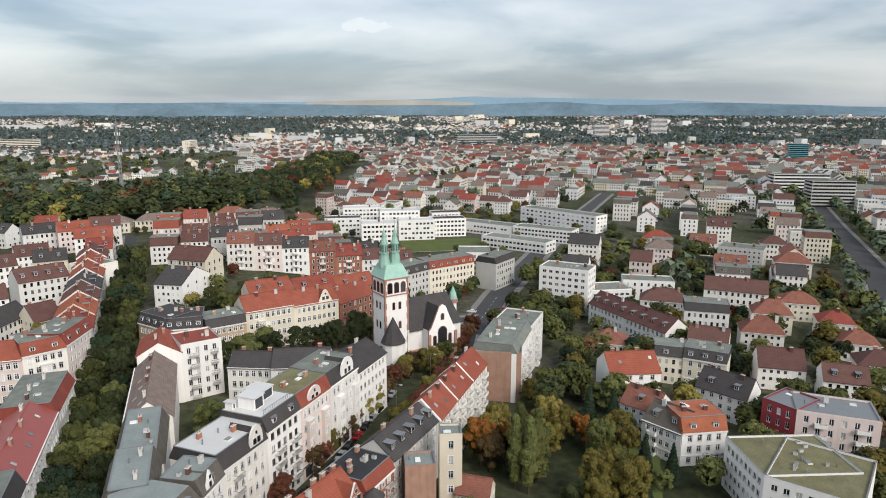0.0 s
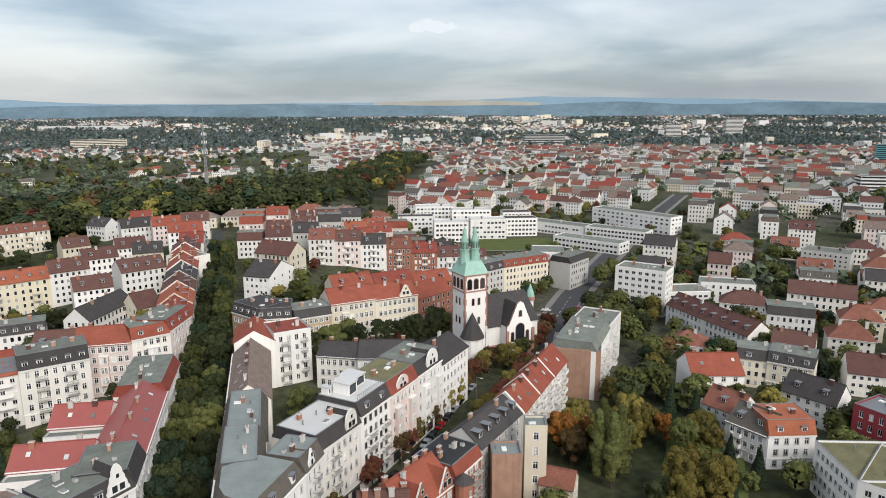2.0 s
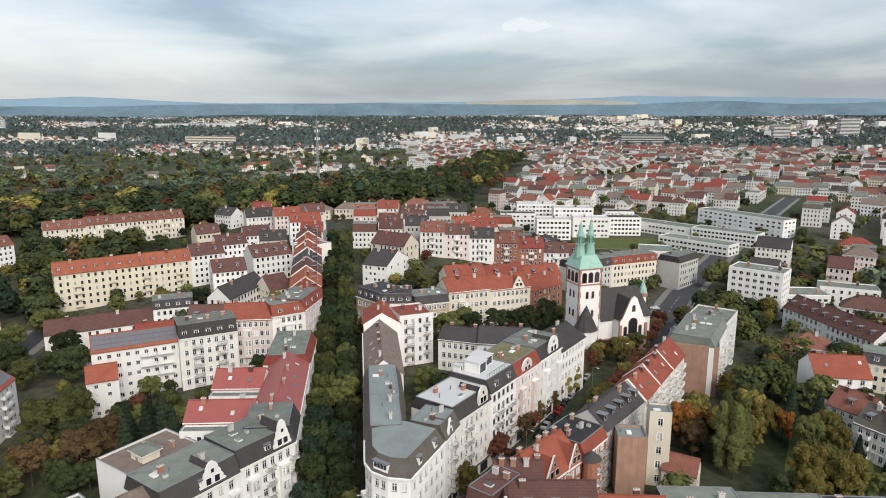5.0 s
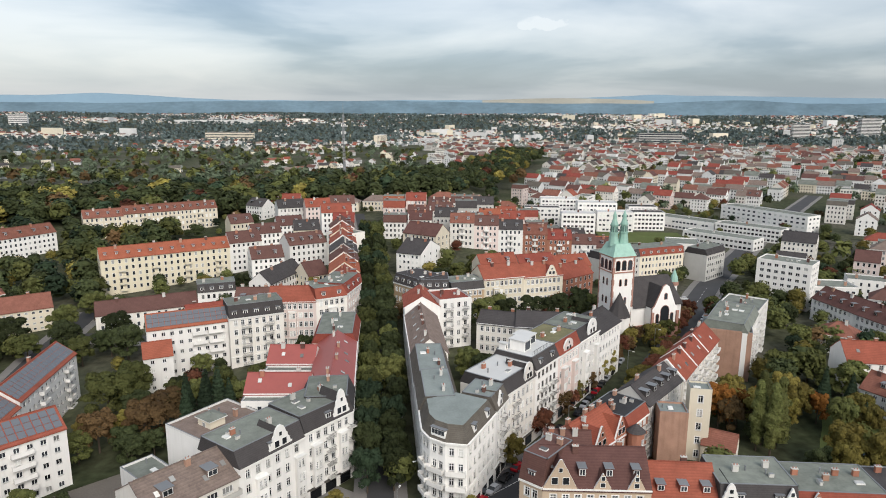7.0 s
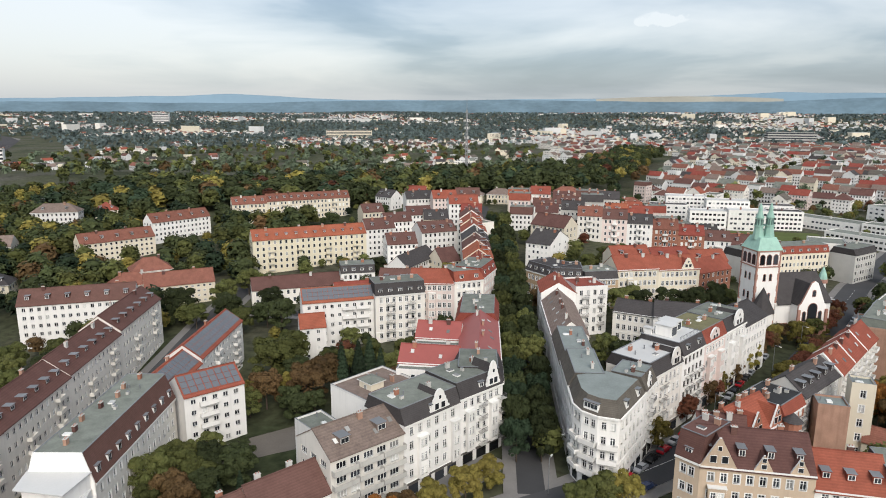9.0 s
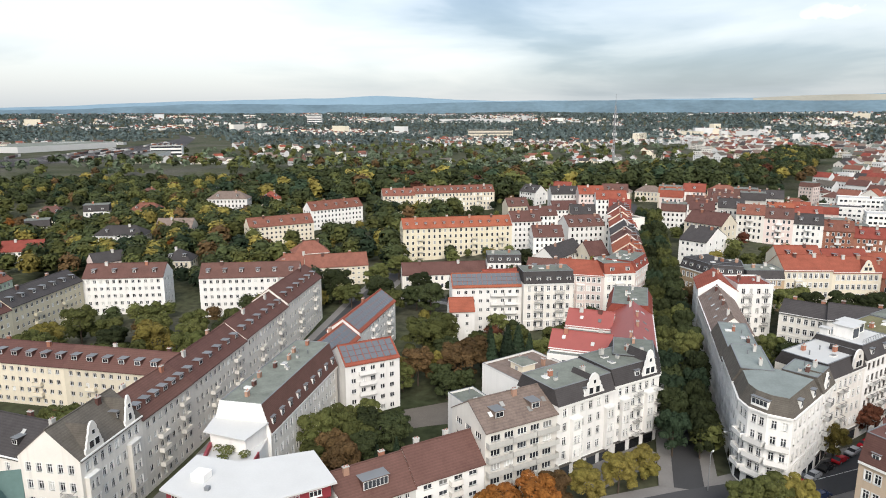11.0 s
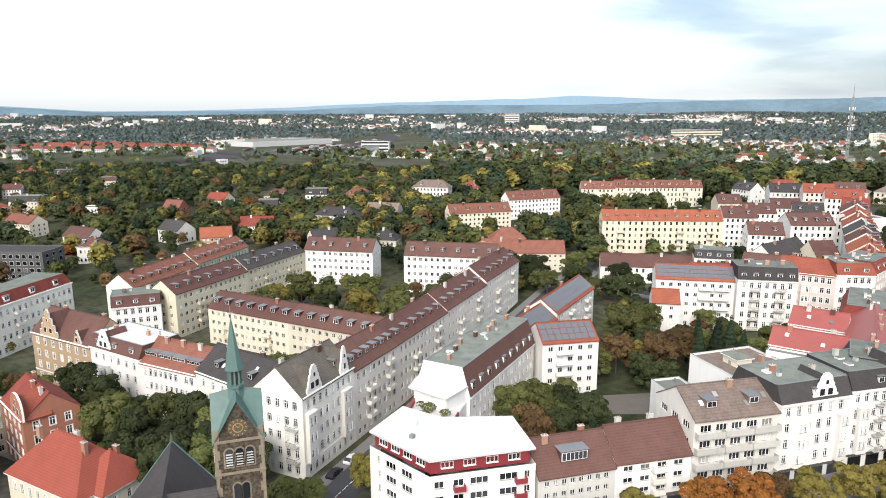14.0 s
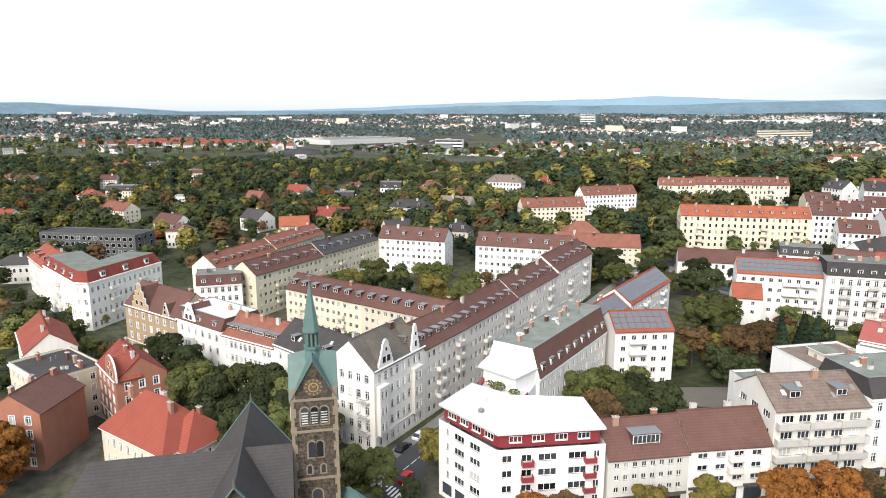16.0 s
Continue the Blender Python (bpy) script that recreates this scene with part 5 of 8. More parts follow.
house(-104.0, 246.0, -90.0, 250.0, 11, 9.5, "mansard", "white", "r_dark", 3, 3.2, near=False, dormers=4, label="white house with dark mansard roof")
house(-198.0, 231.0, -184.0, 240.0, 11, 8.0, "hip", "cream", "r_weather", 3, 4.5, near=False, see="fr", label="house with red hipped roof")
house(-182.0, 229.0, -158.0, 243.0, 12, 9.0, "gable", "cream", "r_weather", 4, 4.5, near=False, see="fl", label="cream house with red tiled roof")
house(-200.0, 252.0, -186.0, 262.0, 12, 8.0, "hip", "offwhite", "r_weather", 3, 5.0, near=False, see="fr", label="house with red hipped roof")
house(-245.0, 286.0, -220.0, 313.0, 11, 10.5, "gable", "cream", "r_weather", 4, 4.4, near=False, see="fl", dormers=5, label="cream slab with red roof")
house(-230.0, 330.0, -209.0, 359.0, 11, 11.5, "gable", "white", "r_weather", 4, 4.4, near=False, see="fl", dormers=5, label="white slab with red roof")
house(-203.0, 379.0, -184.0, 389.0, 11, 13.0, "gable", "cream", "r_weather", 4, 4.0, near=False, see="fl", dormers=4, label="cream slab with red roof before the woods")
house(-184.0, 389.0, -136.0, 416.0, 11, 13.0, "gable", "cream", "r_weather", 4, 4.0, near=False, see="f", dormers=12, cols=22, chimneys=5, balconies=((0.2, 3.0, (0, 3)), (0.5, 3.0, (0, 3)), (0.8, 3.0, (0, 3))), bal_style="cream", label="long cream slab with red roof before the woods")

# ---------------------------------------------------------------- the eastern wedge
poly_house([(-22.0, 121.0), (-21.9, 112.4), (-20.6, 108.8), (-17.6, 106.2), (-13.2, 105.0), (-5.0, 119.0), (-13.4, 124.6)], (0, 1, 2, 3, 4), 17.5, 5, "white", "r_slate", "r_lead", "pale rounded corner house with grey slate mansard and curved balconies", rise=3.4, shop=True, dormers=((2, 0.5, 3.6, 1.5), (4, 0.3, 1.4, 1.5), (4, 0.75, 1.4, 1.5)), balconies=((1, 0.5, 3.4, (0, 1, 2)), (2, 0.5, 4.0, (0, 1, 2)), (3, 0.5, 4.2, (0, 1, 2))))
house(-5.0, 119.0, -1.0, 126.2, 9.5, 17.5, "mansard", "white", "r_slate", 5, 3.2, top="r_lead", cols=3, dormers=1, gables=((0.35, 3.2, 4.2, "point"),), balconies=((0.5, 2.2, (0, 3)),), shop=True, label="cream ornate house with balconies and a pointed gable")
house(-1.4, 126.4, 8.2, 137.4, 13, 18.0, "mansard", "offwhite", "r_dark", 5, 3.0, top="r_white", cols=6, shop=True, gables=((0.75, 4.2, 5.0, "round"),), balconies=((0.3, 2.4, (0, 3)),), label="pale ornate house with white flat roof")
terrace_house = house(8.2, 137.4, 16.6, 147.2, 13, 19.0, "mansard", "white", "r_dark", 6, 3.2, top="r_white", cols=5, style="dark", win=(1.3, 1.7), dormers=2, balconies=((0.3, 3.0, (1, 4)), (0.78, 2.6, (1, 4))), label="white house with dark attic and dark glazing")
for x0, x1, y0, y1, h in ((2.2, 5.6, 4.6, 9.0, 2.8), (6.8, 11.0, 6.0, 10.6, 2.4), (0.8, 2.0, 9.4, 11.4, 1.6)):
    cabin = Build()
    cabin.box(x0, x1, y0, y1, 22.25, 22.2 + h, M["white"])
    cabin.box(x0 - 0.25, x1 + 0.25, y0 - 0.25, y1 + 0.25, 22.204 + h, 22.4 + h, M["r_white"])
    cabin.box(x0 + 0.4, x1 - 0.4, y0 - 0.04, y0 - 0.005, 22.45, 21.9 + h, M["glass"])
    part("penthouse", cabin, terrace_house, "white roof terrace cabin with glazing")
railing = Build()
for k in range(13):
    railing.box(1.5 + k * 0.83, 1.55 + k * 0.83, 1.75, 1.8, 22.21, 23.2, M["rail"])
railing.box(1.5, 11.5, 1.74, 1.81, 23.2, 23.26, M["rail"])
part("terrace_railing", railing, terrace_house)
house(16.6, 147.2, 25.4, 157.4, 13, 18.6, "mansard", "pink", "r_red", 5, 3.4, top="r_green", cols=6, shop=True, gables=((0.45, 5.5, 3.6, "round"),), bays=((0.25, 2.4, (0, 2)), (0.75, 2.4, (0, 2))), label="pink ornate house with red mansard")
house(25.4, 157.4, 34.6, 168.0, 13, 18.6, "mansard", "white", "r_dark", 5, 3.4, top="r_grey", cols=6, shop=True, gables=((0.6, 6.2, 5.2, "round"),), bays=((0.3, 2.4, (0, 2)), (0.85, 2.2, (0, 2))), label="white ornate house with dark mansard and a round gable")
house(34.6, 168.0, 46.0, 181.0, 13, 17.0, "gable", "white", "r_dark", 5, 3.6, cols=7, see="fr", style="modern", win=(1.2, 1.6), bands=False, label="white plain house with dark roof")
house(-22.2, 137.0, -22.0, 121.0, 9.2, 17.5, "mansard", "white", "r_slate", 5, 3.2, top="r_lead", cols=6, dormers=0, see="f", label="old house with grey sheet roof on the avenue")
house(-22.4, 160.0, -22.2, 137.0, 9.6, 15.5, "mansard", "white", "r_slate", 4, 3.0, top="r_lead", cols=9, dormers=0, see="f", label="old house with grey flat roof on the avenue")
house(-23.0, 196.0, -22.4, 160.0, 10.6, 14.8, "gable", "offwhite", "r_old", 4, 4.4, cols=13, dormers=0, skylights=6, label="old house with weathered brown roof on the avenue", chimneys=4)
house(-23.0, 215.0, -22.9, 199.5, 12, 15.5, "gable", "white", "r_red", 5, 3.6, cols=6, see="f", bands=False, label="tall white house with a bare gable wall and red roof")
house(-11.0, 199.8, 0.4, 203.0, 13, 17.0, "flat", "white", "r_white", 5, top="r_red", cols=4, see="fr", bands=False, style="modern", balconies=((0.3, 2.6, (0, 4)), (0.8, 2.2, (1, 4))), label="tall white house with balconies and red roof terrace", chimneys=2, side_cols=5)
house(1.5, 197.0, 14.0, 191.5, 11, 10.5, "gable", "offwhite", "r_dark", 3, 3.2, cols=6, label="low yard house with dark roof")
house(13.5, 190.0, 30.0, 186.0, 14, 11.5, "gable", "white", "r_dark", 3, 3.6, cols=5, see="fl", label="white yard house with dark roof")
house(-26.0, 240.0, -17.0, 228.5, 14, 12.0, "mansard", "ochre", "r_dark", 3, 3.4, top="r_dark", cols=6, dormers=4, label="ochre corner house with slate mansard")
house(-17.0, 228.5, -5.0, 228.0, 14, 12.0, "mansard", "ochre", "r_dark", 3, 3.4, top="r_dark", cols=6, dormers=4, label="ochre house with slate mansard and dormers")
house(-4.0, 226.0, 9.0, 229.5, 12, 12.0, "mansard", "ochre", "r_dark", 4, 2.8, cols=6, label="ochre brick town house")
house(9.0, 231.5, 26.0, 236.0, 13, 14.5, "gable", "cream", "r_red", 4, 4.4, cols=8, bays=((0.3, 2.4, (1, 2)),), label="cream town house with red tiled roof")
house(26.0, 236.0, 43.0, 240.5, 13, 14.5, "gable", "cream", "r_red", 4, 4.4, cols=8, gables=((0.7, 5, 4.5, "bell"),), label="cream town house with red roof and a gable")
house(44.0, 243.0, 60.0, 254.0, 12, 13.0, "gable", "brick", "r_red", 4, 4.4, near=False, cols=6, label="brick town house with red roof")
for k, (x, y) in enumerate(((12, 258), (30, 262), (48, 268))):
    house(x, y, x + 17, y + 4.5, 11, 12.0, "gable", ("cream", "offwhite", "brick")[k], "r_red", 4, 4.2, near=False, dormers=2, label="town house with red tiled roof", group="rear row of red roofs")
house(-24.0, 286.0, -13.0, 280.0, 22, 11.0, "gable", "white", "r_dark", 4, 5.0, near=False, see="fr", label="white house with a steep gable")
house(-20.0, 318.0, -4.0, 306.0, 13, 13.0, "gable", "cream", "r_brown", 4, 5.0, near=False, see="fr", label="cream house with brown roof")
for k in range(7):
    x, y = 6 + k * 13.0, 336 - k * 2.0
    house(x, y, x + 13, y - 2, 12, 13.5, "gable", ("offwhite", "pink", "white", "brick", "brick", "white", "rust")[k], ("r_weather", "r_brown", "r_dark", "r_weather", "r_red", "r_brown", "r_brown")[k], 4, 4.2, near=False, dormers=2, balconies=((0.5, 2.8, (0, 3)),), bal_style="white", label="row house with balconies and pitched roof", group="row with balconies")
# street side with red and dark roofs, seen from behind
for xa, ya, xb, yb in ((48.4, 139.8, 56.5, 149.8), (56.5, 149.8, 65.0, 160.2), (65.0, 160.2, 74.1, 171.3)):
    red = house(xa, ya, xb, yb, 9.6, 15.0, "gable", "offwhite", "r_red", 5, 4.4, cols=6, style="modern", win=(1.3, 1.4), balconies=((0.25, 3.4, (0, 4)), (0.75, 3.4, (0, 4))), bal_style="white", bands=False, skylights=2, chimneys=2, see="fr", label="house with bright red tiled roof and balconies", group="red roofed row")
    firewall = Build()
    for sy in (1, -1):
        slab(firewall, [(-0.2, 4.8 - sy * 5.2, 15.0), (0.25, 4.8 - sy * 5.2, 15.0), (0.25, 4.8, 19.85 + 0.003 * sy), (-0.2, 4.8, 19.85 + 0.003 * sy)][::sy], 0.5, M["trim"])
    part("firewall", firewall, red, "white coped party wall above the tiles")
house(33.0, 125.2, 48.4, 140.4, 9.8, 15.0, "gable", "grey", "r_dark", 5, 3.8, cols=6, bands=False, skylights=5, dormers=5, dsize=(1.6, 1.5), chimneys=2, label="old house with grey slate roof and zinc dormers", see="fr")
house(34.8, 122.6, 41.2, 121.2, 6.0, 14.4, "flat", "rust", "r_lead", 5, top="r_lead", cols=2, bands=False, chimneys=0, see="r", side_cols=1, label="rear wing with a bare weathered brick wall")
house(43.8, 126.6, 48.6, 125.2, 5, 18.4, "flat", "cream", "r_lead", 5, top="r_lead", cols=1, bands=False, chimneys=0, see="fr", side_cols=1, label="tall narrow cream stair wing with flat roof")
house(25.2, 117.4, 33.0, 125.0, 11, 13.4, "mansard", "brick", "r_red", 5, 2.4, cols=4, top="r_black", inset=1.0, balconies=((0.8, 3.0, (0, 4)),), see="fr", label="red brick rear house with black flat roof", chimneys=4)
house(13.6, 107.4, 25.0, 117.2, 12, 12.6, "gable", "brick", "r_orange", 4, 5.0, cols=6, see="fr", gables=((0.25, 6.0, 5.6, "point"), (0.8, 5.0, 5.0, "point")), label="red brick house with crossing red tiled gables", chimneys=5, balconies=((0.55, 2.4, (0, 3)),))
house(3.5, 107.0, 13.4, 105.4, 11, 12.0, "gable", "offwhite", "r_brown", 4, 4.6, see="fr", cols=4, label="pale house with brown gabled roof", chimneys=4)
house(-4.2, 96.0, -0.6, 92.4, 12, 15.2, "mansard", "sand", "r_brown", 4, 5.0, cols=2, dormers=1, top="r_brown", label="sandstone corner turret house")
house(-0.6, 92.4, 19.5, 90.0, 13, 15.0, "gable", "sand", "r_brown", 4, 5.2, cols=8, gables=((0.16, 6.5, 6.0, "point"), (0.55, 3.4, 3.2, "point"), (0.86, 3.4, 3.2, "point")), dormers=4, chimneys=2, dsize=(1.4, 1.6), label="ochre sandstone house with brown roof and gable", bays=((0.16, 3.2, (1, 2)),))
house(19.5, 90.0, 32.0, 88.0, 13, 12.5, "gable", "white", "r_red", 4, 5.0, cols=6, dormers=3, chimneys=1, label="white house with red tiled roof and dormers")
house(32.0, 88.0, 46.0, 86.0, 13, 13.0, "mansard", "white", "r_dark", 4, 3.6, cols=6, dormers=2, gables=((0.12, 3.6, 4.5, "bell"), (0.9, 3.2, 4, "point")), skylights=0, label="white house with dark mansard")
house(46.0, 86.0, 62.0, 83.5, 13, 12.5, "mansard", "brick", "r_red", 4, 3.4, cols=7, dormers=3, top="r_grey", gables=((0.2, 4, 4, "point"),), chimneys=4, label="brick house with red mansard")
house(62.0, 83.5, 78.0, 81.0, 13, 12.5, "mansard", "offwhite", "r_red", 4, 3.4, cols=7, dormers=3, top="r_dark", chimneys=4, label="pale house with red mansard")
house(46.8, 125.0, 53.2, 120.4, 6, 5.4, "gable", "cream", "r_weather", 2, 2.8, cols=3, bands=False, see="fr", chimneys=0, label="small cream yard house with red roof")
def brick_turret():
    root = thing("stair_turret", pose(26.6, 116.2, ground_z(27, 117)), "round red brick stair turret with dark cone roof", "turret")
    b = Build()
    b.round(0, 0, -3, 13.4, 1.9, 1.9, M["brick"], 12)
    part("wall", b, root)
    r = Build()
    r.round(0, 0, 13.4, 15.2, 2.2, 0.1, M["r_dark"], 12)
    part("roof", r, root, "dark slate cone")
    for k in range(4):
        w = window_mesh(0.8, 1.5, "modern", False)
        part("window", w, root, at=pose(0, 0, 2.2 + k * 2.8, 0, 0, 30) @ pose(0, -1.95, 0))


brick_turret()
# brick party wall house and the grey roofs behind it
house(73.0, 180.5, 86.5, 173.5, 15, 15.8, "flat", "rust", "r_grey", 5, top="r_lead", cols=1, see="r", bands=False, chimneys=4, side_cols=5, label="old house with a bare red brick party wall")
house(85.0, 174.0, 100.0, 194.0, 14, 16.0, "mansard", "white", "r_grey", 6, 2.8, cols=8, style="modern", bands=False, balconies=((0.5, 3.0, (0, 4)), (0.85, 3.0, (0, 4))), bal_style="white", chimneys=3, label="white house with grey flat roof and balconies")
house(100.0, 194.0, 112.0, 208.0, 14, 17.0, "flat", "white", "r_grey", 6, cols=6, style="modern", bands=False, balconies=((0.5, 3.0, (0, 4)),), bal_style="white", chimneys=3, label="white house with grey flat roof")
# white high block and neighbours
house(139.5, 264.0, 155.0, 247.5, 13, 20.5, "flat", "white", "r_grey", 7, cols=7, style="modern", win=(1.7, 1.4), bands=False, see="fr", side_cols=4, chimneys=2, label="white seven-storey block with flat roof")
house(158.0, 254.0, 180.0, 250.0, 14, 9.5, "flat", "white", "r_grey", 3, cols=8, style="modern", win=(1.9, 1.3), bands=False, near=False, label="low white flats with ribbon windows")
house(134.0, 300.0, 150.0, 312.0, 12, 14.0, "mansard", "grey", "r_dark", 4, 3.0, near=False, label="grey house with dark mansard roof", see="fr")
house(98.5, 299.0, 125.0, 307.0, 13, 14.0, "mansard", "cream", "r_red", 4, 3.6, near=False, cols=12, dormers=6, see="fr", label="beige town house with red mansard")
house(78.0, 288.0, 98.5, 299.0, 13, 13.0, "mansard", "grey", "r_dark", 4, 3.6, near=False, cols=9, dormers=4, label="grey town house with dark roof")
house(122.0, 322.0, 138.0, 316.0, 18, 16.0, "flat", "white", "r_green", 5, cols=5, style="modern", win=(1.6, 2.0), bands=False, near=False, see="fr", label="white modern corner block with planted roof", chimneys=0)
# houses and villas on the east side
house(150.0, 238.0, 152.5, 216.0, 12, 9.5, "gable", "white", "r_brown", 3, 4.6, cols=9, bands=False, style="modern", see="fr", dormers=4, label="white house with brown roof")
house(152.5, 216.0, 155.5, 194.0, 12, 9.5, "gable", "white", "r_brown", 3, 4.6, cols=9, bands=False, style="modern", see="fr", dormers=4, label="white house with brown roof")
house(176.0, 238.0, 192.0, 226.0, 11, 8.5, "hip", "white", "r_brown", 3, 4.6, cols=6, near=False, see="fr", label="white house with brown hipped roof")
house(186.0, 266.0, 207.0, 254.0, 12, 9.5, "flat", "white", "r_grey", 3, cols=7, near=False, see="fr", label="white house with flat roof")
house(111.0, 162.5, 126.5, 158.5, 13, 11.4, "gable", "white", "r_orange", 4, 4.6, cols=4, see="fr", bands=False, skylights=2, label="tall white villa with orange tiled roof", name="villa")
house(158.5, 186.0, 168.0, 176.0, 11, 9.0, "gable", "cream", "r_brown", 3, 4.6, cols=4, see="fr", bands=False, label="cream house with brown roof", name="villa")
house(104.6, 137.5, 108.8, 127.0, 12, 9.0, "gable", "white", "r_slate", 3, 4.2, cols=5, see="fr", dormers=2, balconies=((0.3, 2.6, (0, 2)),), bal_style="white", label="white villa with dark roof and balconies", name="villa")
house(107.0, 151.0, 111.5, 141.0, 10, 8.0, "gable", "white", "r_weather", 3, 4.2, cols=4, see="fr", dormers=1, bands=False, balconies=((0.5, 2.6, (0, 1)),), bal_style="white", label="white terraced villa with a red roof", name="villa")
house(109.0, 126.8, 121.0, 124.4, 12, 9.4, "mansard", "white", "r_orange", 3, 3.6, cols=4, see="fr", dormers=2, top="r_orange", label="white villa with orange mansard roof", name="villa")
house(135.0, 153.0, 141.5, 139.0, 10, 8.5, "gable", "white", "r_dark", 3, 4.8, cols=5, see="fr", bands=False, dormers=2, label="white house with dark steep roof", name="villa")
house(144.0, 170.0, 153.0, 160.0, 12, 10.0, "mansard", "cream", "r_dark", 3, 3.2, cols=4, see="fr", dormers=3, label="cream house with dark mansard roof", name="villa")
house(138.0, 130.5, 140.5, 121.5, 12, 13.0, "flat", "maroon", "zinc", 4, top="zinc", cols=3, style="modern", bands=False, chimneys=0, label="red-walled flats with flat roof")
house(140.5, 121.5, 155.0, 109.0, 13, 13.0, "flat", "pink", "zinc", 4, top="zinc", cols=6, style="modern", bands=False, chimneys=1, balconies=((0.3, 3, (0, 3)), (0.8, 3, (0, 3))), bal_style="white", label="pale pink flats with grey flat roof")
house(113.0, 116.5, 108.0, 99.5, 22, 12.5, "flat", "white", "r_green", 4, top="r_green", cols=8, style="modern", win=(1.3, 1.5), bands=False, chimneys=0, label="white office block with planted flat roof")
house(108.0, 99.5, 118.0, 84.0, 22, 12.5, "flat", "white", "r_green", 4, top="r_green", cols=7, style="modern", win=(1.3, 1.5), bands=False, chimneys=0, label="white office block with planted flat roof")
house(166.0, 160.0, 178.0, 152.0, 11, 8.0, "gable", "offwhite", "r_brown", 3, 5.0, near=False, see="fr", label="pale villa with brown roof", name="villa")
house(187.0, 190.0, 199.0, 181.0, 11, 8.0, "hip", "offwhite", "r_weather", 3, 5.0, near=False, see="fr", label="white villa with red hipped roof", name="villa")
house(208.0, 206.0, 220.0, 197.0, 11, 8.5, "hip", "cream", "r_weather", 3, 5.0, near=False, see="fr", label="pale villa with red hipped roof", name="villa")
house(180.0, 214.0, 194.0, 204.0, 12, 10.0, "mansard", "white", "r_dark", 3, 3.2, near=False, see="fr", label="white house with dark mansard roof", name="villa")
house(212.0, 240.0, 232.0, 222.0, 12, 10.0, "gable", "offwhite", "r_brown", 3, 4.6, near=False, see="fr", label="house with brown roof", name="villa")
house(276.0, 304.0, 291.0, 285.0, 16, 13.0, "flat", "grey", "r_grey", 5, near=False, see="fr", label="grey stepped modern block")
# white modern quarter and school blocks
for x, y, w, d, h in ((76, 470, 26, 14, 13), (96, 440, 24, 14, 14), (124, 446, 26, 14, 14), (150, 452, 26, 14, 13), (118, 476, 30, 14, 17), (160, 480, 22, 14, 13), (96, 505, 30, 14, 16)):
    house(x, y, x + w * 0.98, y - w * 0.16, d, h, "flat", "white", "r_white", max(3, round(h / 3.3)), cols=round(w / 3), win=(2.0, 1.6), near=False, see="flr", bands=False, top="r_white" if h > 13 else "r_dark", chimneys=1, label="white modern cubic block of flats", group="white modern quarter", name="apartment_block")
for xa, ya, xb, yb, h in ((172, 410, 200, 371, 7), (204, 428, 232, 394, 9), (240, 490, 270, 424, 13), (176, 470, 204, 430, 8)):
    house(xa, ya, xb, yb, 15, h, "flat", "white", "r_grey", max(2, h // 3), cols=16, win=(2.2, 1.5), near=False, see="fr", bands=False, chimneys=1, label="long white school block with ribbon windows", name="school_block")

# houses between the avenue and the woods
for k, (xa, ya, w) in enumerate(((-65, 441, 18), (-44, 438, 18), (-20, 442, 19), (3, 450, 19), (27, 462, 19), (52, 478, 19), (-88, 436, 18))):
    house(xa, ya, xa + w, ya - 2, 11, 6.6, "hip", ("cream", "cream", "yellow", "cream", "ochre", "ochre", "cream")[k], ("r_old", "r_old", "r_old", "r_weather", "r_old", "r_weather", "r_old")[k], 2, 3.6, near=False, see="flr", chimneys=1, bands=False, label="ochre two-storey house with hipped roof before the woods", group="hipped houses", name="villa")
for k in range(26):
    xa, ya = -30 + (k % 9) * 14.5, 356 + (k // 9) * 27 - (k % 9) * 1.2
    if xa > 62 and ya > 366:
        continue
    house(xa, ya, xa + 13, ya - 1.5, 11, 9 + (k * 7 % 5), "gable" if k % 3 else "mansard", ("white", "offwhite", "grey", "cream", "pink")[k % 5], ("r_brown", "r_dark", "r_red", "r_brown", "r_orange")[k * 3 % 5], 3 + (k % 2), 4.2, near=False, see="fr", dormers=k % 3, bands=False, chimneys=2, label="pale town house with pitched roof", group="town houses north of the church")
for k, (xa, ya, a, w, h, c, r) in enumerate(((-122, 436, -35, 15, 9, "white", "r_dark"), (-108, 452, 0, 20, 8, "white", "r_red"), (-84, 470, -5, 18, 8, "white", "r_dark"), (-96, 405, 20, 18, 11, "white", "r_dark"), (-78, 398, 15, 16, 12, "pink", "r_orange"), (-66, 372, 10, 18, 13, "white", "r_red"), (-90, 362, 20, 15, 9, "white", "r_brown"), (-100, 340, 25, 16, 10, "white", "r_brown"), (-78, 340, 10, 14, 11, "cream", "r_dark"), (-64, 405, 5, 16, 12, "offwhite", "r_brown"), (-120, 380, 30, 14, 8, "cream", "r_brown"), (-58, 350, 0, 12, 12, "offwhite", "r_red"))):
    house(xa, ya, xa + w * math.cos(radians(a)), ya + w * math.sin(radians(a)), 11, h, "gable", c, r, max(2, round(h / 3.2)), 4.4, near=False, see="fr", dormers=2, bands=False, chimneys=1, label="town house with a steep pitched roof", group="houses below the woods")


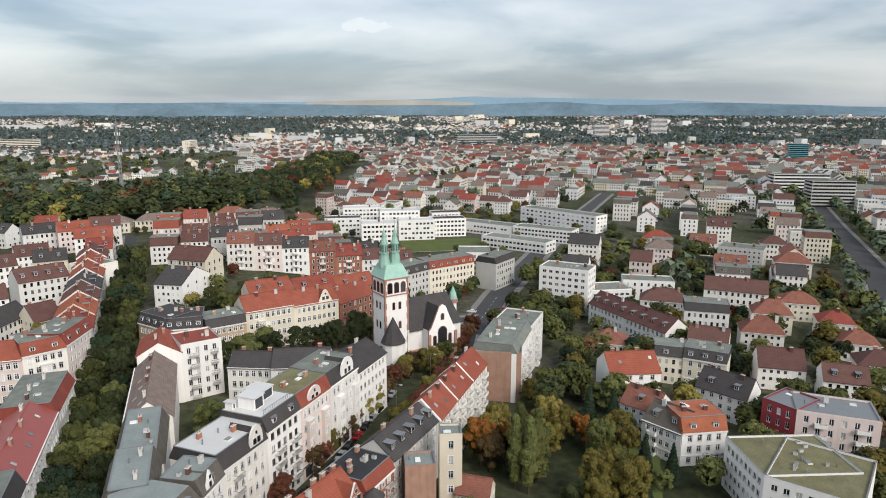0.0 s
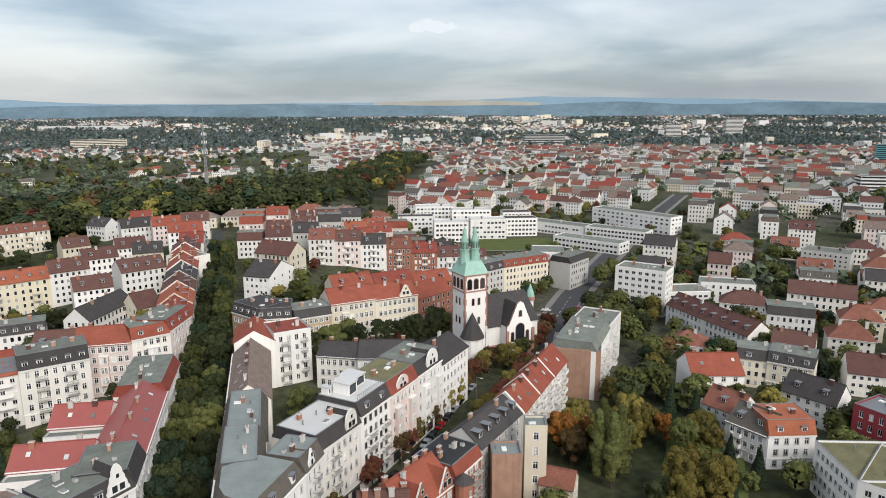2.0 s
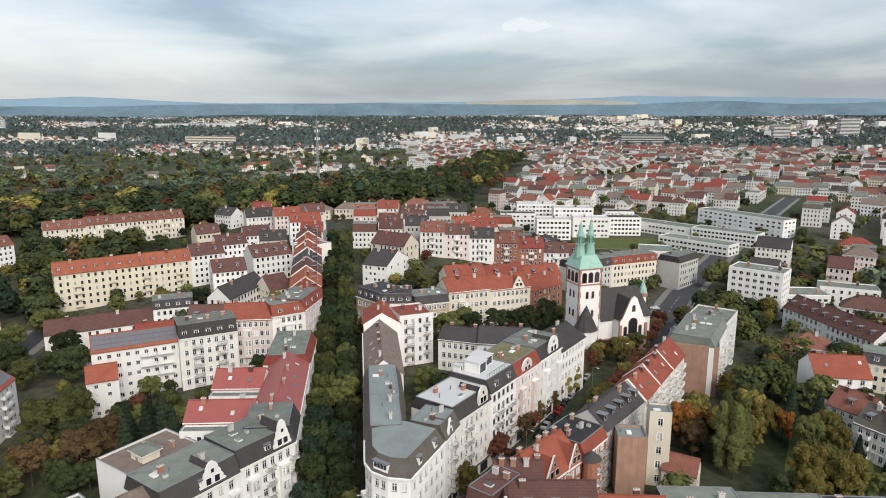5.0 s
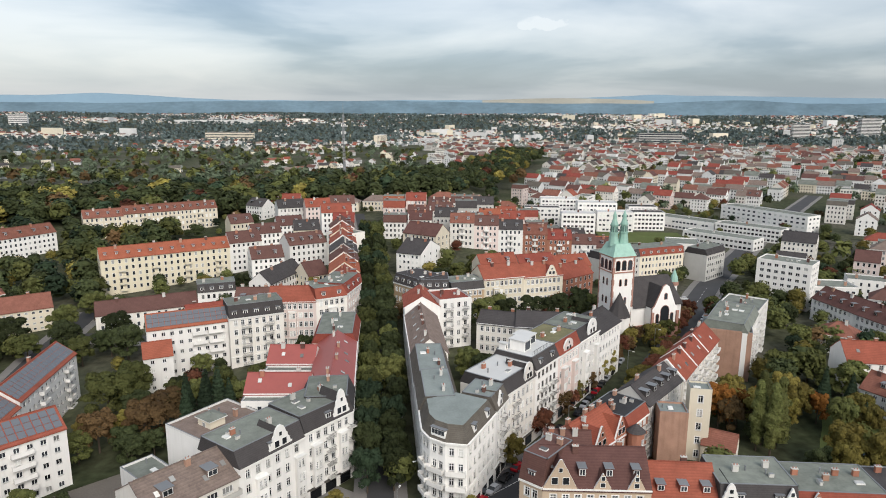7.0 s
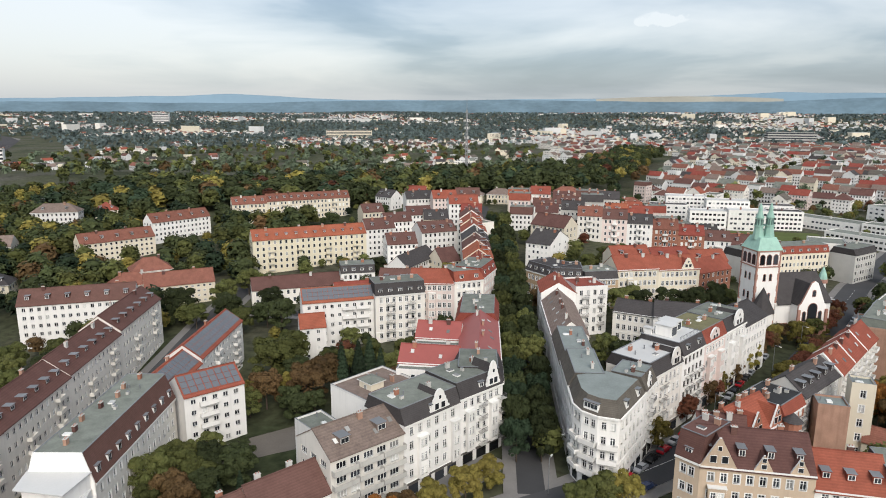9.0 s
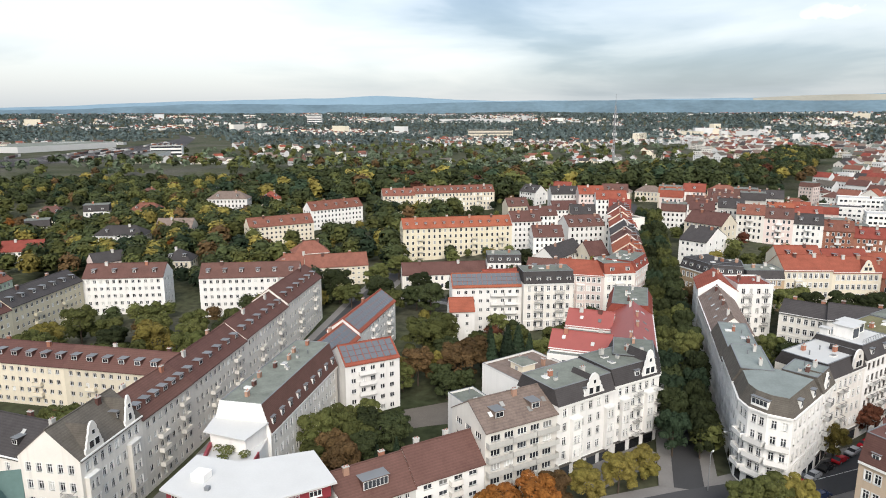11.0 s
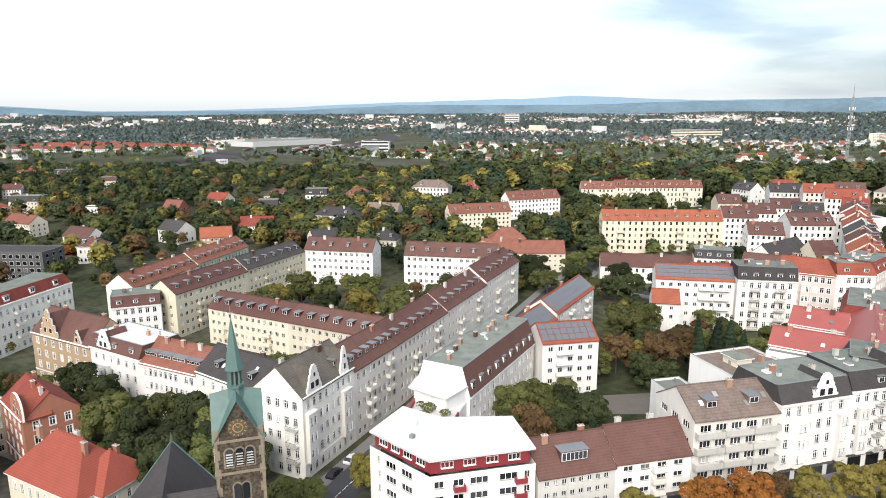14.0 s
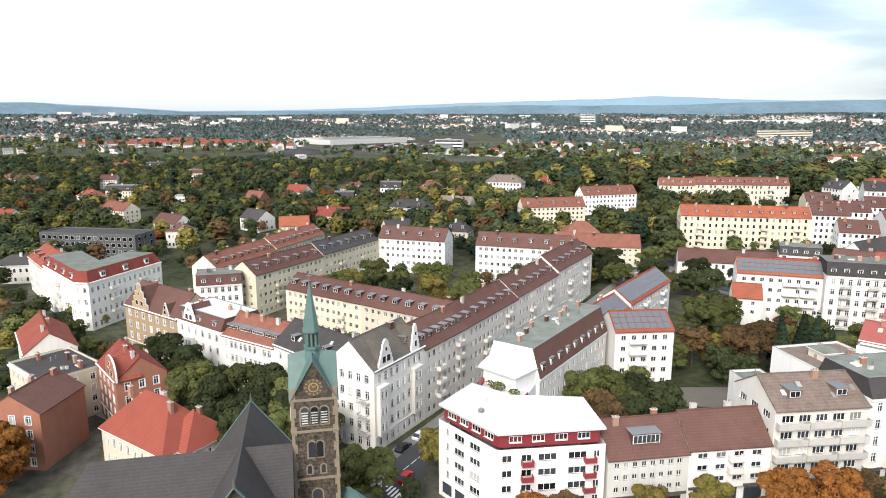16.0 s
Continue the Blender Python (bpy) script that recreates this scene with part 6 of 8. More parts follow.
# ---------------------------------------------------------------- white corner block with the red attic
def corner_block():
    g = ground_z(-108, 62)
    root = thing("corner_block", pose(0, 0, g), "white modern corner block with maroon attic band and white roof", "house")
    ring = [(-119.6, 56.4), (-104.6, 53.3), (-91.6, 66.6), (-100.5, 75.5), (-111.5, 68.0), (-120.6, 68.0)]
    b = Build()
    H = 14.6
    for i, (p, q) in enumerate(zip(ring, ring[1:] + ring[:1])):
        u = Vector((q[0] - p[0], q[1] - p[1], 0))
        L = u.length
        u.normalize()
        n = Vector((-u.y, u.x, 0))
        zs = [(3.9 + k * 2.75, 3.9 + k * 2.75 + 1.3) for k in range(4)]
        us = {0: [(2.0, 2.8), (4.2, 6.9), (8.3, 11.0)], 1: [(0.8, 2.5), (4.1, 5.9), (7.0, 10.2), (12.2, 15.4), (16.6, 17.7)], 5: [(3, 4.4), (7, 8.4)]}.get(i, [])
        found = wall_face(b, (*p, 0), u, n, L, -4, H, us, zs, M["white"])
        for k, f in enumerate(found):
            put_windows(root, (*p, 0), u, n, [f], "wide" if f[2] > 2.2 else "modern")
        if i == 1:
            for a in (5.0, 15.8):
                for z in (3.2, 5.95, 8.7, 11.45):
                    q2 = Vector((*p, 0)) + u * a - n * 0.01
                    part("balcony", balcony_mesh(2.0, "maroon"), root, at=Matrix.Translation((q2.x, q2.y, z + 0.3)) @ Matrix((u, n, Vector((0, 0, 1)))).transposed().to_4x4())
    part("wall", b, root)
    c = sum(p[0] for p in ring) / 6, sum(p[1] for p in ring) / 6
    at = Build()
    small = [(c[0] + (x - c[0]) * 0.93, c[1] + (y - c[1]) * 0.93) for x, y in ring]
    at.prism(small, H, H + 2.5, M["maroon"])
    part("attic", at, root, "maroon attic storey")
    r = Build()
    r.prism([(c[0] + (x - c[0]) * 1.0, c[1] + (y - c[1]) * 1.0) for x, y in ring], H + 2.504, H + 2.85, M["r_white"])
    r.box(-116, -113.4, 60, 62.4, H + 2.854, H + 4.2, M["white"])
    r.box(-112, -111.2, 58, 58.8, H + 2.854, H + 3.5, M["zinc"])
    part("roof", r, root, "white roof membrane")
    for i in (0, 1):
        p, q = small[i], small[i + 1]
        u = Vector((q[0] - p[0], q[1] - p[1], 0))
        L = u.length
        u.normalize()
        n = Vector((-u.y, u.x, 0))
        for a0, a1 in spans(L, 4 if i == 0 else 4, 2.2, 0.8):
            put_windows(root, (*p, 0), u, n, [((a0 + a1) / 2, H + 0.85, a1 - a0, 1.15)], "wide", -0.06)
    sf = Build()
    for i in (0, 1):
        p, q = ring[i], ring[i + 1]
        u = Vector((q[0] - p[0], q[1] - p[1], 0))
        L = u.length
        u.normalize()
        n = Vector((-u.y, u.x, 0))
        for a0, a1 in spans(L, 4, 3.2, 0.6):
            pts = [Vector((*p, 0)) + u * a - n * 0.04 for a in (a0, a1)]
            sf.face([(pts[0].x, pts[0].y, 0.4), (pts[1].x, pts[1].y, 0.4), (pts[1].x, pts[1].y, 2.6), (pts[0].x, pts[0].y, 2.6)], M["glass"])
        pts = [Vector((*p, 0)) + u * a - n * 0.12 for a in (0, L)]
        if i == 1:
            sf.face([(pts[0].x, pts[0].y, 2.75), (pts[1].x, pts[1].y, 2.75), (pts[1].x, pts[1].y, 3.5), (pts[0].x, pts[0].y, 3.5)], M["darkframe"])
    part("shop_front", sf, root)
    # rear wing with roof terrace
    w = Build()
    wing = [(-120.8, 68.1), (-111.6, 68.1), (-116.2, 85.2), (-128.4, 85.6)]
    w.prism(wing, -4, 12.8, M["white"], M["r_white"])
    w.prism([(-125.6, 79), (-116.8, 78), (-116.3, 85.1), (-128.3, 85.5)], 12.804, 16.0, M["white"], M["r_white"])
    w.prism([(-126.6, 78.2), (-116.4, 77.2), (-115.9, 85.4), (-128.8, 85.8)], 16.004, 16.25, M["r_white"])
    w.prism([(-121.3, 68.1), (-120.8, 68.1), (-125.2, 78.8), (-125.8, 78.8)], 12.3, 13.8, M["maroon"])
    w.prism([(-111.5, 68.2), (-111.2, 68.2), (-113.8, 78), (-114.1, 78)], 12.3, 13.8, M["maroon"])
    w.box(-119.4, -116.6, 70.4, 72.2, 12.804, 14.6, M["white"], M["zinc"])
    part("rear_wing", w, root, "white rear wing with roof terrace")
    tv, tf = leaf_cloud(500, [(-119.8, 74.2, 13.4, 1.3, 0.7), (-120.5, 77.0, 13.6, 1.6, 0.9), (-116.5, 77, 13.4, 1.2, 0.7), (-123, 77.6, 13.4, 0.9, 0.7), (-117.5, 69.5, 13.2, 0.9, 0.6)], 0.25, 5)
    part("terrace_plants", raw_mesh("terrace_plants", tv, tf, M["leaf_g"]), root, "green potted terrace plants")
    # sign of the shop: the readable word in green letters
    p, q = Vector((*ring[1], 0)), Vector((*ring[2], 0))
    u = (q - p).normalized()
    n = Vector((-u.y, u.x, 0))
    fc = bpy.data.curves.new("shop_sign", "FONT")
    fc.body, fc.size, fc.extrude = "MARKT", 1.05, 0.03
    green = surface("green_sign_letters", (0.03, 0.50, 0.10), 0.5, 0.02)
    fc.materials.append(green)
    sg = new("shop_sign", fc)
    sg.parent = root
    pos = p + u * 5.5 - n * 0.18
    sg.matrix_local = Matrix.Translation((pos.x, pos.y, 2.78)) @ Matrix((u, n, Vector((0, 0, 1)))).transposed().to_4x4() @ pose(0, 0, 0, 90)
    sg["label"] = "green lettered shop sign"


corner_block()


# ---------------------------------------------------------------- churches
def arch_window(b, w, h, y, z, x=0.0, glass=None, rim=None):
    """A round-arched window on the plane y facing -y."""
    for k, (e, dy, m) in enumerate(((0.22, -0.05, rim or M["redstone"]), (0.0, -0.09, glass or M["glass"]))):
        r = w / 2 + e
        pts = [(x - r, y + dy, z - e), (x + r, y + dy, z - e)] + [(x + r * math.cos(a), y + dy, z + h - w / 2 + r * math.sin(a)) for a in np.linspace(0, math.pi, 9)]
        b.face(pts, m)


def twin_church():
    x, y = 57.3, 218.5
    yaw = 52.0
    g = ground_z(x, y)
    root = thing("church", pose(x, y, g, 0, 0, yaw - 38), "white plaster church with red sandstone and twin green spires", "church")
    t = Build()
    s = 4.6
    H = 30.6
    t.box(-s, s, -s, s, -3, H, M["white"])
    for sx in (-1, 1):
        for sy in (-1, 1):
            for k in range(14):
                w = 0.75 if k % 2 else 0.5
                t.box(sx * s - w if sx > 0 else sx * s - 0.06, sx * s + 0.06 if sx > 0 else sx * s + w, sy * s - w if sy > 0 else sy * s - 0.06, sy * s + 0.06 if sy > 0 else sy * s + w, k * 2.2, k * 2.2 + 2.19, M["redstone"])
    t.box(-s - 0.25, s + 0.25, -s - 0.25, s + 0.25, H - 6.2, H - 5.8, M["redstone"])
    t.box(-s - 0.3, s + 0.3, -s - 0.3, s + 0.3, H - 0.5, H, M["redstone"])
    part("tower", t, root)
    for px, w, h, z in ((-2.6, 1.7, 3.6, H - 5.2), (0, 1.7, 3.6, H - 5.2), (2.6, 1.7, 3.6, H - 5.2), (-1.2, 0.8, 2.4, 19.5), (1.2, 0.8, 2.4, 19.5), (-1.2, 0.8, 2.4, 12.5), (1.2, 0.8, 2.4, 12.5)):
        o = Build()
        arch_window(o, w, h, -s, z, px)
        om = o.mesh("arched_window")
        for k in range(4):
            part("arched_window", om, root, at=pose(0, 0, 0, 0, 0, 90 * k))
    r = Build()
    r.prism([(-s - .4, -s - .4), (s + .4, -s - .4), (s + .4, s + .4), (-s - .4, s + .4)], H, H + 4.4, M["copper"], None, 0.62)
    part("tower_roof", r, root, "green copper tower roof")
    for px in (-2.1, 2.1):
        q = Build()
        q.round(px, 0, H + 3.4, H + 8.0, 2.1, 1.45, M["copper"], 8)
        q.round(px, 0, H + 8.0, H + 8.5, 1.75, 1.75, M["copper"], 8)
        q.round(px, 0, H + 8.5, H + 11.0, 1.15, 1.15, M["copper"], 8)
        for a in range(8):
            w = 2 * math.pi * a / 8
            q.box(px + 1.18 * math.cos(w) - 0.16, px + 1.18 * math.cos(w) + 0.16, 1.18 * math.sin(w) - 0.16, 1.18 * math.sin(w) + 0.16, H + 8.6, H + 10.6, M["copper_d"])
        q.round(px, 0, H + 11.0, H + 11.4, 1.55, 1.55, M["copper"], 8)
        q.round(px, 0, H + 11.4, H + 13.4, 1.4, 0.75, M["copper"], 8)
        q.round(px, 0, H + 13.4, H + 14.4, 0.75, 0.7, M["copper"], 8)
        q.round(px, 0, H + 14.4, H + 16.4, 0.85, 0.12, M["copper"], 8)
        q.round(px, 0, H + 16.4, H + 18.6, 0.07, 0.05, M["steel"], 5)
        part("spire", q, root, "green copper lantern spire")
    n = Build()
    n.box(s - 0.5, s + 22, -5.0, 10, -3, 11.0, M["white"])
    part("nave_wall", n, root)
    nr = Build()
    L0, L1 = s + 0.01, s + 22.3
    for pts in ([(L0, -5.6, 10.6), (L1, -5.6, 10.6), (L1 - 1.5, 2.5, 20.5), (L0, 2.5, 20.5)], [(L1, 10.6, 10.6), (L0, 10.6, 10.6), (L0, 2.5, 20.502), (L1 - 1.5, 2.5, 20.502)]):
        slab(nr, pts, 0.25, M["r_dark"])
    nr.face([(L1, -5.6, 10.4), (L1, 10.6, 10.4), (L1 - 1.5, 2.5, 20.4)], M["r_dark"])
    part("nave_roof", nr, root, "dark slate nave roof")
    # transept gable towards the street
    tr = Build()
    x0, x1, yy = s + 5.5, s + 16.5, -9.6
    xm = (x0 + x1) / 2
    prof = [(x0, -3), (x1, -3), (x1, 11.0), (x1 - 0.9, 11.8), (xm + 2.0, 17.6), (xm + 1.3, 19.2), (xm, 20.0), (xm - 1.3, 19.2), (xm - 2.0, 17.6), (x0 + 0.9, 11.8), (x0, 11.0)]
    tr.face([(a, yy, z) for a, z in prof], M["white"])
    tr.face([(a, yy + 0.7, z) for a, z in reversed(prof)], M["white"])
    for i in range(len(prof)):
        j = (i + 1) % len(prof)
        tr.face([(prof[i][0], yy, prof[i][1]), (prof[i][0], yy + 0.7, prof[i][1]), (prof[j][0], yy + 0.7, prof[j][1]), (prof[j][0], yy, prof[j][1])], M["redstone"])
    tr.box(x0, x0 + 0.3, yy + 0.71, -5.1, -3, 10.8, M["white"])
    tr.box(x1 - 0.3, x1, yy + 0.71, -5.1, -3, 10.8, M["white"])
    part("transept", tr, root)
    bs = Build()
    bs.box(x0 - 0.6, x1 + 0.6, yy - 0.5, yy - 0.01, -3, 4.0, M["redstone"])
    for a in (x0 - 0.5, x1 - 0.5):
        bs.box(a, a + 1.0, yy - 0.6, yy - 0.01, 4.0, 9.6, M["redstone"])
    bs.box(L0, x0 - 0.6, -5.5, -5.01, -3, 3.4, M["redstone"])
    bs.box(x1 + 0.6, L1, -5.5, -5.01, -3, 3.4, M["redstone"])
    part("plinth", bs, root, "red sandstone plinth and buttresses")
    for w, h, z, px in ((3.6, 7.0, 4.8, xm), (1.2, 3.4, 5.4, xm - 3.2), (1.2, 3.4, 5.4, xm + 3.2), (1.2, 2.2, 14.4, xm)):
        aw = Build()
        arch_window(aw, w, h, yy - (0.0 if z > 4.6 else 0.5), z, px, M["glass"])
        part("arched_window", aw, root)
    tt = Build()
    for s1 in (-1, 1):
        slab(tt, [(xm + s1 * 5.4, yy + 0.72, 11.2), (xm + s1 * 5.4, 0.5, 11.2), (xm, 0.5, 18.6 + 0.003 * s1), (xm, yy + 0.72, 18.6 + 0.003 * s1)][::s1], 0.2, M["r_dark"])
    part("transept_roof", tt, root, "dark slate transept roof")
    c = Build()
    c.round(-3.6, -8.2, -3, 9.4, 3.9, 3.9, M["white"], 10)
    c.round(-3.6, -8.2, 9.4, 18.2, 4.4, 0.08, M["r_dark"], 10)
    part("stair_turret", c, root, "round chapel with slate cone")
    a = Build()
    a.round(s + 23.0, 1.5, -3, 16.2, 1.5, 1.4, M["white"], 8)
    a.round(s + 23.0, 1.5, 16.2, 17.6, 1.9, 1.9, M["redstone"], 8)
    a.round(s + 23.0, 1.5, 17.6, 19.4, 1.7, 1.3, M["copper"], 8)
    a.round(s + 23.0, 1.5, 19.4, 22.4, 1.3, 0.1, M["copper"], 8)
    part("small_turret", a, root, "small turret with green copper dome")


twin_church()


def stone_church():
    x, y = -122.0, 29.6
    g = ground_z(x, y)
    root = thing("church", pose(x, y, g, 0, 0, 50), "dark rubble stone church with a green copper spire and clock", "church")
    s = 3.3
    H = 29.4
    t = Build()
    t.box(-s, s, -s, s, -3, H, M["rubble"])
    for sx in (-1, 1):
        for sy in (-1, 1):
            for k in range(22):
                w = 0.68 if k % 2 else 0.40
                x0 = sx * s
                y0 = sy * s
                t.box(min(x0 + sx * 0.05, x0 - sx * w), max(x0 + sx * 0.05, x0 - sx * w), min(y0 + sy * 0.05, y0 - sy * w), max(y0 + sy * 0.05, y0 - sy * w), k * 1.4, k * 1.4 + 1.38, M["sandstone"])
    for z in (16.6, 24.2, 29.1):
        t.box(-s - 0.18, s + 0.18, -s - 0.18, s + 0.18, z, z + 0.35, M["sandstone"])
    part("tower", t, root, "dark rubble stone tower")
    for px, w, h, z in ((-1.4, 1.1, 2.7, 25.4), (0, 1.1, 2.7, 25.4), (1.4, 1.1, 2.7, 25.4), (-0.6, 0.95, 2.5, 20.2), (0.6, 0.95, 2.5, 20.2), (-1.0, 0.6, 1.3, 17.6), (1.0, 0.6, 1.3, 17.6), (0, 1.4, 2.6, 12.4)):
        o = Build()
        arch_window(o, w, h, -s, z, px, M["glass"], M["sandstone"])
        if z > 25:
            for k in range(5):
                o.box(px - 0.45, px + 0.45, -s - 0.2, -s - 0.1, 25.6 + k * 0.4, 25.75 + k * 0.4, M["grey"])
        om = o.mesh("arched_window")
        for k in range(4):
            part("arched_window", om, root, at=pose(0, 0, 0, 0, 0, 90 * k))
    # four gables with clocks and the crossed copper roof
    gb = Build()
    gh = 5.6
    gb.face([(-s, -s, H + 0.02), (s, -s, H + 0.02), (0, -s, H + gh)], M["rubble"])
    ring = [(1.35 * math.cos(a), 1.35 * math.sin(a)) for a in np.linspace(0, 2 * math.pi, 25)[:-1]]
    gb.face([(u, -s - 0.06, H + 1.75 + w) for u, w in ring], M["darkframe"])
    gold = M["gilt"]
    gb.face([(u * 0.55, -s - 0.09, H + 1.75 + w * 0.55) for u, w in ring], gold)
    gb.face([(u * 0.42, -s - 0.11, H + 1.75 + w * 0.42) for u, w in ring], M["darkframe"])
    for k in range(12):
        a = k * math.pi / 6
        c, d = math.cos(a), math.sin(a)
        gb.face([(c * 0.98 - d * 0.07, -s - 0.09, H + 1.75 + d * 0.98 + c * 0.07), (c * 0.98 + d * 0.07, -s - 0.09, H + 1.75 + d * 0.98 - c * 0.07), (c * 1.25 + d * 0.09, -s - 0.09, H + 1.75 + d * 1.25 - c * 0.09), (c * 1.25 - d * 0.09, -s - 0.09, H + 1.75 + d * 1.25 + c * 0.09)], gold)
    for a, ln in ((0.7, 0.75), (2.2, 1.05)):
        c, d = math.cos(a), math.sin(a)
        gb.face([(-d * 0.08, -s - 0.13, H + 1.75 + c * 0.08), (d * 0.08, -s - 0.13, H + 1.75 - c * 0.08), (c * ln, -s - 0.13, H + 1.75 + d * ln)], gold)
    gm = gb.mesh("clock_gable")
    for k in range(4):
        part("clock_gable", gm, root, "stone gable with a gilt clock dial", at=pose(0, 0, 0, 0, 0, 90 * k))
    r = Build()
    e = s + 0.25
    for k in range(4):
        c, d = math.cos(k * math.pi / 2), math.sin(k * math.pi / 2)

        def turn(px, py, pz):
            return (px * c - py * d, px * d + py * c, pz)

        for sx in (-1, 1):
            slab(r, [turn(sx * e, -e, H - 0.35), turn(0, -e, H + gh + 0.25), turn(0, 0, H + gh + 0.9), turn(sx * e * 0.98, -e * 0.98 + 0.02, H - 0.3)][::sx], 0.16, M["copper_d"])
    part("tower_roof", r, root, "dark green copper saddle roof")
    q = Build()
    q.round(0, 0, H + 4.0, H + 6.6, 1.55, 0.95, M["copper_d"], 8)
    q.round(0, 0, H + 6.6, H + 7.0, 1.25, 1.25, M["copper_d"], 8)
    for k in range(8):
        a = k * math.pi / 4
        q.box(0.85 * math.cos(a) - 0.13, 0.85 * math.cos(a) + 0.13, 0.85 * math.sin(a) - 0.13, 0.85 * math.sin(a) + 0.13, H + 7.0, H + 9.2, M["copper_d"])
    q.round(0, 0, H + 7.0, H + 9.2, 0.45, 0.45, M["darkframe"], 8)
    q.round(0, 0, H + 9.2, H + 9.6, 1.35, 1.3, M["copper_d"], 8)
    q.round(0, 0, H + 9.6, H + 16.6, 1.25, 0.08, M["copper_d"], 8)
    q.round(0, 0, H + 16.6, H + 18.4, 0.06, 0.05, M["steel"], 5)
    q.box(-0.4, 0.4, -0.04, 0.04, H + 17.5, H + 17.6, M["steel"])
    part("spire", q, root, "slender green copper spire")
    # nave and transept with dark slate
    n = Build()
    n.box(-36, -s - 0.01, -10.0, 4.0, -3, 14.5, M["rubble"])
    part("nave_wall", n, root, "rubble stone nave wall")
    n = Build()
    n.box(-16.5, -4.6, -14, 11.5, -3, 14.51, M["rubble"])
    part("transept_wall", n, root, "rubble stone transept wall")
    nr = Build()
    yc, rz = -3.0, 22.6
    slab(nr, [(-36.6, -10.8, 14.0), (-s, -10.8, 14.0), (-s, yc, rz), (-31, yc, rz)], 0.25, M["r_dark"])
    slab(nr, [(-s, 4.8, 14.0), (-36.6, 4.8, 14.0), (-31, yc, rz + 0.002), (-s, yc, rz + 0.002)], 0.25, M["r_dark"])
    nr.face([(-36.6, 4.8, 14.0), (-36.6, -10.8, 14.0), (-31, yc, rz)], M["r_dark"])
    part("nave_roof", nr, root, "dark slate nave roof")
    tr = Build()
    xc = -10.4
    slab(tr, [(xc - 7.0, -14.6, 14.0), (xc - 7.0, 12.2, 14.0), (xc, 12.2, 23.0), (xc, -14.6, 23.0)][::-1], 0.25, M["r_dark"])
    slab(tr, [(xc + 7.0, 12.2, 14.0), (xc + 7.0, -14.6, 14.0), (xc, -14.6, 23.003), (xc, 12.2, 23.003)][::-1], 0.25, M["r_dark"])
    tr.face([(xc - 6.0, 11.55, 14.5), (xc, 11.55, 22.6), (xc + 6.0, 11.55, 14.5)][::-1], M["rubble"])
    tr.face([(xc - 6.0, -14.05, 14.5), (xc, -14.05, 22.6), (xc + 6.0, -14.05, 14.5)], M["rubble"])
    for yy in (-14.6, 12.2):
        tr.round(xc, yy, 23.0, 24.6, 0.25, 0.05, M["darkframe"], 6)
        for sx in (-1, 1):
            slab(tr, [(xc + sx * 7.05, yy - 0.25, 14.15), (xc + sx * 7.05, yy + 0.25, 14.15), (xc, yy + 0.25, 23.2), (xc, yy - 0.25, 23.2)][::sx], 0.12, M["copper_d"])
    part("transept_roof", tr, root, "dark slate transept roof with copper edges")
    ap = Build()
    ap.round(s + 1.4, 0.0, -3, 9.6, 3.0, 3.0, M["rubble"], 10)
    ap.round(s + 1.4, 0.0, 9.6, 12.6, 3.4, 0.4, M["copper_d"], 10)
    part("apse", ap, root, "low apse with copper roof")


M["sandstone"] = surface("dressed_sandstone", (0.22, 0.182, 0.136), 0.9, 0.25, 1.2, 4, 0.2, 0.2)
M["r_parish"] = surface("new_orange_roof_tiles", (0.30, 0.082, 0.058), 0.8, 0.16, 0.3, 2.5, 0.10, 0.5, 0.1, rows=2.8)
M["gilt"] = surface("gilt_dial", (0.62, 0.36, 0.08), 0.4, 0.1, 1.0, 6, 0.1, 0.0, metal=0.5)
stone_church()
house(-182.0, 23.5, -160.5, 25.0, 13, 8.2, "hip", "cream", "r_parish", 2, 7.2, cols=8, win=(0.9, 1.9), bands=False, see="fr", chimneys=3, name="parish_house", label="cream parish house with large orange hipped roof")
house(-167.0, 27.5, -158.5, 28.5, 11, 8.0, "hip", "cream", "r_parish", 2, 5.4, cols=3, win=(0.9, 1.9), bands=False, see="fr", chimneys=1, name="parish_house", label="cream cross wing of the parish house with orange hipped roof")
house(-206.0, 20.0, -198.0, 8.0, 12, 12.5, "gable", "brick", "r_brown", 4, 3.6, cols=4, see="fr", chimneys=3, label="dark red brick house with brown roof")
house(-206.0, 34.0, -190.5, 31.0, 11, 13.0, "gable", "brick", "r_red", 4, 4.6, cols=4, see="fr", chimneys=3, label="red brick house with shaped gable wall", gables=((0.8, 8, 5.5, "round"),))
house(-226.0, 22.0, -206.5, 22.0, 14, 11.5, "flat", "yellow", "r_dark", 4, top="r_dark", cols=6, see="fr", chimneys=4, label="yellow house with dark flat roof")
house(-250.0, 32.0, -228.0, 26.0, 12, 12.0, "gable", "offwhite", "r_red", 4, 4.6, cols=6, see="fr", chimneys=3, label="pale house with red tiled roof")


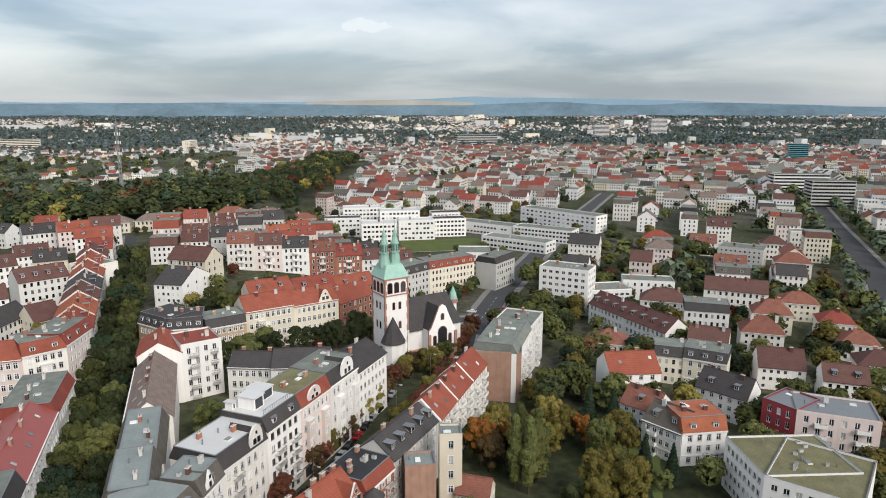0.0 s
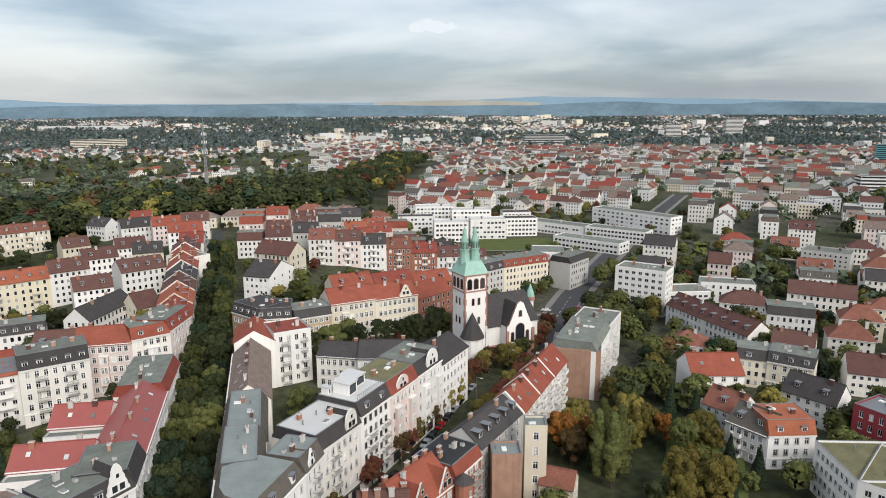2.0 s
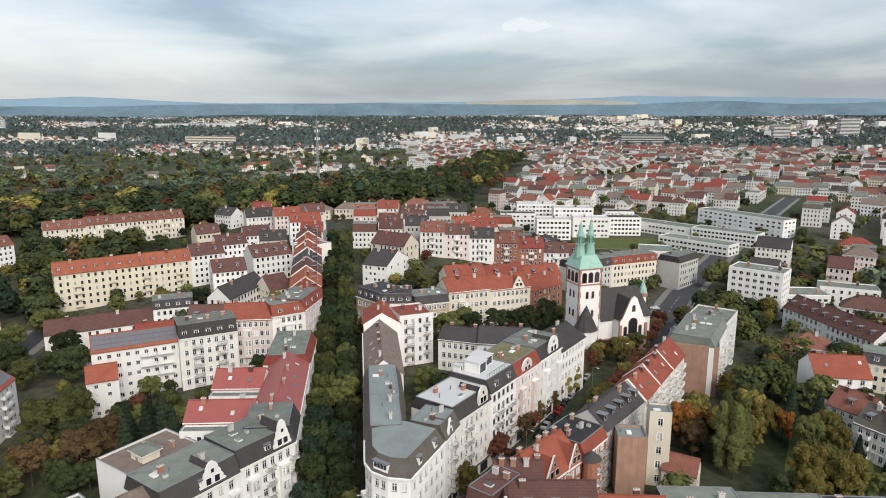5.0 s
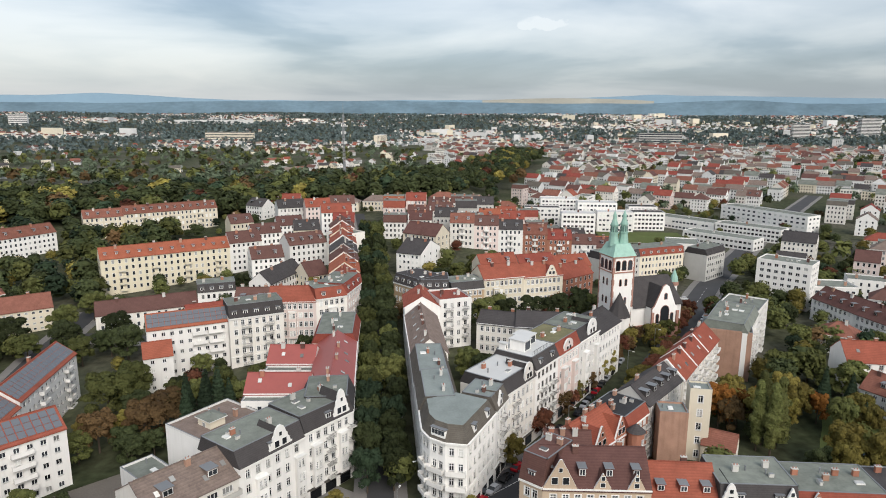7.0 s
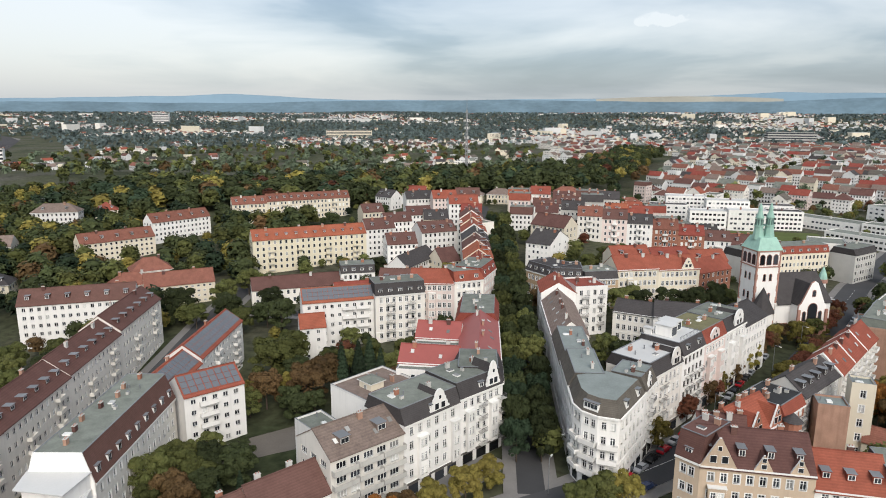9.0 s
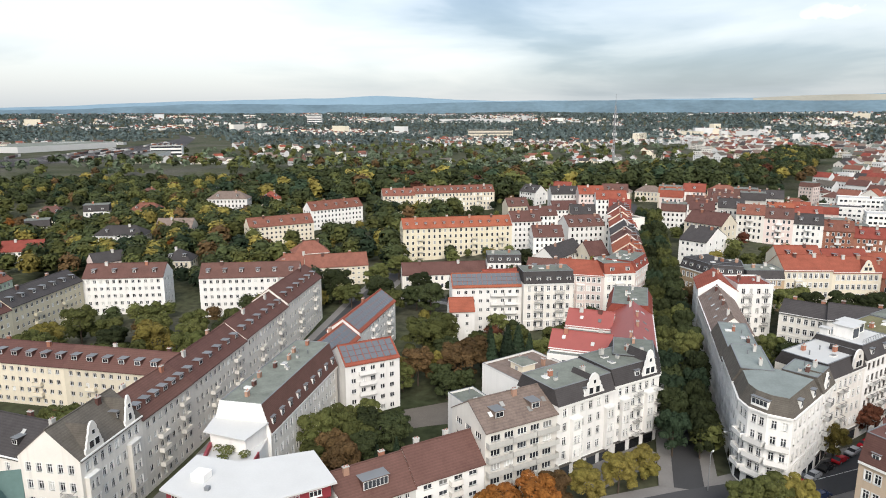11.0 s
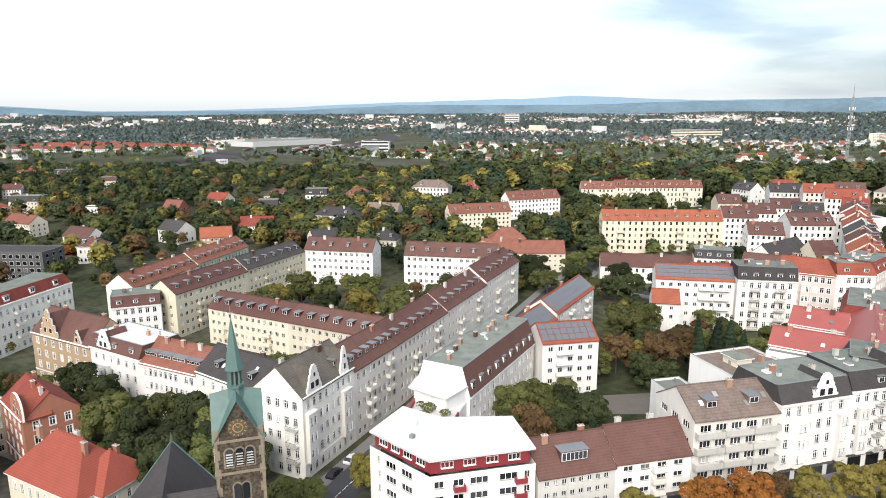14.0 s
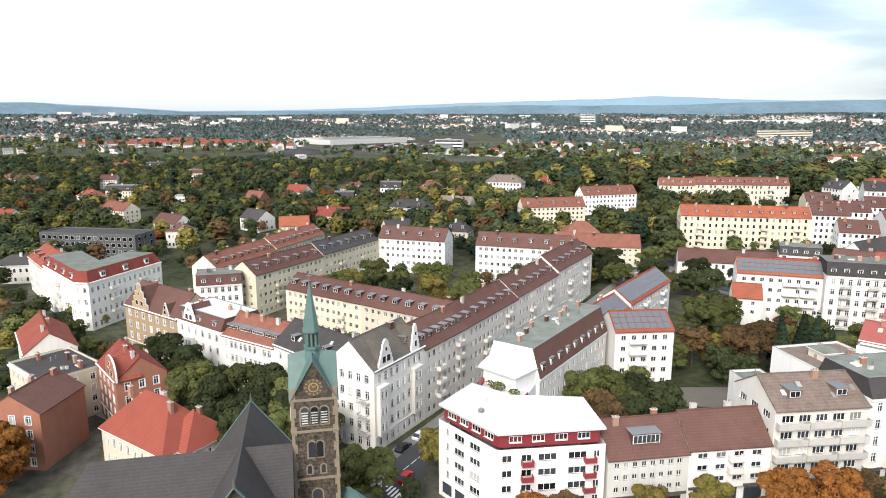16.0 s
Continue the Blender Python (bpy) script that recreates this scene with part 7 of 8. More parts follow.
# ---------------------------------------------------------------- lattice mast
def mast():
    x, y = -63.0, 560.0
    z = ground_z(x, y)
    root = thing("radio_mast", pose(x, y, z) @ Matrix.Diagonal((1.1, 1.1, 1.04, 1)), "tall slender grey lattice radio mast in the woods", "mast")
    b = Build()
    H, w0, w1 = 62.0, 1.5, 0.55
    for k in range(20):
        za, zb = H * k / 20, H * (k + 1) / 20
        wa, wb = w0 + (w1 - w0) * k / 20, w0 + (w1 - w0) * (k + 1) / 20
        for i in range(4):
            a, c = math.pi / 4 + i * math.pi / 2, math.pi / 4 + (i + 1) * math.pi / 2
            for (p0, p1) in (((wa * math.cos(a), wa * math.sin(a), za), (wb * math.cos(a), wb * math.sin(a), zb)), ((wa * math.cos(a), wa * math.sin(a), za), (wb * math.cos(c), wb * math.sin(c), zb))):
                r = 0.22
                n = len(b.v)
                for p in (p0, p1):
                    b.v.extend([(p[0] - r, p[1] - r, p[2]), (p[0] + r, p[1] - r, p[2]), (p[0] + r, p[1] + r, p[2]), (p[0] - r, p[1] + r, p[2])])
                s = b.slot(M["steel"])
                for q in range(4):
                    b.f.append((n + q, n + (q + 1) % 4, n + 4 + (q + 1) % 4, n + 4 + q))
                    b.m.append(s)
    part("lattice", b, root)
    a = Build()
    a.round(0, 0, 0.02, 24, 0.8, 0.6, M["steel"], 10)
    part("shaft", a, root, "pale lower shaft")
    a = Build()
    a.round(0, 0, H, H + 9, 0.22, 0.12, M["steel"], 6)
    part("aerial", a, root)
    for zz in (38, 46, 52):
        p = Build()
        p.round(0, 0, zz, zz + 0.3, 1.9, 1.9, M["steel"], 8)
        for k in range(5):
            t = k * 1.256
            p.box(1.7 * math.cos(t) - 0.25, 1.7 * math.cos(t) + 0.25, 1.7 * math.sin(t) - 0.25, 1.7 * math.sin(t) + 0.25, zz + 0.31, zz + 2.4, M["trim"])
        part("platform", p, root)


mast()


# ---------------------------------------------------------------- trees of the streets and yards
for k in range(32):
    yy = 118 + k * 7.4
    xx = -31 - max(0, yy - 170) * 0.035
    for sx in (-3.3, 3.4):
        tree(xx + sx + rng.uniform(-0.5, 0.5), yy + rng.uniform(-1.5, 1.5), rng.uniform(11.5, 15), rng.choice("dddggc"), near=yy < 260, wide=rng.uniform(0.62, 0.74))


def grove(points, lo, hi, tints, near=True, kind="broad"):
    for x, y in points:
        tree(x, y, rng.uniform(lo, hi), rng.choice(tints), kind, near)


# courtyard of the long block
grove([(-205, 140), (-197, 150), (-190, 141), (-184, 152), (-176, 140), (-200, 128), (-186, 126), (-215, 150), (-208, 162), (-192, 164), (-180, 168), (-226, 134), (-218, 122), (-172, 155), (-228, 150)], 12, 17, "gdggdy")
grove([(-205, 86), (-196, 84), (-186, 88), (-175, 86), (-166, 88), (-212, 80), (-220, 86), (-178, 92)], 9, 13, "gd")
# before the front row, round the stone church
grove([(-178, 54), (-170, 56), (-187, 52), (-161, 54), (-155, 52), (-166, 49), (-177, 46), (-149, 52), (-195, 50), (-152, 47), (-162, 44), (-171, 41), (-185, 46), (-156, 41), (-202, 54), (-210, 53)], 12, 15, "gddgd")
grove([(-222, 50), (-230, 48), (-240, 47)], 8, 10, "gb")
grove([(-256, 48), (-268, 50), (-282, 48), (-292, 50)], 9, 11, "dg")
grove([(-188, 7), (-193, 5), (-184, 4)], 12, 14, "o")
tree(-131, 44, 12, "g")
tree(-136, 40, 13, "d")
tree(-127.5, 48, 10.5, "g")
tree(-124.5, 62.5, 10, "y")
tree(-122, 51.0, 5, "d")
# along the front street
for x, y, h, t in ((-97, 52, 9.5, "o"), (-93, 56, 9, "b"), (-84, 68, 8.5, "y"), (-76, 74, 9, "y"), (-66, 80, 11, "o"), (-60, 86, 11, "o"), (-57, 91, 9, "b"), (-51, 94, 9.5, "y"), (-45, 100, 9.5, "y"), (-40, 106, 8, "y"), (-17, 97.5, 9.5, "g"), (-12.5, 99.5, 9, "y"), (-22, 95, 9, "g")):
    tree(x, y, h, t)
for k in range(22):
    u = k / 21
    xx, yy = 2 + u * 64, 118 + u * 84
    if k > 7 or k % 3 == 1:
        tree(xx - 4.5 + rng.uniform(-1, 1), yy + 4.0, rng.uniform(6.0, 9.0), rng.choice("bbyyrb"), wide=0.9)
    if k > 10:
        tree(xx + 6.5, yy - 5, rng.uniform(7, 9.5), rng.choice("bybr"), wide=1.1)
for x, y in ((70, 207), (75, 212), (80, 216), (84, 220), (66, 203), (88, 226), (92, 232), (97, 240), (46, 212), (43, 206), (50, 209)):
    tree(x, y, rng.uniform(6.5, 9.5), rng.choice("byrg"))
# yards behind the flats
grove([(-102, 108), (-106, 112), (-112, 114), (-98, 114), (-110, 94), (-103, 92), (-114, 102), (-96, 106), (-92, 138), (-88, 142), (-95, 143), (-84, 168), (-78, 172), (-72, 166)], 8, 13, "dgbdg")
grove([(-107, 163), (-103, 168)], 13, 16, "g")
grove([(-103, 146)], 12, 13, "b")
grove([(-99, 151), (-106, 141)], 8, 10, "gy")
grove([(-110, 152), (-96, 160), (-92, 176)], 6, 9, "gdy")
grove([(-92, 148), (-88, 152)], 12, 14, "b")
grove([(-82, 150), (-78, 154), (-84, 158), (-76, 160), (-72, 156), (-80, 163)], 13, 17, "c", kind="conifer")
grove([(-108, 98), (-104, 104), (-110, 106), (-100, 98)], 9, 12, "bgd")
grove([(-96, 96), (-93, 100)], 8, 10, "c", kind="conifer")
grove([(-98, 160), (-90, 168), (-86, 174), (-70, 166), (-66, 172), (-104, 168)], 7, 11, "gdb")
grove([(-105, 178), (-106, 172)], 12, 14, "g")
grove([(-166, 222), (-150, 232), (-172, 214), (-176, 248), (-146, 250), (-128, 226)], 11, 14, "dgd")
grove([(-132, 205), (-125, 212), (-118, 208), (-140, 214), (-108, 214), (-146, 222), (-160, 216), (-152, 210), (-98, 222), (-90, 224)], 11, 15, "dgd")
grove([(-62, 185), (-56, 198), (-88, 188)], 8, 11, "gd")
grove([(-60, 230), (-66, 238), (-52, 246), (-74, 234), (-58, 256), (-84, 262), (-92, 268)], 9, 13, "gdy")
grove([(2, 150), (-2, 158), (6, 162), (0, 170), (-4, 176), (10, 168), (16, 176), (8, 178)], 9, 12, "dgb")
grove([(20, 178), (12, 184)], 9, 11, "c", kind="conifer")
grove([(0, 216), (8, 218), (16, 222), (26, 224), (34, 228), (40, 230), (48, 232), (54, 236), (-6, 220), (50, 240)], 10, 14, "ddg")
grove([(-14, 262), (-6, 268), (4, 272), (12, 280), (22, 284), (36, 286), (-2, 284), (46, 290), (56, 296)], 9, 12, "dg")
# park on the east side
for k in range(30):
    a, q = rng.uniform(0, 6.28), math.sqrt(rng.random())
    if math.hypot(78 + 22 * q * math.cos(a) - 88, 134 + 24 * q * math.sin(a) - 123) < 9:
        continue
    tree(78 + 22 * q * math.cos(a), 134 + 24 * q * math.sin(a), rng.uniform(9, 15), rng.choice("gyygyoyb"), wide=0.75)
for x, y in ((64, 130), (67, 133), (66, 127), (70, 131)):
    tree(x, y, rng.uniform(18, 21), "g", "poplar")
for x, y, h, t in ((96, 140, 9, "y"), (91, 131, 7, "y"), (97, 118, 6, "g"), (80, 120, 7, "y"), (103, 144, 9, "g"), (86, 147, 11, "y"), (70, 141, 12, "y"), (84, 113, 6, "g"), (72, 116, 9, "d")):
    tree(x, y, h, t)
for x, y in ((94, 122), (99, 128), (96, 134), (101, 120), (90, 116), (104, 150), (100, 156)):
    tree(x, y, rng.uniform(10, 14), "c", "conifer")
grove([(96, 172), (92, 166), (104, 170), (88, 162), (110, 160), (118, 155), (124, 160), (130, 150), (142, 178), (136, 186), (128, 190), (120, 200), (133, 200), (142, 210), (110, 222), (118, 230), (126, 236), (132, 226), (108, 240), (164, 196), (170, 206), (176, 198), (160, 140), (168, 134), (150, 134), (126, 116), (160, 120), (176, 120), (172, 170), (186, 168), (196, 160), (205, 175), (215, 170), (225, 185)], 8, 13, "gdgyd", near=False)

# villas and gardens in the west
VILLA_AREA = ((-400, -150, 215, 395), (-830, -260, 60, 330), (-640, -345, -60, 90))
house(-407.0, 97.0, -361.0, 122.0, 16, 13.0, "flat", "rail", "r_dark", 4, top="r_dark", near=False, cols=16, win=(2.0, 1.9), see="fr", chimneys=0, name="office_building", label="black modern office building with flat roof")
VILLAS = ((-389, 200, 18, 0, 7.5, "gable", "white", "r_dark"), (-415, 305, 20, 17, 7.0, "hip", "cream", "r_brown"), (-379, 310, 15, 35, 9.0, "mansard", "white", "r_dark"), (-360, 327, 21, 18, 7.0, "hip", "brick", "r_weather"), (-316, 350, 26, 18, 12.0, "hip", "white", "r_old"),
          (-289, 372, 13, 30, 9.0, "hip", "cream", "r_red"), (-326, 261, 27, 19, 8.5, "hip", "white", "r_dark"), (-311, 292, 21, 18, 6.5, "gable", "offwhite", "r_old"), (-444, 277, 16, 12, 7.5, "gable", "cream", "r_red"), (-357, 231, 20, 34, 5.5, "gable", "offwhite", "r_red"),
          (-258, 231, 13, 20, 7.0, "hip", "cream", "r_dark"), (-453, 248, 13, 19, 6.5, "gable", "brick", "r_weather"), (-352, 200, 17, 50, 5.5, "gable", "ochre", "r_orange"), (-425, 165, 20, 8, 7.0, "gable", "white", "r_brown"), (-495, 216, 11, 40, 8.5, "flat", "white", "r_grey"),
          (-495, 167, 24, 8, 8.5, "gable", "cream", "r_weather"), (-579, 209, 24, 36, 8.0, "mansard", "cream", "r_dark"), (-578, 187, 18, 12, 8.0, "hip", "cream", "r_red"))
for x, y, w, a, h, kind, wall, tiles in VILLAS:
    house(x, y, x + w * math.cos(radians(a)), y + w * math.sin(radians(a)), 12, h, kind, wall, tiles, max(2, round(h / 3)), 4.6 if kind != "mansard" else 4.0, near=False, see="fr", chimneys=1, bands=False, dormers=2 if kind in ("mansard", "hip") else 0, name="villa", label="detached villa among tall garden trees", group="villas in gardens")
spots = [(x + 8, y + 6) for x, y, *_ in VILLAS]
placed = len(spots)
for x0, x1, y0, y1 in VILLA_AREA:
    for k in range(13):
        for _ in range(30):
            x, y = rng.uniform(x0, x1), rng.uniform(y0, y1)
            if x > -300 and y < 205 or (-275 < x < -80 and 215 < y < 420 and x > -262 + (y - 215) * 0.1):
                continue
            if all(math.hypot(x - a, y - c) > 40 for a, c in spots) and not (-345 < x < -225 and y < 200):
                spots.append((x, y))
                break
for x, y in spots[placed:]:
    a = rng.uniform(10, 60)
    w = rng.uniform(11, 20)
    house(x, y, x + w * math.cos(radians(a)), y + w * math.sin(radians(a)), rng.uniform(10, 12), rng.uniform(6.5, 9.5), rng.choice(("hip", "gable", "mansard", "hip")), rng.choice(("white", "cream", "offwhite", "offwhite", "pink", "grey")), rng.choice(("r_weather", "r_brown", "r_dark", "r_red", "r_brown", "r_weather")), rng.choice((2, 3)), rng.uniform(3.2, 4.6), near=False, see="fr", chimneys=1, bands=False, dormers=rng.choice((0, 0, 2)), name="villa", label="detached villa with pitched roof among garden trees", group="villas in gardens")
garden = []
while len(garden) < 2500:
    x0, x1, y0, y1 = rng.choice(VILLA_AREA)
    x, y = rng.uniform(x0, x1), rng.uniform(y0, y1)
    if (x > -300 and y < 208) or (x > -262 and 215 < y < 420 and rng.random() < 0.5) or (-345 < x < -225 and y < 205):
        continue
    tall = rng.uniform(8, 17)
    if built_on(x, y, 3.0) or (tall > 7 and (built_on(x - 6, y + 4.3, 2) or built_on(x - 12, y + 8.6, 1) or built_on(x - 17, y + 12, 0))):
        continue
    garden.append((x, y, ground_z(x, y) - 0.5, tall))


# ---------------------------------------------------------------- woods and distance
def crown_core(z, rx, rz):
    """The dense inside of a far crown."""
    v, f = [(0, 0, z + rz)], []
    for a in (50, 85, 125):
        for k in range(7):
            w = k * math.tau / 7 + a
            q = 1 + 0.16 * math.sin(k * 2.3 + a)
            v.append((rx * q * math.sin(radians(a)) * math.cos(w), rx * q * math.sin(radians(a)) * math.sin(w), z + rz * math.cos(radians(a))))
    for k in range(7):
        m = (k + 1) % 7
        f.append((0, 1 + k, 1 + m))
        for b in (1, 8):
            f.append((b + k, b + 7 + k, b + 7 + m))
            f.append((b + k, b + 7 + m, b + m))
    return np.array(v), np.array(f)


def joined_trees(name, places, n, size, mats, label, wide=1.0):
    """Far woods: many crowns in one mesh for each tint."""
    base = []
    for s in range(4):
        v, f = leaf_cloud(n, crown_lobes("dome", s), size, 40 + s)
        cv, cf = crown_core(6.3, 3.7, 4.0)
        if n > 100:
            v, f = np.concatenate([v, cv]), np.concatenate([f, cf + len(v)])
        base.append((v * np.array([wide, wide, 1.0]), f))
    tone = random.Random(8)
    for tint, idx in mats:
        vs, fs, ts, off = [], [], [], 0
        for k in idx:
            x, y, z, h = places[k]
            v, f = base[k % 4]
            a = k * 1.7
            s = h / 11.3
            rot = np.array([[math.cos(a), -math.sin(a), 0], [math.sin(a), math.cos(a), 0], [0, 0, 1]]) * s
            vs.append(v @ rot.T + np.array([x, y, z]))
            fs.append(f + off)
            ts.append(np.full(len(f), tone.uniform(-0.5, 0.5), np.float32))
            off += len(v)
        if vs:
            me = raw_mesh(name, np.concatenate(vs), np.concatenate(fs), M[tint])
            me.attributes.new("tint", "FLOAT", "FACE").data.foreach_set("value", np.concatenate(ts))
            tagged(new(name, me), label, "woods", kind="stuff")


def split(places, weights):
    r = random.Random(3)
    names = [w[0] for w in weights]
    out = {n: [] for n in names}
    for k in range(len(places)):
        out[r.choices(names, [w[1] for w in weights])[0]].append(k)
    return list(out.items())


def woods():
    r = random.Random(21)
    places = []
    for i in range(110):
        for j in range(58):
            x, y = -1150 + i * 10.8 + r.uniform(-4, 4), 140 + j * 10.8 + r.uniform(-4, 4)
            edge = 432 + 0.30 * max(0, x + 160) + (-0.28 * (-(x + 160)) if x < -160 else 0)
            if y < edge + 8 * math.sin(x * 0.05) or y > edge + 125 + 30 * noise.noise((x * 0.01, 0, 0)) or r.random() < 0.06:
                continue
            places.append((x, y, ground_z(x, y) - 1.5, r.uniform(15, 22) if x > -340 else r.uniform(10, 15)))
    for _ in range(420):
        t = r.random()
        places.append((20 + 190 * t + r.uniform(-45, 45) * (1 - 0.4 * t), 560 + 560 * t + r.uniform(-50, 50), ground_z(40, 700) - 1.5, r.uniform(11, 17)))
    joined_trees("woods", places, 250, 0.86, split(places, (("leaf_d", 8), ("leaf_g", 2.4), ("leaf_c", 2.2), ("leaf_y", 0.8), ("leaf_b", 0.5), ("leaf_r", 0.2))), "mixed autumn woods on the rise behind the houses", wide=1.0)


woods()
joined_trees("garden_trees", garden, 220, 0.74, split(garden, (("leaf_d", 5), ("leaf_g", 4), ("leaf_c", 1.6), ("leaf_y", 0.9), ("leaf_b", 0.7), ("leaf_o", 0.2))), "autumn garden trees between the villas", wide=1.0)


def near_road(x, y, extra=0.0):
    for line, w in ((MAIN, 9), (AVENUE, 3), (LONG, 7), (CROSS, 7), (SOUTH, 7), (NORTHX, 6), (EASTROAD, 12)):
        for (x0, y0), (x1, y1) in zip(line, line[1:]):
            dx, dy = x1 - x0, y1 - y0
            t = max(0, min(1, ((x - x0) * dx + (y - y0) * dy) / (dx * dx + dy * dy)))
            if math.hypot(x - x0 - t * dx, y - y0 - t * dy) < w + extra:
                return True
    return False


def yards():
    r = random.Random(31)
    out = []
    for _ in range(9000):
        x, y = r.uniform(-420, 300), r.uniform(-20, 560)
        if len(out) > 800:
            break
        if (x < -230 and y > 215) or built_on(x, y, 3.2) or (y < 60 and x > -215) or near_road(x, y) or (-112 < x < -80 and 100 < y < 150) or (-260 < x < -160 and 205 < y and r.random() < 0.5) or (110 < x < 190 and 395 < y < 450) or (-8 < x < 4 and 136 < y < 156):
            continue
        out.append((x, y, ground_z(x, y) - 0.6, r.uniform(4.5, 11.5)))
    joined_trees("yard_trees", out, 420, 0.50, split(out, (("leaf_d", 4), ("leaf_g", 4), ("leaf_c", 0.8), ("leaf_y", 1.2), ("leaf_b", 1.0), ("leaf_r", 0.4))), "trees and tall bushes in the back yards")


yards()


EAST_VILLAS = ((128, 201, 13, 7, "hip", "white", "r_weather"), (137, 176, 15, 9.5, "mansard", "cream", "r_dark"), (157, 168, 14, 8, "gable", "white", "r_brown"), (183, 232, 16, 9, "gable", "white", "r_brown"), (205, 196, 15, 10, "flat", "white", "r_grey"), (232, 216, 16, 8, "hip", "cream", "r_weather"), (226, 190, 13, 7.5, "hip", "offwhite", "r_red"), (214, 170, 13, 7, "hip", "white", "r_weather"), (198, 150, 14, 8, "hip", "offwhite", "r_brown"), (172, 182, 12, 7.5, "gable", "white", "r_slate"), (176, 144, 13, 8, "gable", "white", "r_brown"), (196, 128, 14, 8, "hip", "white", "r_weather"), (262, 250, 16, 10, "gable", "white", "r_brown"), (238, 262, 16, 10, "mansard", "white", "r_slate"))
for x, y, w, h, kind, wall, tiles in EAST_VILLAS:
    if not built_on(x + w * 0.4, y, 3.0) and not built_on(x + w * 0.8, y + 4, 3.0):
        house(x, y, x + w * 0.78, y - w * 0.62, 11, h, kind, wall, tiles, max(2, round(h / 3)), None if kind != "mansard" else 3.2, near=False, see="fr", chimneys=1, bands=False, dormers=2 if kind in ("gable", "mansard") else 0, name="villa", label="detached villa with a pitched roof among garden trees" if kind != "flat" else "white modern villa with a flat roof among garden trees", group="eastern villas")


def pond():
    b = Build()
    ring = [(88 + 7.0 * math.cos(k * 0.45) * (1 + 0.15 * math.sin(k * 1.9)), 123.5 + 4.6 * math.sin(k * 0.45), ground_z(88, 123) + 0.12) for k in range(14)]
    b.face(ring, M["pond"])
    tagged(new("pond", b.mesh("pond")), "dark still garden pond between the park trees", "pond", kind="structure")


M["pond"] = glass_dark("pond_water", (0.03, 0.04, 0.055), 0.12)
pond()


def east_gardens():
    r = random.Random(44)
    out = []
    for _ in range(4000):
        x, y = r.uniform(88, 300), r.uniform(95, 330)
        if len(out) > 210:
            break
        if built_on(x, y, 2.6) or near_road(x, y, 1.0) or (x < 125 and y < 165) or (110 < x < 160 and 105 < y < 128):
            continue
        out.append((x, y, ground_z(x, y) - 0.6, r.uniform(6, 14)))
    joined_trees("garden_trees", out, 520, 0.56, split(out, (("leaf_d", 3), ("leaf_g", 5), ("leaf_c", 0.8), ("leaf_y", 2.0), ("leaf_r", 0.6))), "tall garden trees round the eastern villas")


east_gardens()


def blocked(x, y):
    """Ground that is taken by houses placed one by one, by streets or by the woods."""
    if x < 140 and y < 345 or (x < 70 and y < 530) or (x < 35 and y < 760) or (x < 190 and y < 300):
        return True
    if y > 540 and abs(x - 20 - (y - 560) * 0.34) < 55 and y < 1150:
        return True
    if 66 < x < 310 and 365 < y < 530:
        return True
    if built_on(x, y, 5.0):
        return True
    for line, w in ((MAIN, 16), (EASTROAD, 20)):
        for (x0, y0), (x1, y1) in zip(line, line[1:]):
            dx, dy = x1 - x0, y1 - y0
            t = max(0, min(1, ((x - x0) * dx + (y - y0) * dy) / (dx * dx + dy * dy)))
            if math.hypot(x - x0 - t * dx, y - y0 - t * dy) < w:
                return True
    return False


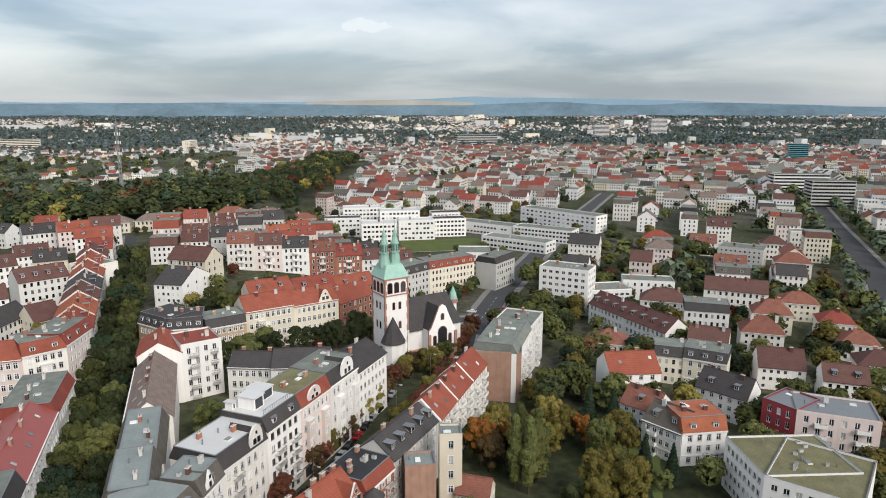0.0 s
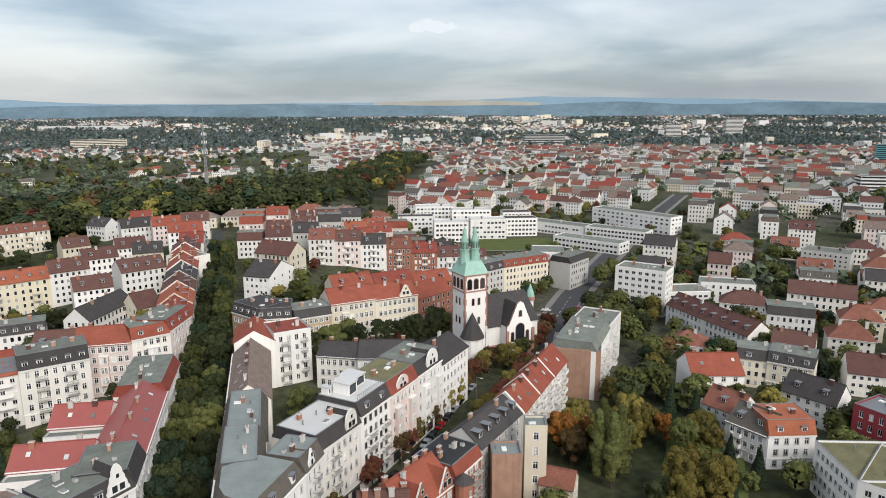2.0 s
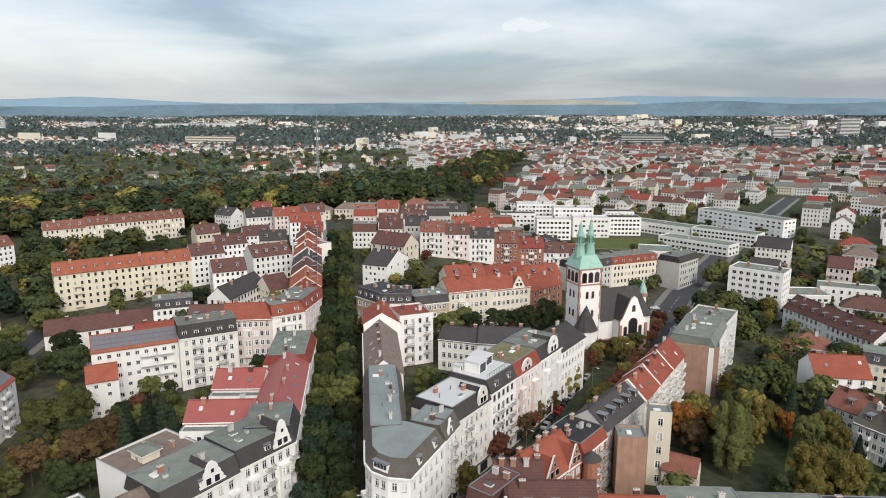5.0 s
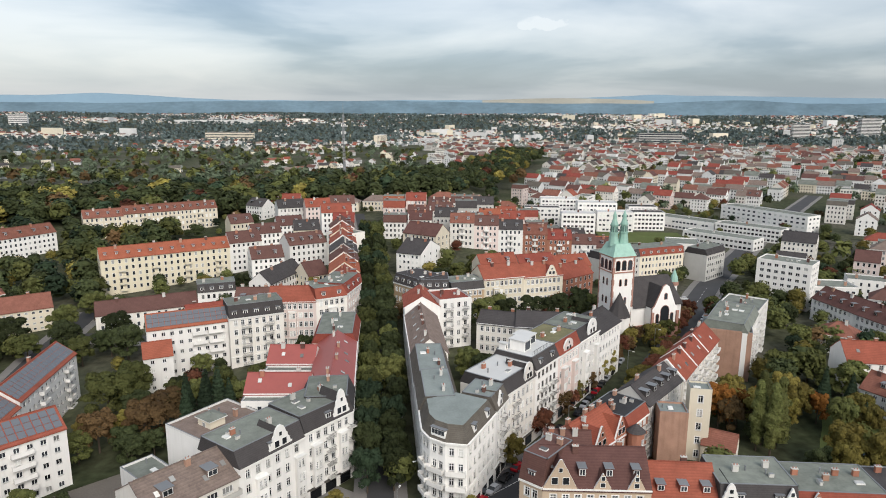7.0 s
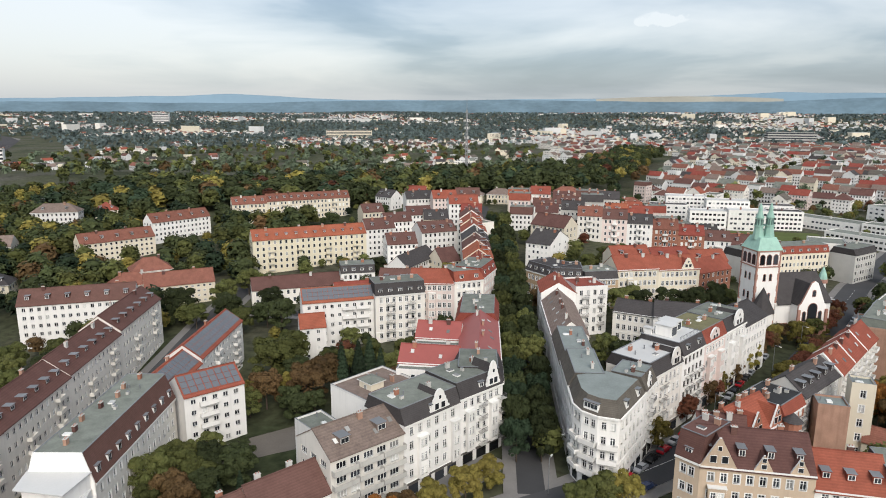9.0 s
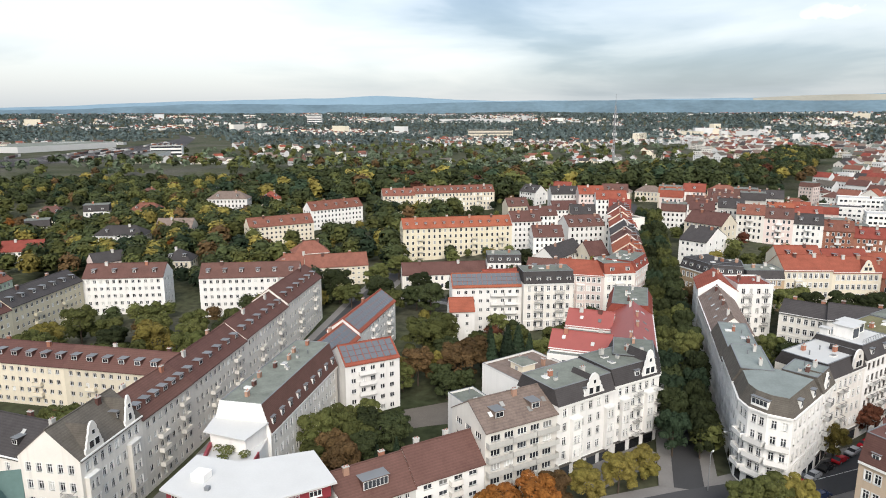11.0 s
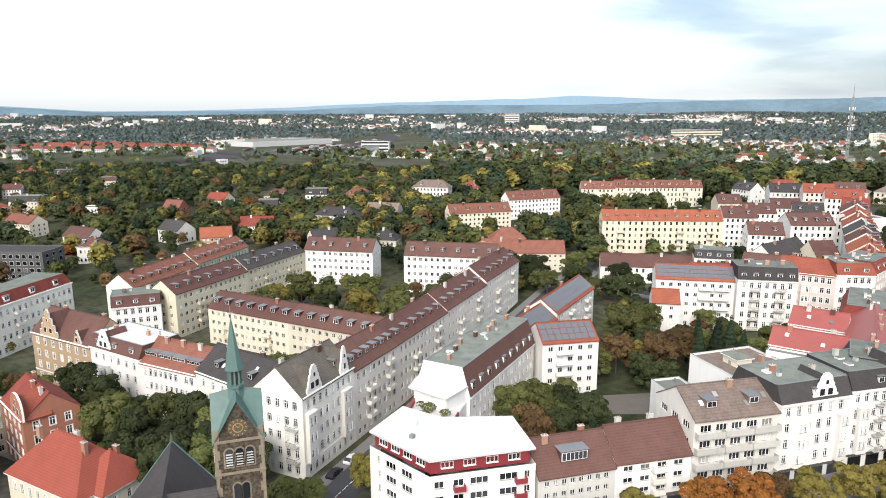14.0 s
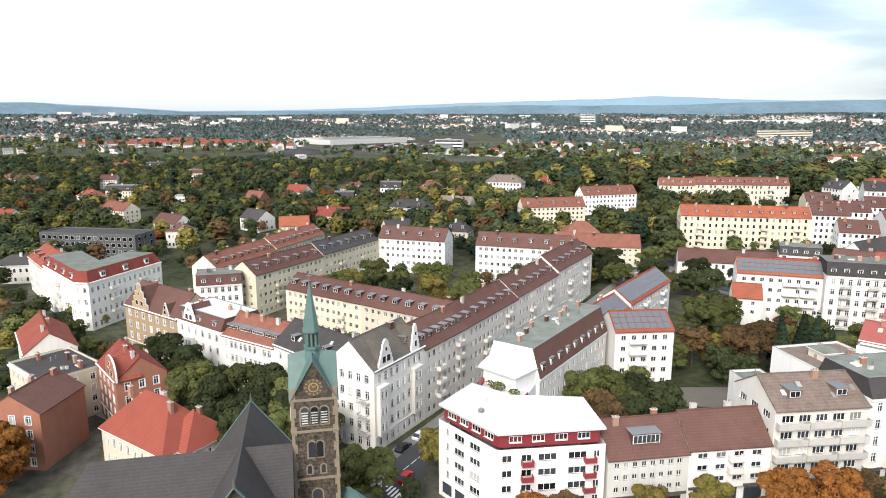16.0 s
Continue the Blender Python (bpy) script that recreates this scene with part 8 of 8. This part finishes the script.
def town():
    """Town houses in rows along the street grid, nearer ones as things of their own."""
    r = random.Random(5)
    made = 0
    trees = []
    boxes = []
    for i in range(-8, 34):
        for j in range(-18, 30):
            bx, by = 190 + 0.63 * i * 62 + 0.776 * j * 84, 260 + 0.776 * i * 62 - 0.63 * j * 84
            if by < 120 or by > 1500 or math.hypot(bx, by) > 1650 or bx < 40:
                continue
            turned = r.random() < 0.4
            vx, vy = ((0.63, 0.776) if turned else (0.776, -0.63))
            ux, uy = ((0.776, -0.63) if turned else (0.63, 0.776))
            for side in range(2):
                q = r.uniform(-8, 6)
                while q < (48 if turned else 68):
                    w = r.uniform(11, 19)
                    off = side * 30
                    x, y = bx + vx * q + ux * off, by + vy * q + uy * off
                    q += w + (r.uniform(3, 14) if r.random() < 0.35 else 0)
                    if blocked(x, y) or blocked(x + vx * w, y + vy * w):
                        continue
                    h = r.uniform(8, 15.5)
                    d = math.hypot(x, y)
                    if d < 620 and made < 135:
                        kind = r.choice(("gable", "gable", "mansard", "flat", "hip"))
                        house(x, y, x + vx * w, y + vy * w, r.uniform(11, 13), h, kind, r.choice(("white", "white", "offwhite", "cream", "white", "white", "pink", "offwhite", "offwhite")), r.choice(("r_weather", "r_weather", "r_brown", "r_red", "r_brown", "r_dark", "r_old", "r_slate", "r_old", "r_brown")), max(2, round(h / 3.2)), None, near=False, see="flr", bands=False, dormers=r.choice((0, 0, 2)), chimneys=0, label="town house in a row with a pitched roof" if kind != "flat" else "town house with a flat roof", group="town houses in rows")
                        made += 1
                    else:
                        boxes.append((x, y, math.atan2(vy, vx), w, 12, h, r.random()))
            for _ in range(10):
                x, y = bx + vx * r.uniform(0, 70) + ux * r.uniform(-10, 50), by + vy * r.uniform(0, 70) + uy * r.uniform(-10, 50)
                if not blocked(x, y) and not any(abs(x - h[0]) + abs(y - h[1]) < 11 for h in boxes[-12:]):
                    trees.append((x, y, -1.0, r.uniform(7, 13)))
            if r.random() < 0.22:
                for _ in range(14):
                    x, y = bx + vx * r.uniform(-5, 75) + ux * r.uniform(-8, 50), by + vy * r.uniform(-5, 75) + uy * r.uniform(-8, 50)
                    if not blocked(x, y):
                        trees.append((x, y, -1.0, r.uniform(9, 15)))
    return boxes, trees


def far_houses(name, boxes, label, only=None):
    """Far houses: walls, roofs and window bands, joined."""
    r = random.Random(9)
    b = Build()
    walls = [M["far_wall"], M["far_wall"], M["far_wall"], M["cream"], M["offwhite"]]
    roofs = [M["r_red"], M["r_weather"], M["r_old"], M["r_brown"], M["r_dark"], M["r_slate"], M["r_weather"], M["r_old"], M["r_grey"], M["r_brown"]]
    if only:
        roofs = [M[t] for t in only]
    for x, y, a, w, d, h, k in boxes:
        c, s = math.cos(a), math.sin(a)
        g = ground_z(x, y) - 1.0

        def p(u, v, z):
            return (x + u * c - v * s, y + u * s + v * c, g + z)

        wm, rm = r.choice(walls), r.choice(roofs)
        n = len(b.v)
        flat = k < 0.24
        b.v.extend([p(0, 0, 0), p(w, 0, 0), p(w, d, 0), p(0, d, 0), p(0, 0, h), p(w, 0, h), p(w, d, h), p(0, d, h)])
        sl = b.slot(wm)
        for q in ((0, 1, 5, 4), (1, 2, 6, 5), (2, 3, 7, 6), (3, 0, 4, 7)):
            b.f.append(tuple(n + t for t in q))
            b.m.append(sl)
        if flat:
            b.f.append((n + 4, n + 5, n + 6, n + 7))
            b.m.append(b.slot(r.choice((M["r_grey"], M["r_white"]))))
        else:
            z = h + d * 0.36
            b.v.extend([p(-0.3, d / 2, z), p(w + 0.3, d / 2, z), p(-0.3, -0.5, h - 0.3), p(w + 0.3, -0.5, h - 0.3), p(w + 0.3, d + 0.5, h - 0.3), p(-0.3, d + 0.5, h - 0.3)])
            for q, m in (((n + 10, n + 11, n + 9, n + 8), rm), ((n + 12, n + 13, n + 8, n + 9), rm), ((n + 4, n + 8, n + 7), wm), ((n + 5, n + 6, n + 9), wm)):
                b.f.append(q)
                b.m.append(b.slot(m))
        if math.hypot(x, y) < 1900:
            for fl in range(int(h / 3.1)):
                z = 1.0 + fl * 3.1
                for i in range(int(w / 2.6)):
                    u = 0.9 + i * 2.6
                    b.face([p(u, -0.05, z), p(u + 1.2, -0.05, z), p(u + 1.2, -0.05, z + 1.5), p(u, -0.05, z + 1.5)], M["glass"])
                for i in range(3):
                    v = 1.4 + i * 3.6
                    b.face([p(-0.05, v + 1.2, z), p(-0.05, v, z), p(-0.05, v, z + 1.5), p(-0.05, v + 1.2, z + 1.5)], M["glass"])
    tagged(new(name, b.mesh(name)), label, "houses", kind="stuff")


BOXES, TOWN_TREES = town()
for (x0, y0), (x1, y1) in zip(EASTROAD, EASTROAD[1:]):
    n = int(math.hypot(x1 - x0, y1 - y0) / 9)
    for i in range(n):
        for s in (-15, 15):
            dx, dy = x1 - x0, y1 - y0
            ln = math.hypot(dx, dy)
            TOWN_TREES.append((x0 + dx * i / n - s * dy / ln + rng.uniform(-3, 3), y0 + dy * i / n + s * dx / ln, -1.0, rng.uniform(8, 14)))
far_houses("far_town", BOXES, "dense red and brown roofed town in the distance")


YARD = [(-740, 520, 50), (-800, 640, 80), (-860, 760, 120), (-950, 880, 170), (-1090, 1060, 190), (-1040, 1130, 190), (-1090, 1280, 170), (-1160, 1420, 130), (-1240, 1580, 110), (-1350, 1745, 90), (-1490, 1870, 70), (-1640, 1983, 60)]


def suburbs():
    r = random.Random(77)
    boxes, trees = [], []
    for k in range(24000):
        a = r.uniform(-66, 88)
        q = 640 + (r.random() ** 0.72) * 3600
        x, y = -q * math.sin(radians(a)), q * math.cos(radians(a))
        if y < -60 or (x > 40 and q < 1600) or (x > -1150 and y < 610 + min(0, x + 160) * 0.28 and x < 60) or q > 4230:
            continue
        # clusters of houses between stretches of trees
        c = noise.noise((x * 0.0021, y * 0.0021, 4.0)) + 0.5 * noise.noise((x * 0.007, y * 0.007, 9.0))
        bias = 0.02 if a < -12 else -0.14 if a < 10 else -0.20
        if -1700 < x < -640 and 440 < y < 2000 and any(math.hypot(x - px, y - py) < pr for px, py, pr in YARD):
            continue
        if c + bias > r.uniform(-0.25, 0.35):
            if r.random() < 0.8:
                w = r.uniform(9, 16) if r.random() > 0.06 or q < 1500 else r.uniform(30, 70)
                boxes.append((x, y, r.choice((0.3, 0.9, 1.4, -0.5)) + r.uniform(-0.1, 0.1), w, 10 if w < 20 else 18, r.uniform(5, 9) if w < 20 or r.random() < 0.7 else r.uniform(14, 26), r.random() if w < 20 else 0.1))
        else:
            trees.append((x, y, ground_z(x, y) - 1.0, r.uniform(9, 16)))
            if q > 2000:
                trees.append((x + r.uniform(-30, 30), y + r.uniform(-30, 30), ground_z(x, y) - 1.0, r.uniform(9, 15)))
    return boxes, trees


SB, ST = suburbs()
ESTATE = []
for k in range(9):
    for q in range(9):
        x, y = -1010 - k * 24 - q * 9 + rng.uniform(-5, 5), 560 + q * 32 - k * 13 + rng.uniform(-5, 5)
        if not any(math.hypot(x - px, y - py) < pr + 8 for px, py, pr in YARD):
            ESTATE.append((x, y, 0.75 + rng.uniform(-0.1, 0.1), rng.uniform(11, 17), 10, rng.uniform(6, 7.5), 0.9))
far_houses("far_estate", ESTATE, "housing estate of pale houses with red roofs by the railway", ("r_red", "r_orange", "r_weather"))
SB = [b for b in SB if not (-1320 < b[0] < -960 and 440 < b[1] < 880)]
far_houses("far_suburbs", SB, "scattered white and red roofed suburbs in the distance")
TOWN_TREES = TOWN_TREES + [t for t in ST if math.hypot(t[0], t[1]) < 1500]
ST = [t for t in ST if math.hypot(t[0], t[1]) >= 1500]
joined_trees("town_trees", TOWN_TREES, 56, 1.7, split(TOWN_TREES, (("leaf_d", 1.5), ("leaf_g", 3), ("mid_tree", 5), ("leaf_b", 0.7))), "trees between the town houses in the distance")
joined_trees("far_trees", ST, 22, 2.5, split(ST, (("far_tree", 1),)), "belts of trees across the plain, leaves tinted pale blue for haze")


def landmark(x, y, w, d, h, a, mat, label, floors=0):
    g = ground_z(x, y) - 1
    root = thing("office_block", pose(x, y, g, 0, 0, a), label, "building")
    b = Build()
    b.box(0, w, 0, d, 0, h, mat, M["r_grey"])
    part("wall", b, root)
    if floors:
        s = Build()
        for k in range(floors):
            z = h * (k + 0.35) / floors
            s.box(0.5, w - 0.5, -0.12, -0.01, z, z + h / floors * 0.5, M["glass"])
            s.box(-0.12, -0.01, 0.5, d - 0.5, z, z + h / floors * 0.5, M["glass"])
        part("glazing", s, root)["kind"] = "stuff"


landmark(966, 914, 32, 22, 36, -40, surface("teal_facade", (0.10, 0.28, 0.32), 0.4, 0.06), "teal glass office tower in the distance", 11)
landmark(603, 586, 60, 18, 22, -25, M["white"], "long white office block in the distance", 6)
landmark(545, 483, 40, 18, 26, -25, M["grey"], "grey office block in the distance", 8)
landmark(1480, 2000, 55, 40, 62, -20, M["white"], "white office tower in the distance", 14)
landmark(1190, 1900, 45, 30, 50, -20, M["white"], "white office tower in the distance", 12)
landmark(640, 1700, 110, 40, 30, -10, M["grey"], "long pale hall in the distance", 5)
landmark(195, 1130, 34, 20, 26, -10, M["darkframe"], "dark office block in the distance", 0)
landmark(-1205, 1005, 235, 150, 13, 84, M["r_white"], "large white depot hall by the railway yard", 0)
landmark(-730, 800, 240, 26, 9, 118, M["white"], "long white railway shed", 0)
landmark(-835, 930, 50, 24, 24, 30, M["white"], "white block by the railway yard", 4)
landmark(-1400, 2600, 60, 40, 44, 20, M["white"], "white block far out in the plain", 6)
landmark(-900, 2900, 320, 80, 16, 10, M["r_white"], "white factory halls far out in the plain", 0)
landmark(-520, 1900, 130, 30, 26, 8, M["cream"], "cream hospital block in the distance", 6)


def rail_yard():
    """Tracks that fan out between two lines and draw together again in a far bend."""
    r = random.Random(2)
    left = [(-765, 470), (-900, 680), (-1090, 960), (-1150, 1246), (-1215, 1420), (-1370, 1745), (-1650, 1990)]
    right = [(-735, 470), (-760, 680), (-860, 960), (-985, 1200), (-1110, 1400), (-1335, 1740), (-1635, 1975)]

    def at(k, u):
        (x0, y0), (x1, y1) = left[k], right[k]
        return x0 + (x1 - x0) * u, y0 + (y1 - y0) * u

    for t in range(26):
        u = t / 25
        pts = [at(k, u) for k in range(len(left))]
        smoothed = [pts[0]]
        for p, q in zip(pts, pts[1:]):
            smoothed += [(p[0] * 0.75 + q[0] * 0.25, p[1] * 0.75 + q[1] * 0.25), (p[0] * 0.25 + q[0] * 0.75, p[1] * 0.25 + q[1] * 0.75)]
        b = Build()
        for (x0, y0), (x1, y1) in zip(smoothed, smoothed[1:]):
            n = max(1, int(math.hypot(x1 - x0, y1 - y0) / 40))
            for i in range(n):
                xa, ya, xb, yb = x0 + (x1 - x0) * i / n, y0 + (y1 - y0) * i / n, x0 + (x1 - x0) * (i + 1) / n, y0 + (y1 - y0) * (i + 1) / n
                b.face([(xa - 1.6, ya, ground_z(xa, ya) + 0.6), (xa + 1.6, ya, ground_z(xa, ya) + 0.6), (xb + 1.6, yb, ground_z(xb, yb) + 0.6), (xb - 1.6, yb, ground_z(xb, yb) + 0.6)], M["ballast"])
        tagged(new("railway_track", b.mesh("railway_track")), "railway track on dark ballast in the yard", "railway", "tracks of the yard", kind="structure")
    b = Build()
    for k in range(len(left) - 1):
        n = 8
        for i in range(n):
            w = [(at(k, 0), at(k + 1, 0)), (at(k, 1), at(k + 1, 1))]
            q = []
            for s, f in ((0, i), (1, i), (1, i + 1), (0, i + 1)):
                (x0, y0), (x1, y1) = w[s]
                x, y = x0 + (x1 - x0) * f / n, y0 + (y1 - y0) * f / n
                q.append((x, y, ground_z(x, y) + 0.35))
            b.face(q, M["yard_bed"])
    tagged(new("rail_yard", b.mesh("rail_yard")), "brown gravel bed of the railway yard", "railway", kind="structure")
    for k in range(30):
        u, i, f = r.random(), r.choice((1, 2, 2, 3)), r.uniform(0.05, 0.6)
        (x0, y0), (x1, y1) = at(i, u), at(i + 1, u)
        x, y = x0 + (x1 - x0) * f, y0 + (y1 - y0) * f
        t = Build()
        for c in range(r.randint(4, 10)):
            t.box(c * 15, c * 15 + 14, -1.5, 1.5, 0.4, r.uniform(2.6, 4.2), M[r.choice(("rail", "r_brown", "grey", "r_dark", "brick", "offwhite"))])
        ob = new("goods_train", t.mesh("goods_train"))
        ob.matrix_world = pose(x, y, ground_z(x, y) + 0.3, 0, 0, math.degrees(math.atan2(y1 - y0, x1 - x0)))
        tagged(ob, "row of goods wagons standing in the railway yard", "train", "goods trains")


rail_yard()


# ---------------------------------------------------------------- parked cars, lamps
CAR_MESH = {}


def car_paint(k):
    return (("white_car_paint", (0.75, 0.75, 0.75)), ("black_car_paint", (0.02, 0.02, 0.022)), ("silver_car_paint", (0.42, 0.43, 0.45)), ("red_car_paint", (0.45, 0.02, 0.03)), ("dark_blue_car_paint", (0.03, 0.05, 0.12)))[k]


def car(x, y, yaw, k):
    if k not in CAR_MESH:
        n, c = car_paint(k)
        m = surface(n, c, 0.25, 0.02, 0.5, 5, 0.02, 0.0, metal=0.2)
        b = Build()
        prof = [(-2.15, 0.30), (2.15, 0.30), (2.2, 0.62), (2.05, 0.80), (1.15, 0.95), (0.45, 1.42), (-1.25, 1.44), (-2.0, 0.98), (-2.2, 0.75)]
        w = 0.86
        inner = [(px, w * (0.82 if pz > 1.0 else 1.0), pz) for px, pz in prof]
        L = [(px, yy, pz) for px, yy, pz in inner]
        R = [(px, -yy, pz) for px, yy, pz in inner]
        b.face(list(reversed(L)), m)
        b.face(R, m)
        for i in range(len(prof)):
            j = (i + 1) % len(prof)
            b.face([L[i], L[j], R[j], R[i]], M["glass"] if i in (4, 6) else m)
        g = Build()
        for s in (1, -1):
            g.face([(px, s * (w * 0.9), pz) for px, pz in ((-1.7, 0.98), (0.95, 0.98), (0.4, 1.36), (-1.2, 1.38))][::-s], M["glass"])
        t = Build()
        ring = [(0.32 * math.cos(q), 0.32 * math.sin(q)) for q in np.linspace(0, 2 * math.pi, 13)[:-1]]
        t.face([(u, -0.1, v) for u, v in ring], M["rail"])
        t.face([(u, 0.1, v) for u, v in reversed(ring)], M["rail"])
        for i in range(12):
            j = (i + 1) % 12
            t.face([(ring[i][0], 0.1, ring[i][1]), (ring[j][0], 0.1, ring[j][1]), (ring[j][0], -0.1, ring[j][1]), (ring[i][0], -0.1, ring[i][1])], M["rail"])
        CAR_MESH[k] = (b.mesh("body"), g.mesh("side_glazing"), t.mesh("wheel"))
    body, win, wheel = CAR_MESH[k]
    word = car_paint(k)[0].split("_car")[0].replace("_", " ")
    root = thing("car", pose(x, y, ground_z(x, y) + 0.20, 0, 0, yaw), f"{word} car parked at the kerb of the street", "car", "parked cars")
    part("body", body, root)
    part("side_glazing", win, root)
    for wx in (-1.35, 1.35):
        for wy in (-0.8, 0.8):
            part("wheel", wheel, root, at=pose(wx, wy, 0.32))


def park(x0, y0, x1, y1, n, skip=0.2):
    yaw = math.degrees(math.atan2(y1 - y0, x1 - x0))
    for i in range(n):
        if rng.random() > skip:
            car(x0 + (x1 - x0) * i / n, y0 + (y1 - y0) * i / n, yaw + rng.choice((0, 180)) + rng.uniform(-2, 2), rng.choice((0, 1, 1, 2, 2, 3, 4)))


park(-9.5, 111, 20, 146.5, 8, 0.1)
park(24, 151, 62, 206, 12, 0.15)
park(14, 118, 56, 166, 11, 0.25)
park(88, 216, 128, 274, 8, 0.3)
park(66, 196, 80, 216, 4, 0.2)
car(-135.6, 58.5, 104, 0)
car(-136.8, 65.5, 100, 1)
car(-137.6, 72.0, 98, 0)
car(-128.0, 56.5, 108, 3)
car(-130.0, 69.0, 98, 0)
park(-139, 82, -146, 140, 9, 0.3)
for x, y, a, k in ((-86, 100, 40, 1), (-84, 104, 40, 2), (-4, 140, 90, 1), (-4, 146, 88, 1), (-1, 152, 80, 2), (118, 262, 60, 3), (108, 268, 150, 0), (114, 250, 60, 1), (-6, 108, 40, 4)):
    car(x, y, a, k)


def street_lamp(x, y, yaw):
    root = thing("street_lamp", pose(x, y, ground_z(x, y) + 0.15, 0, 0, yaw), "grey steel street lamp on a curved arm", "street lamp", "street lamps")
    b = Build()
    b.round(0, 0, 0, 8.2, 0.10, 0.07, M["steel"], 7)
    part("pole", b, root)
    a = Build()
    a.box(0, 1.6, -0.04, 0.04, 8.15, 8.25, M["steel"])
    part("arm", a, root)
    h = Build()
    h.box(1.2, 2.0, -0.16, 0.16, 8.02, 8.15, M["trim"])
    part("lamp_head", h, root)


for x, y, a in ((-27.5, 104.5, 70), (-22, 116, 200), (-132, 48, 40), (-121.5, 66, 180), (18, 140, -40), (48, 178, -40), (4, 115, 140), (66, 200, -40)):
    street_lamp(x, y, a)
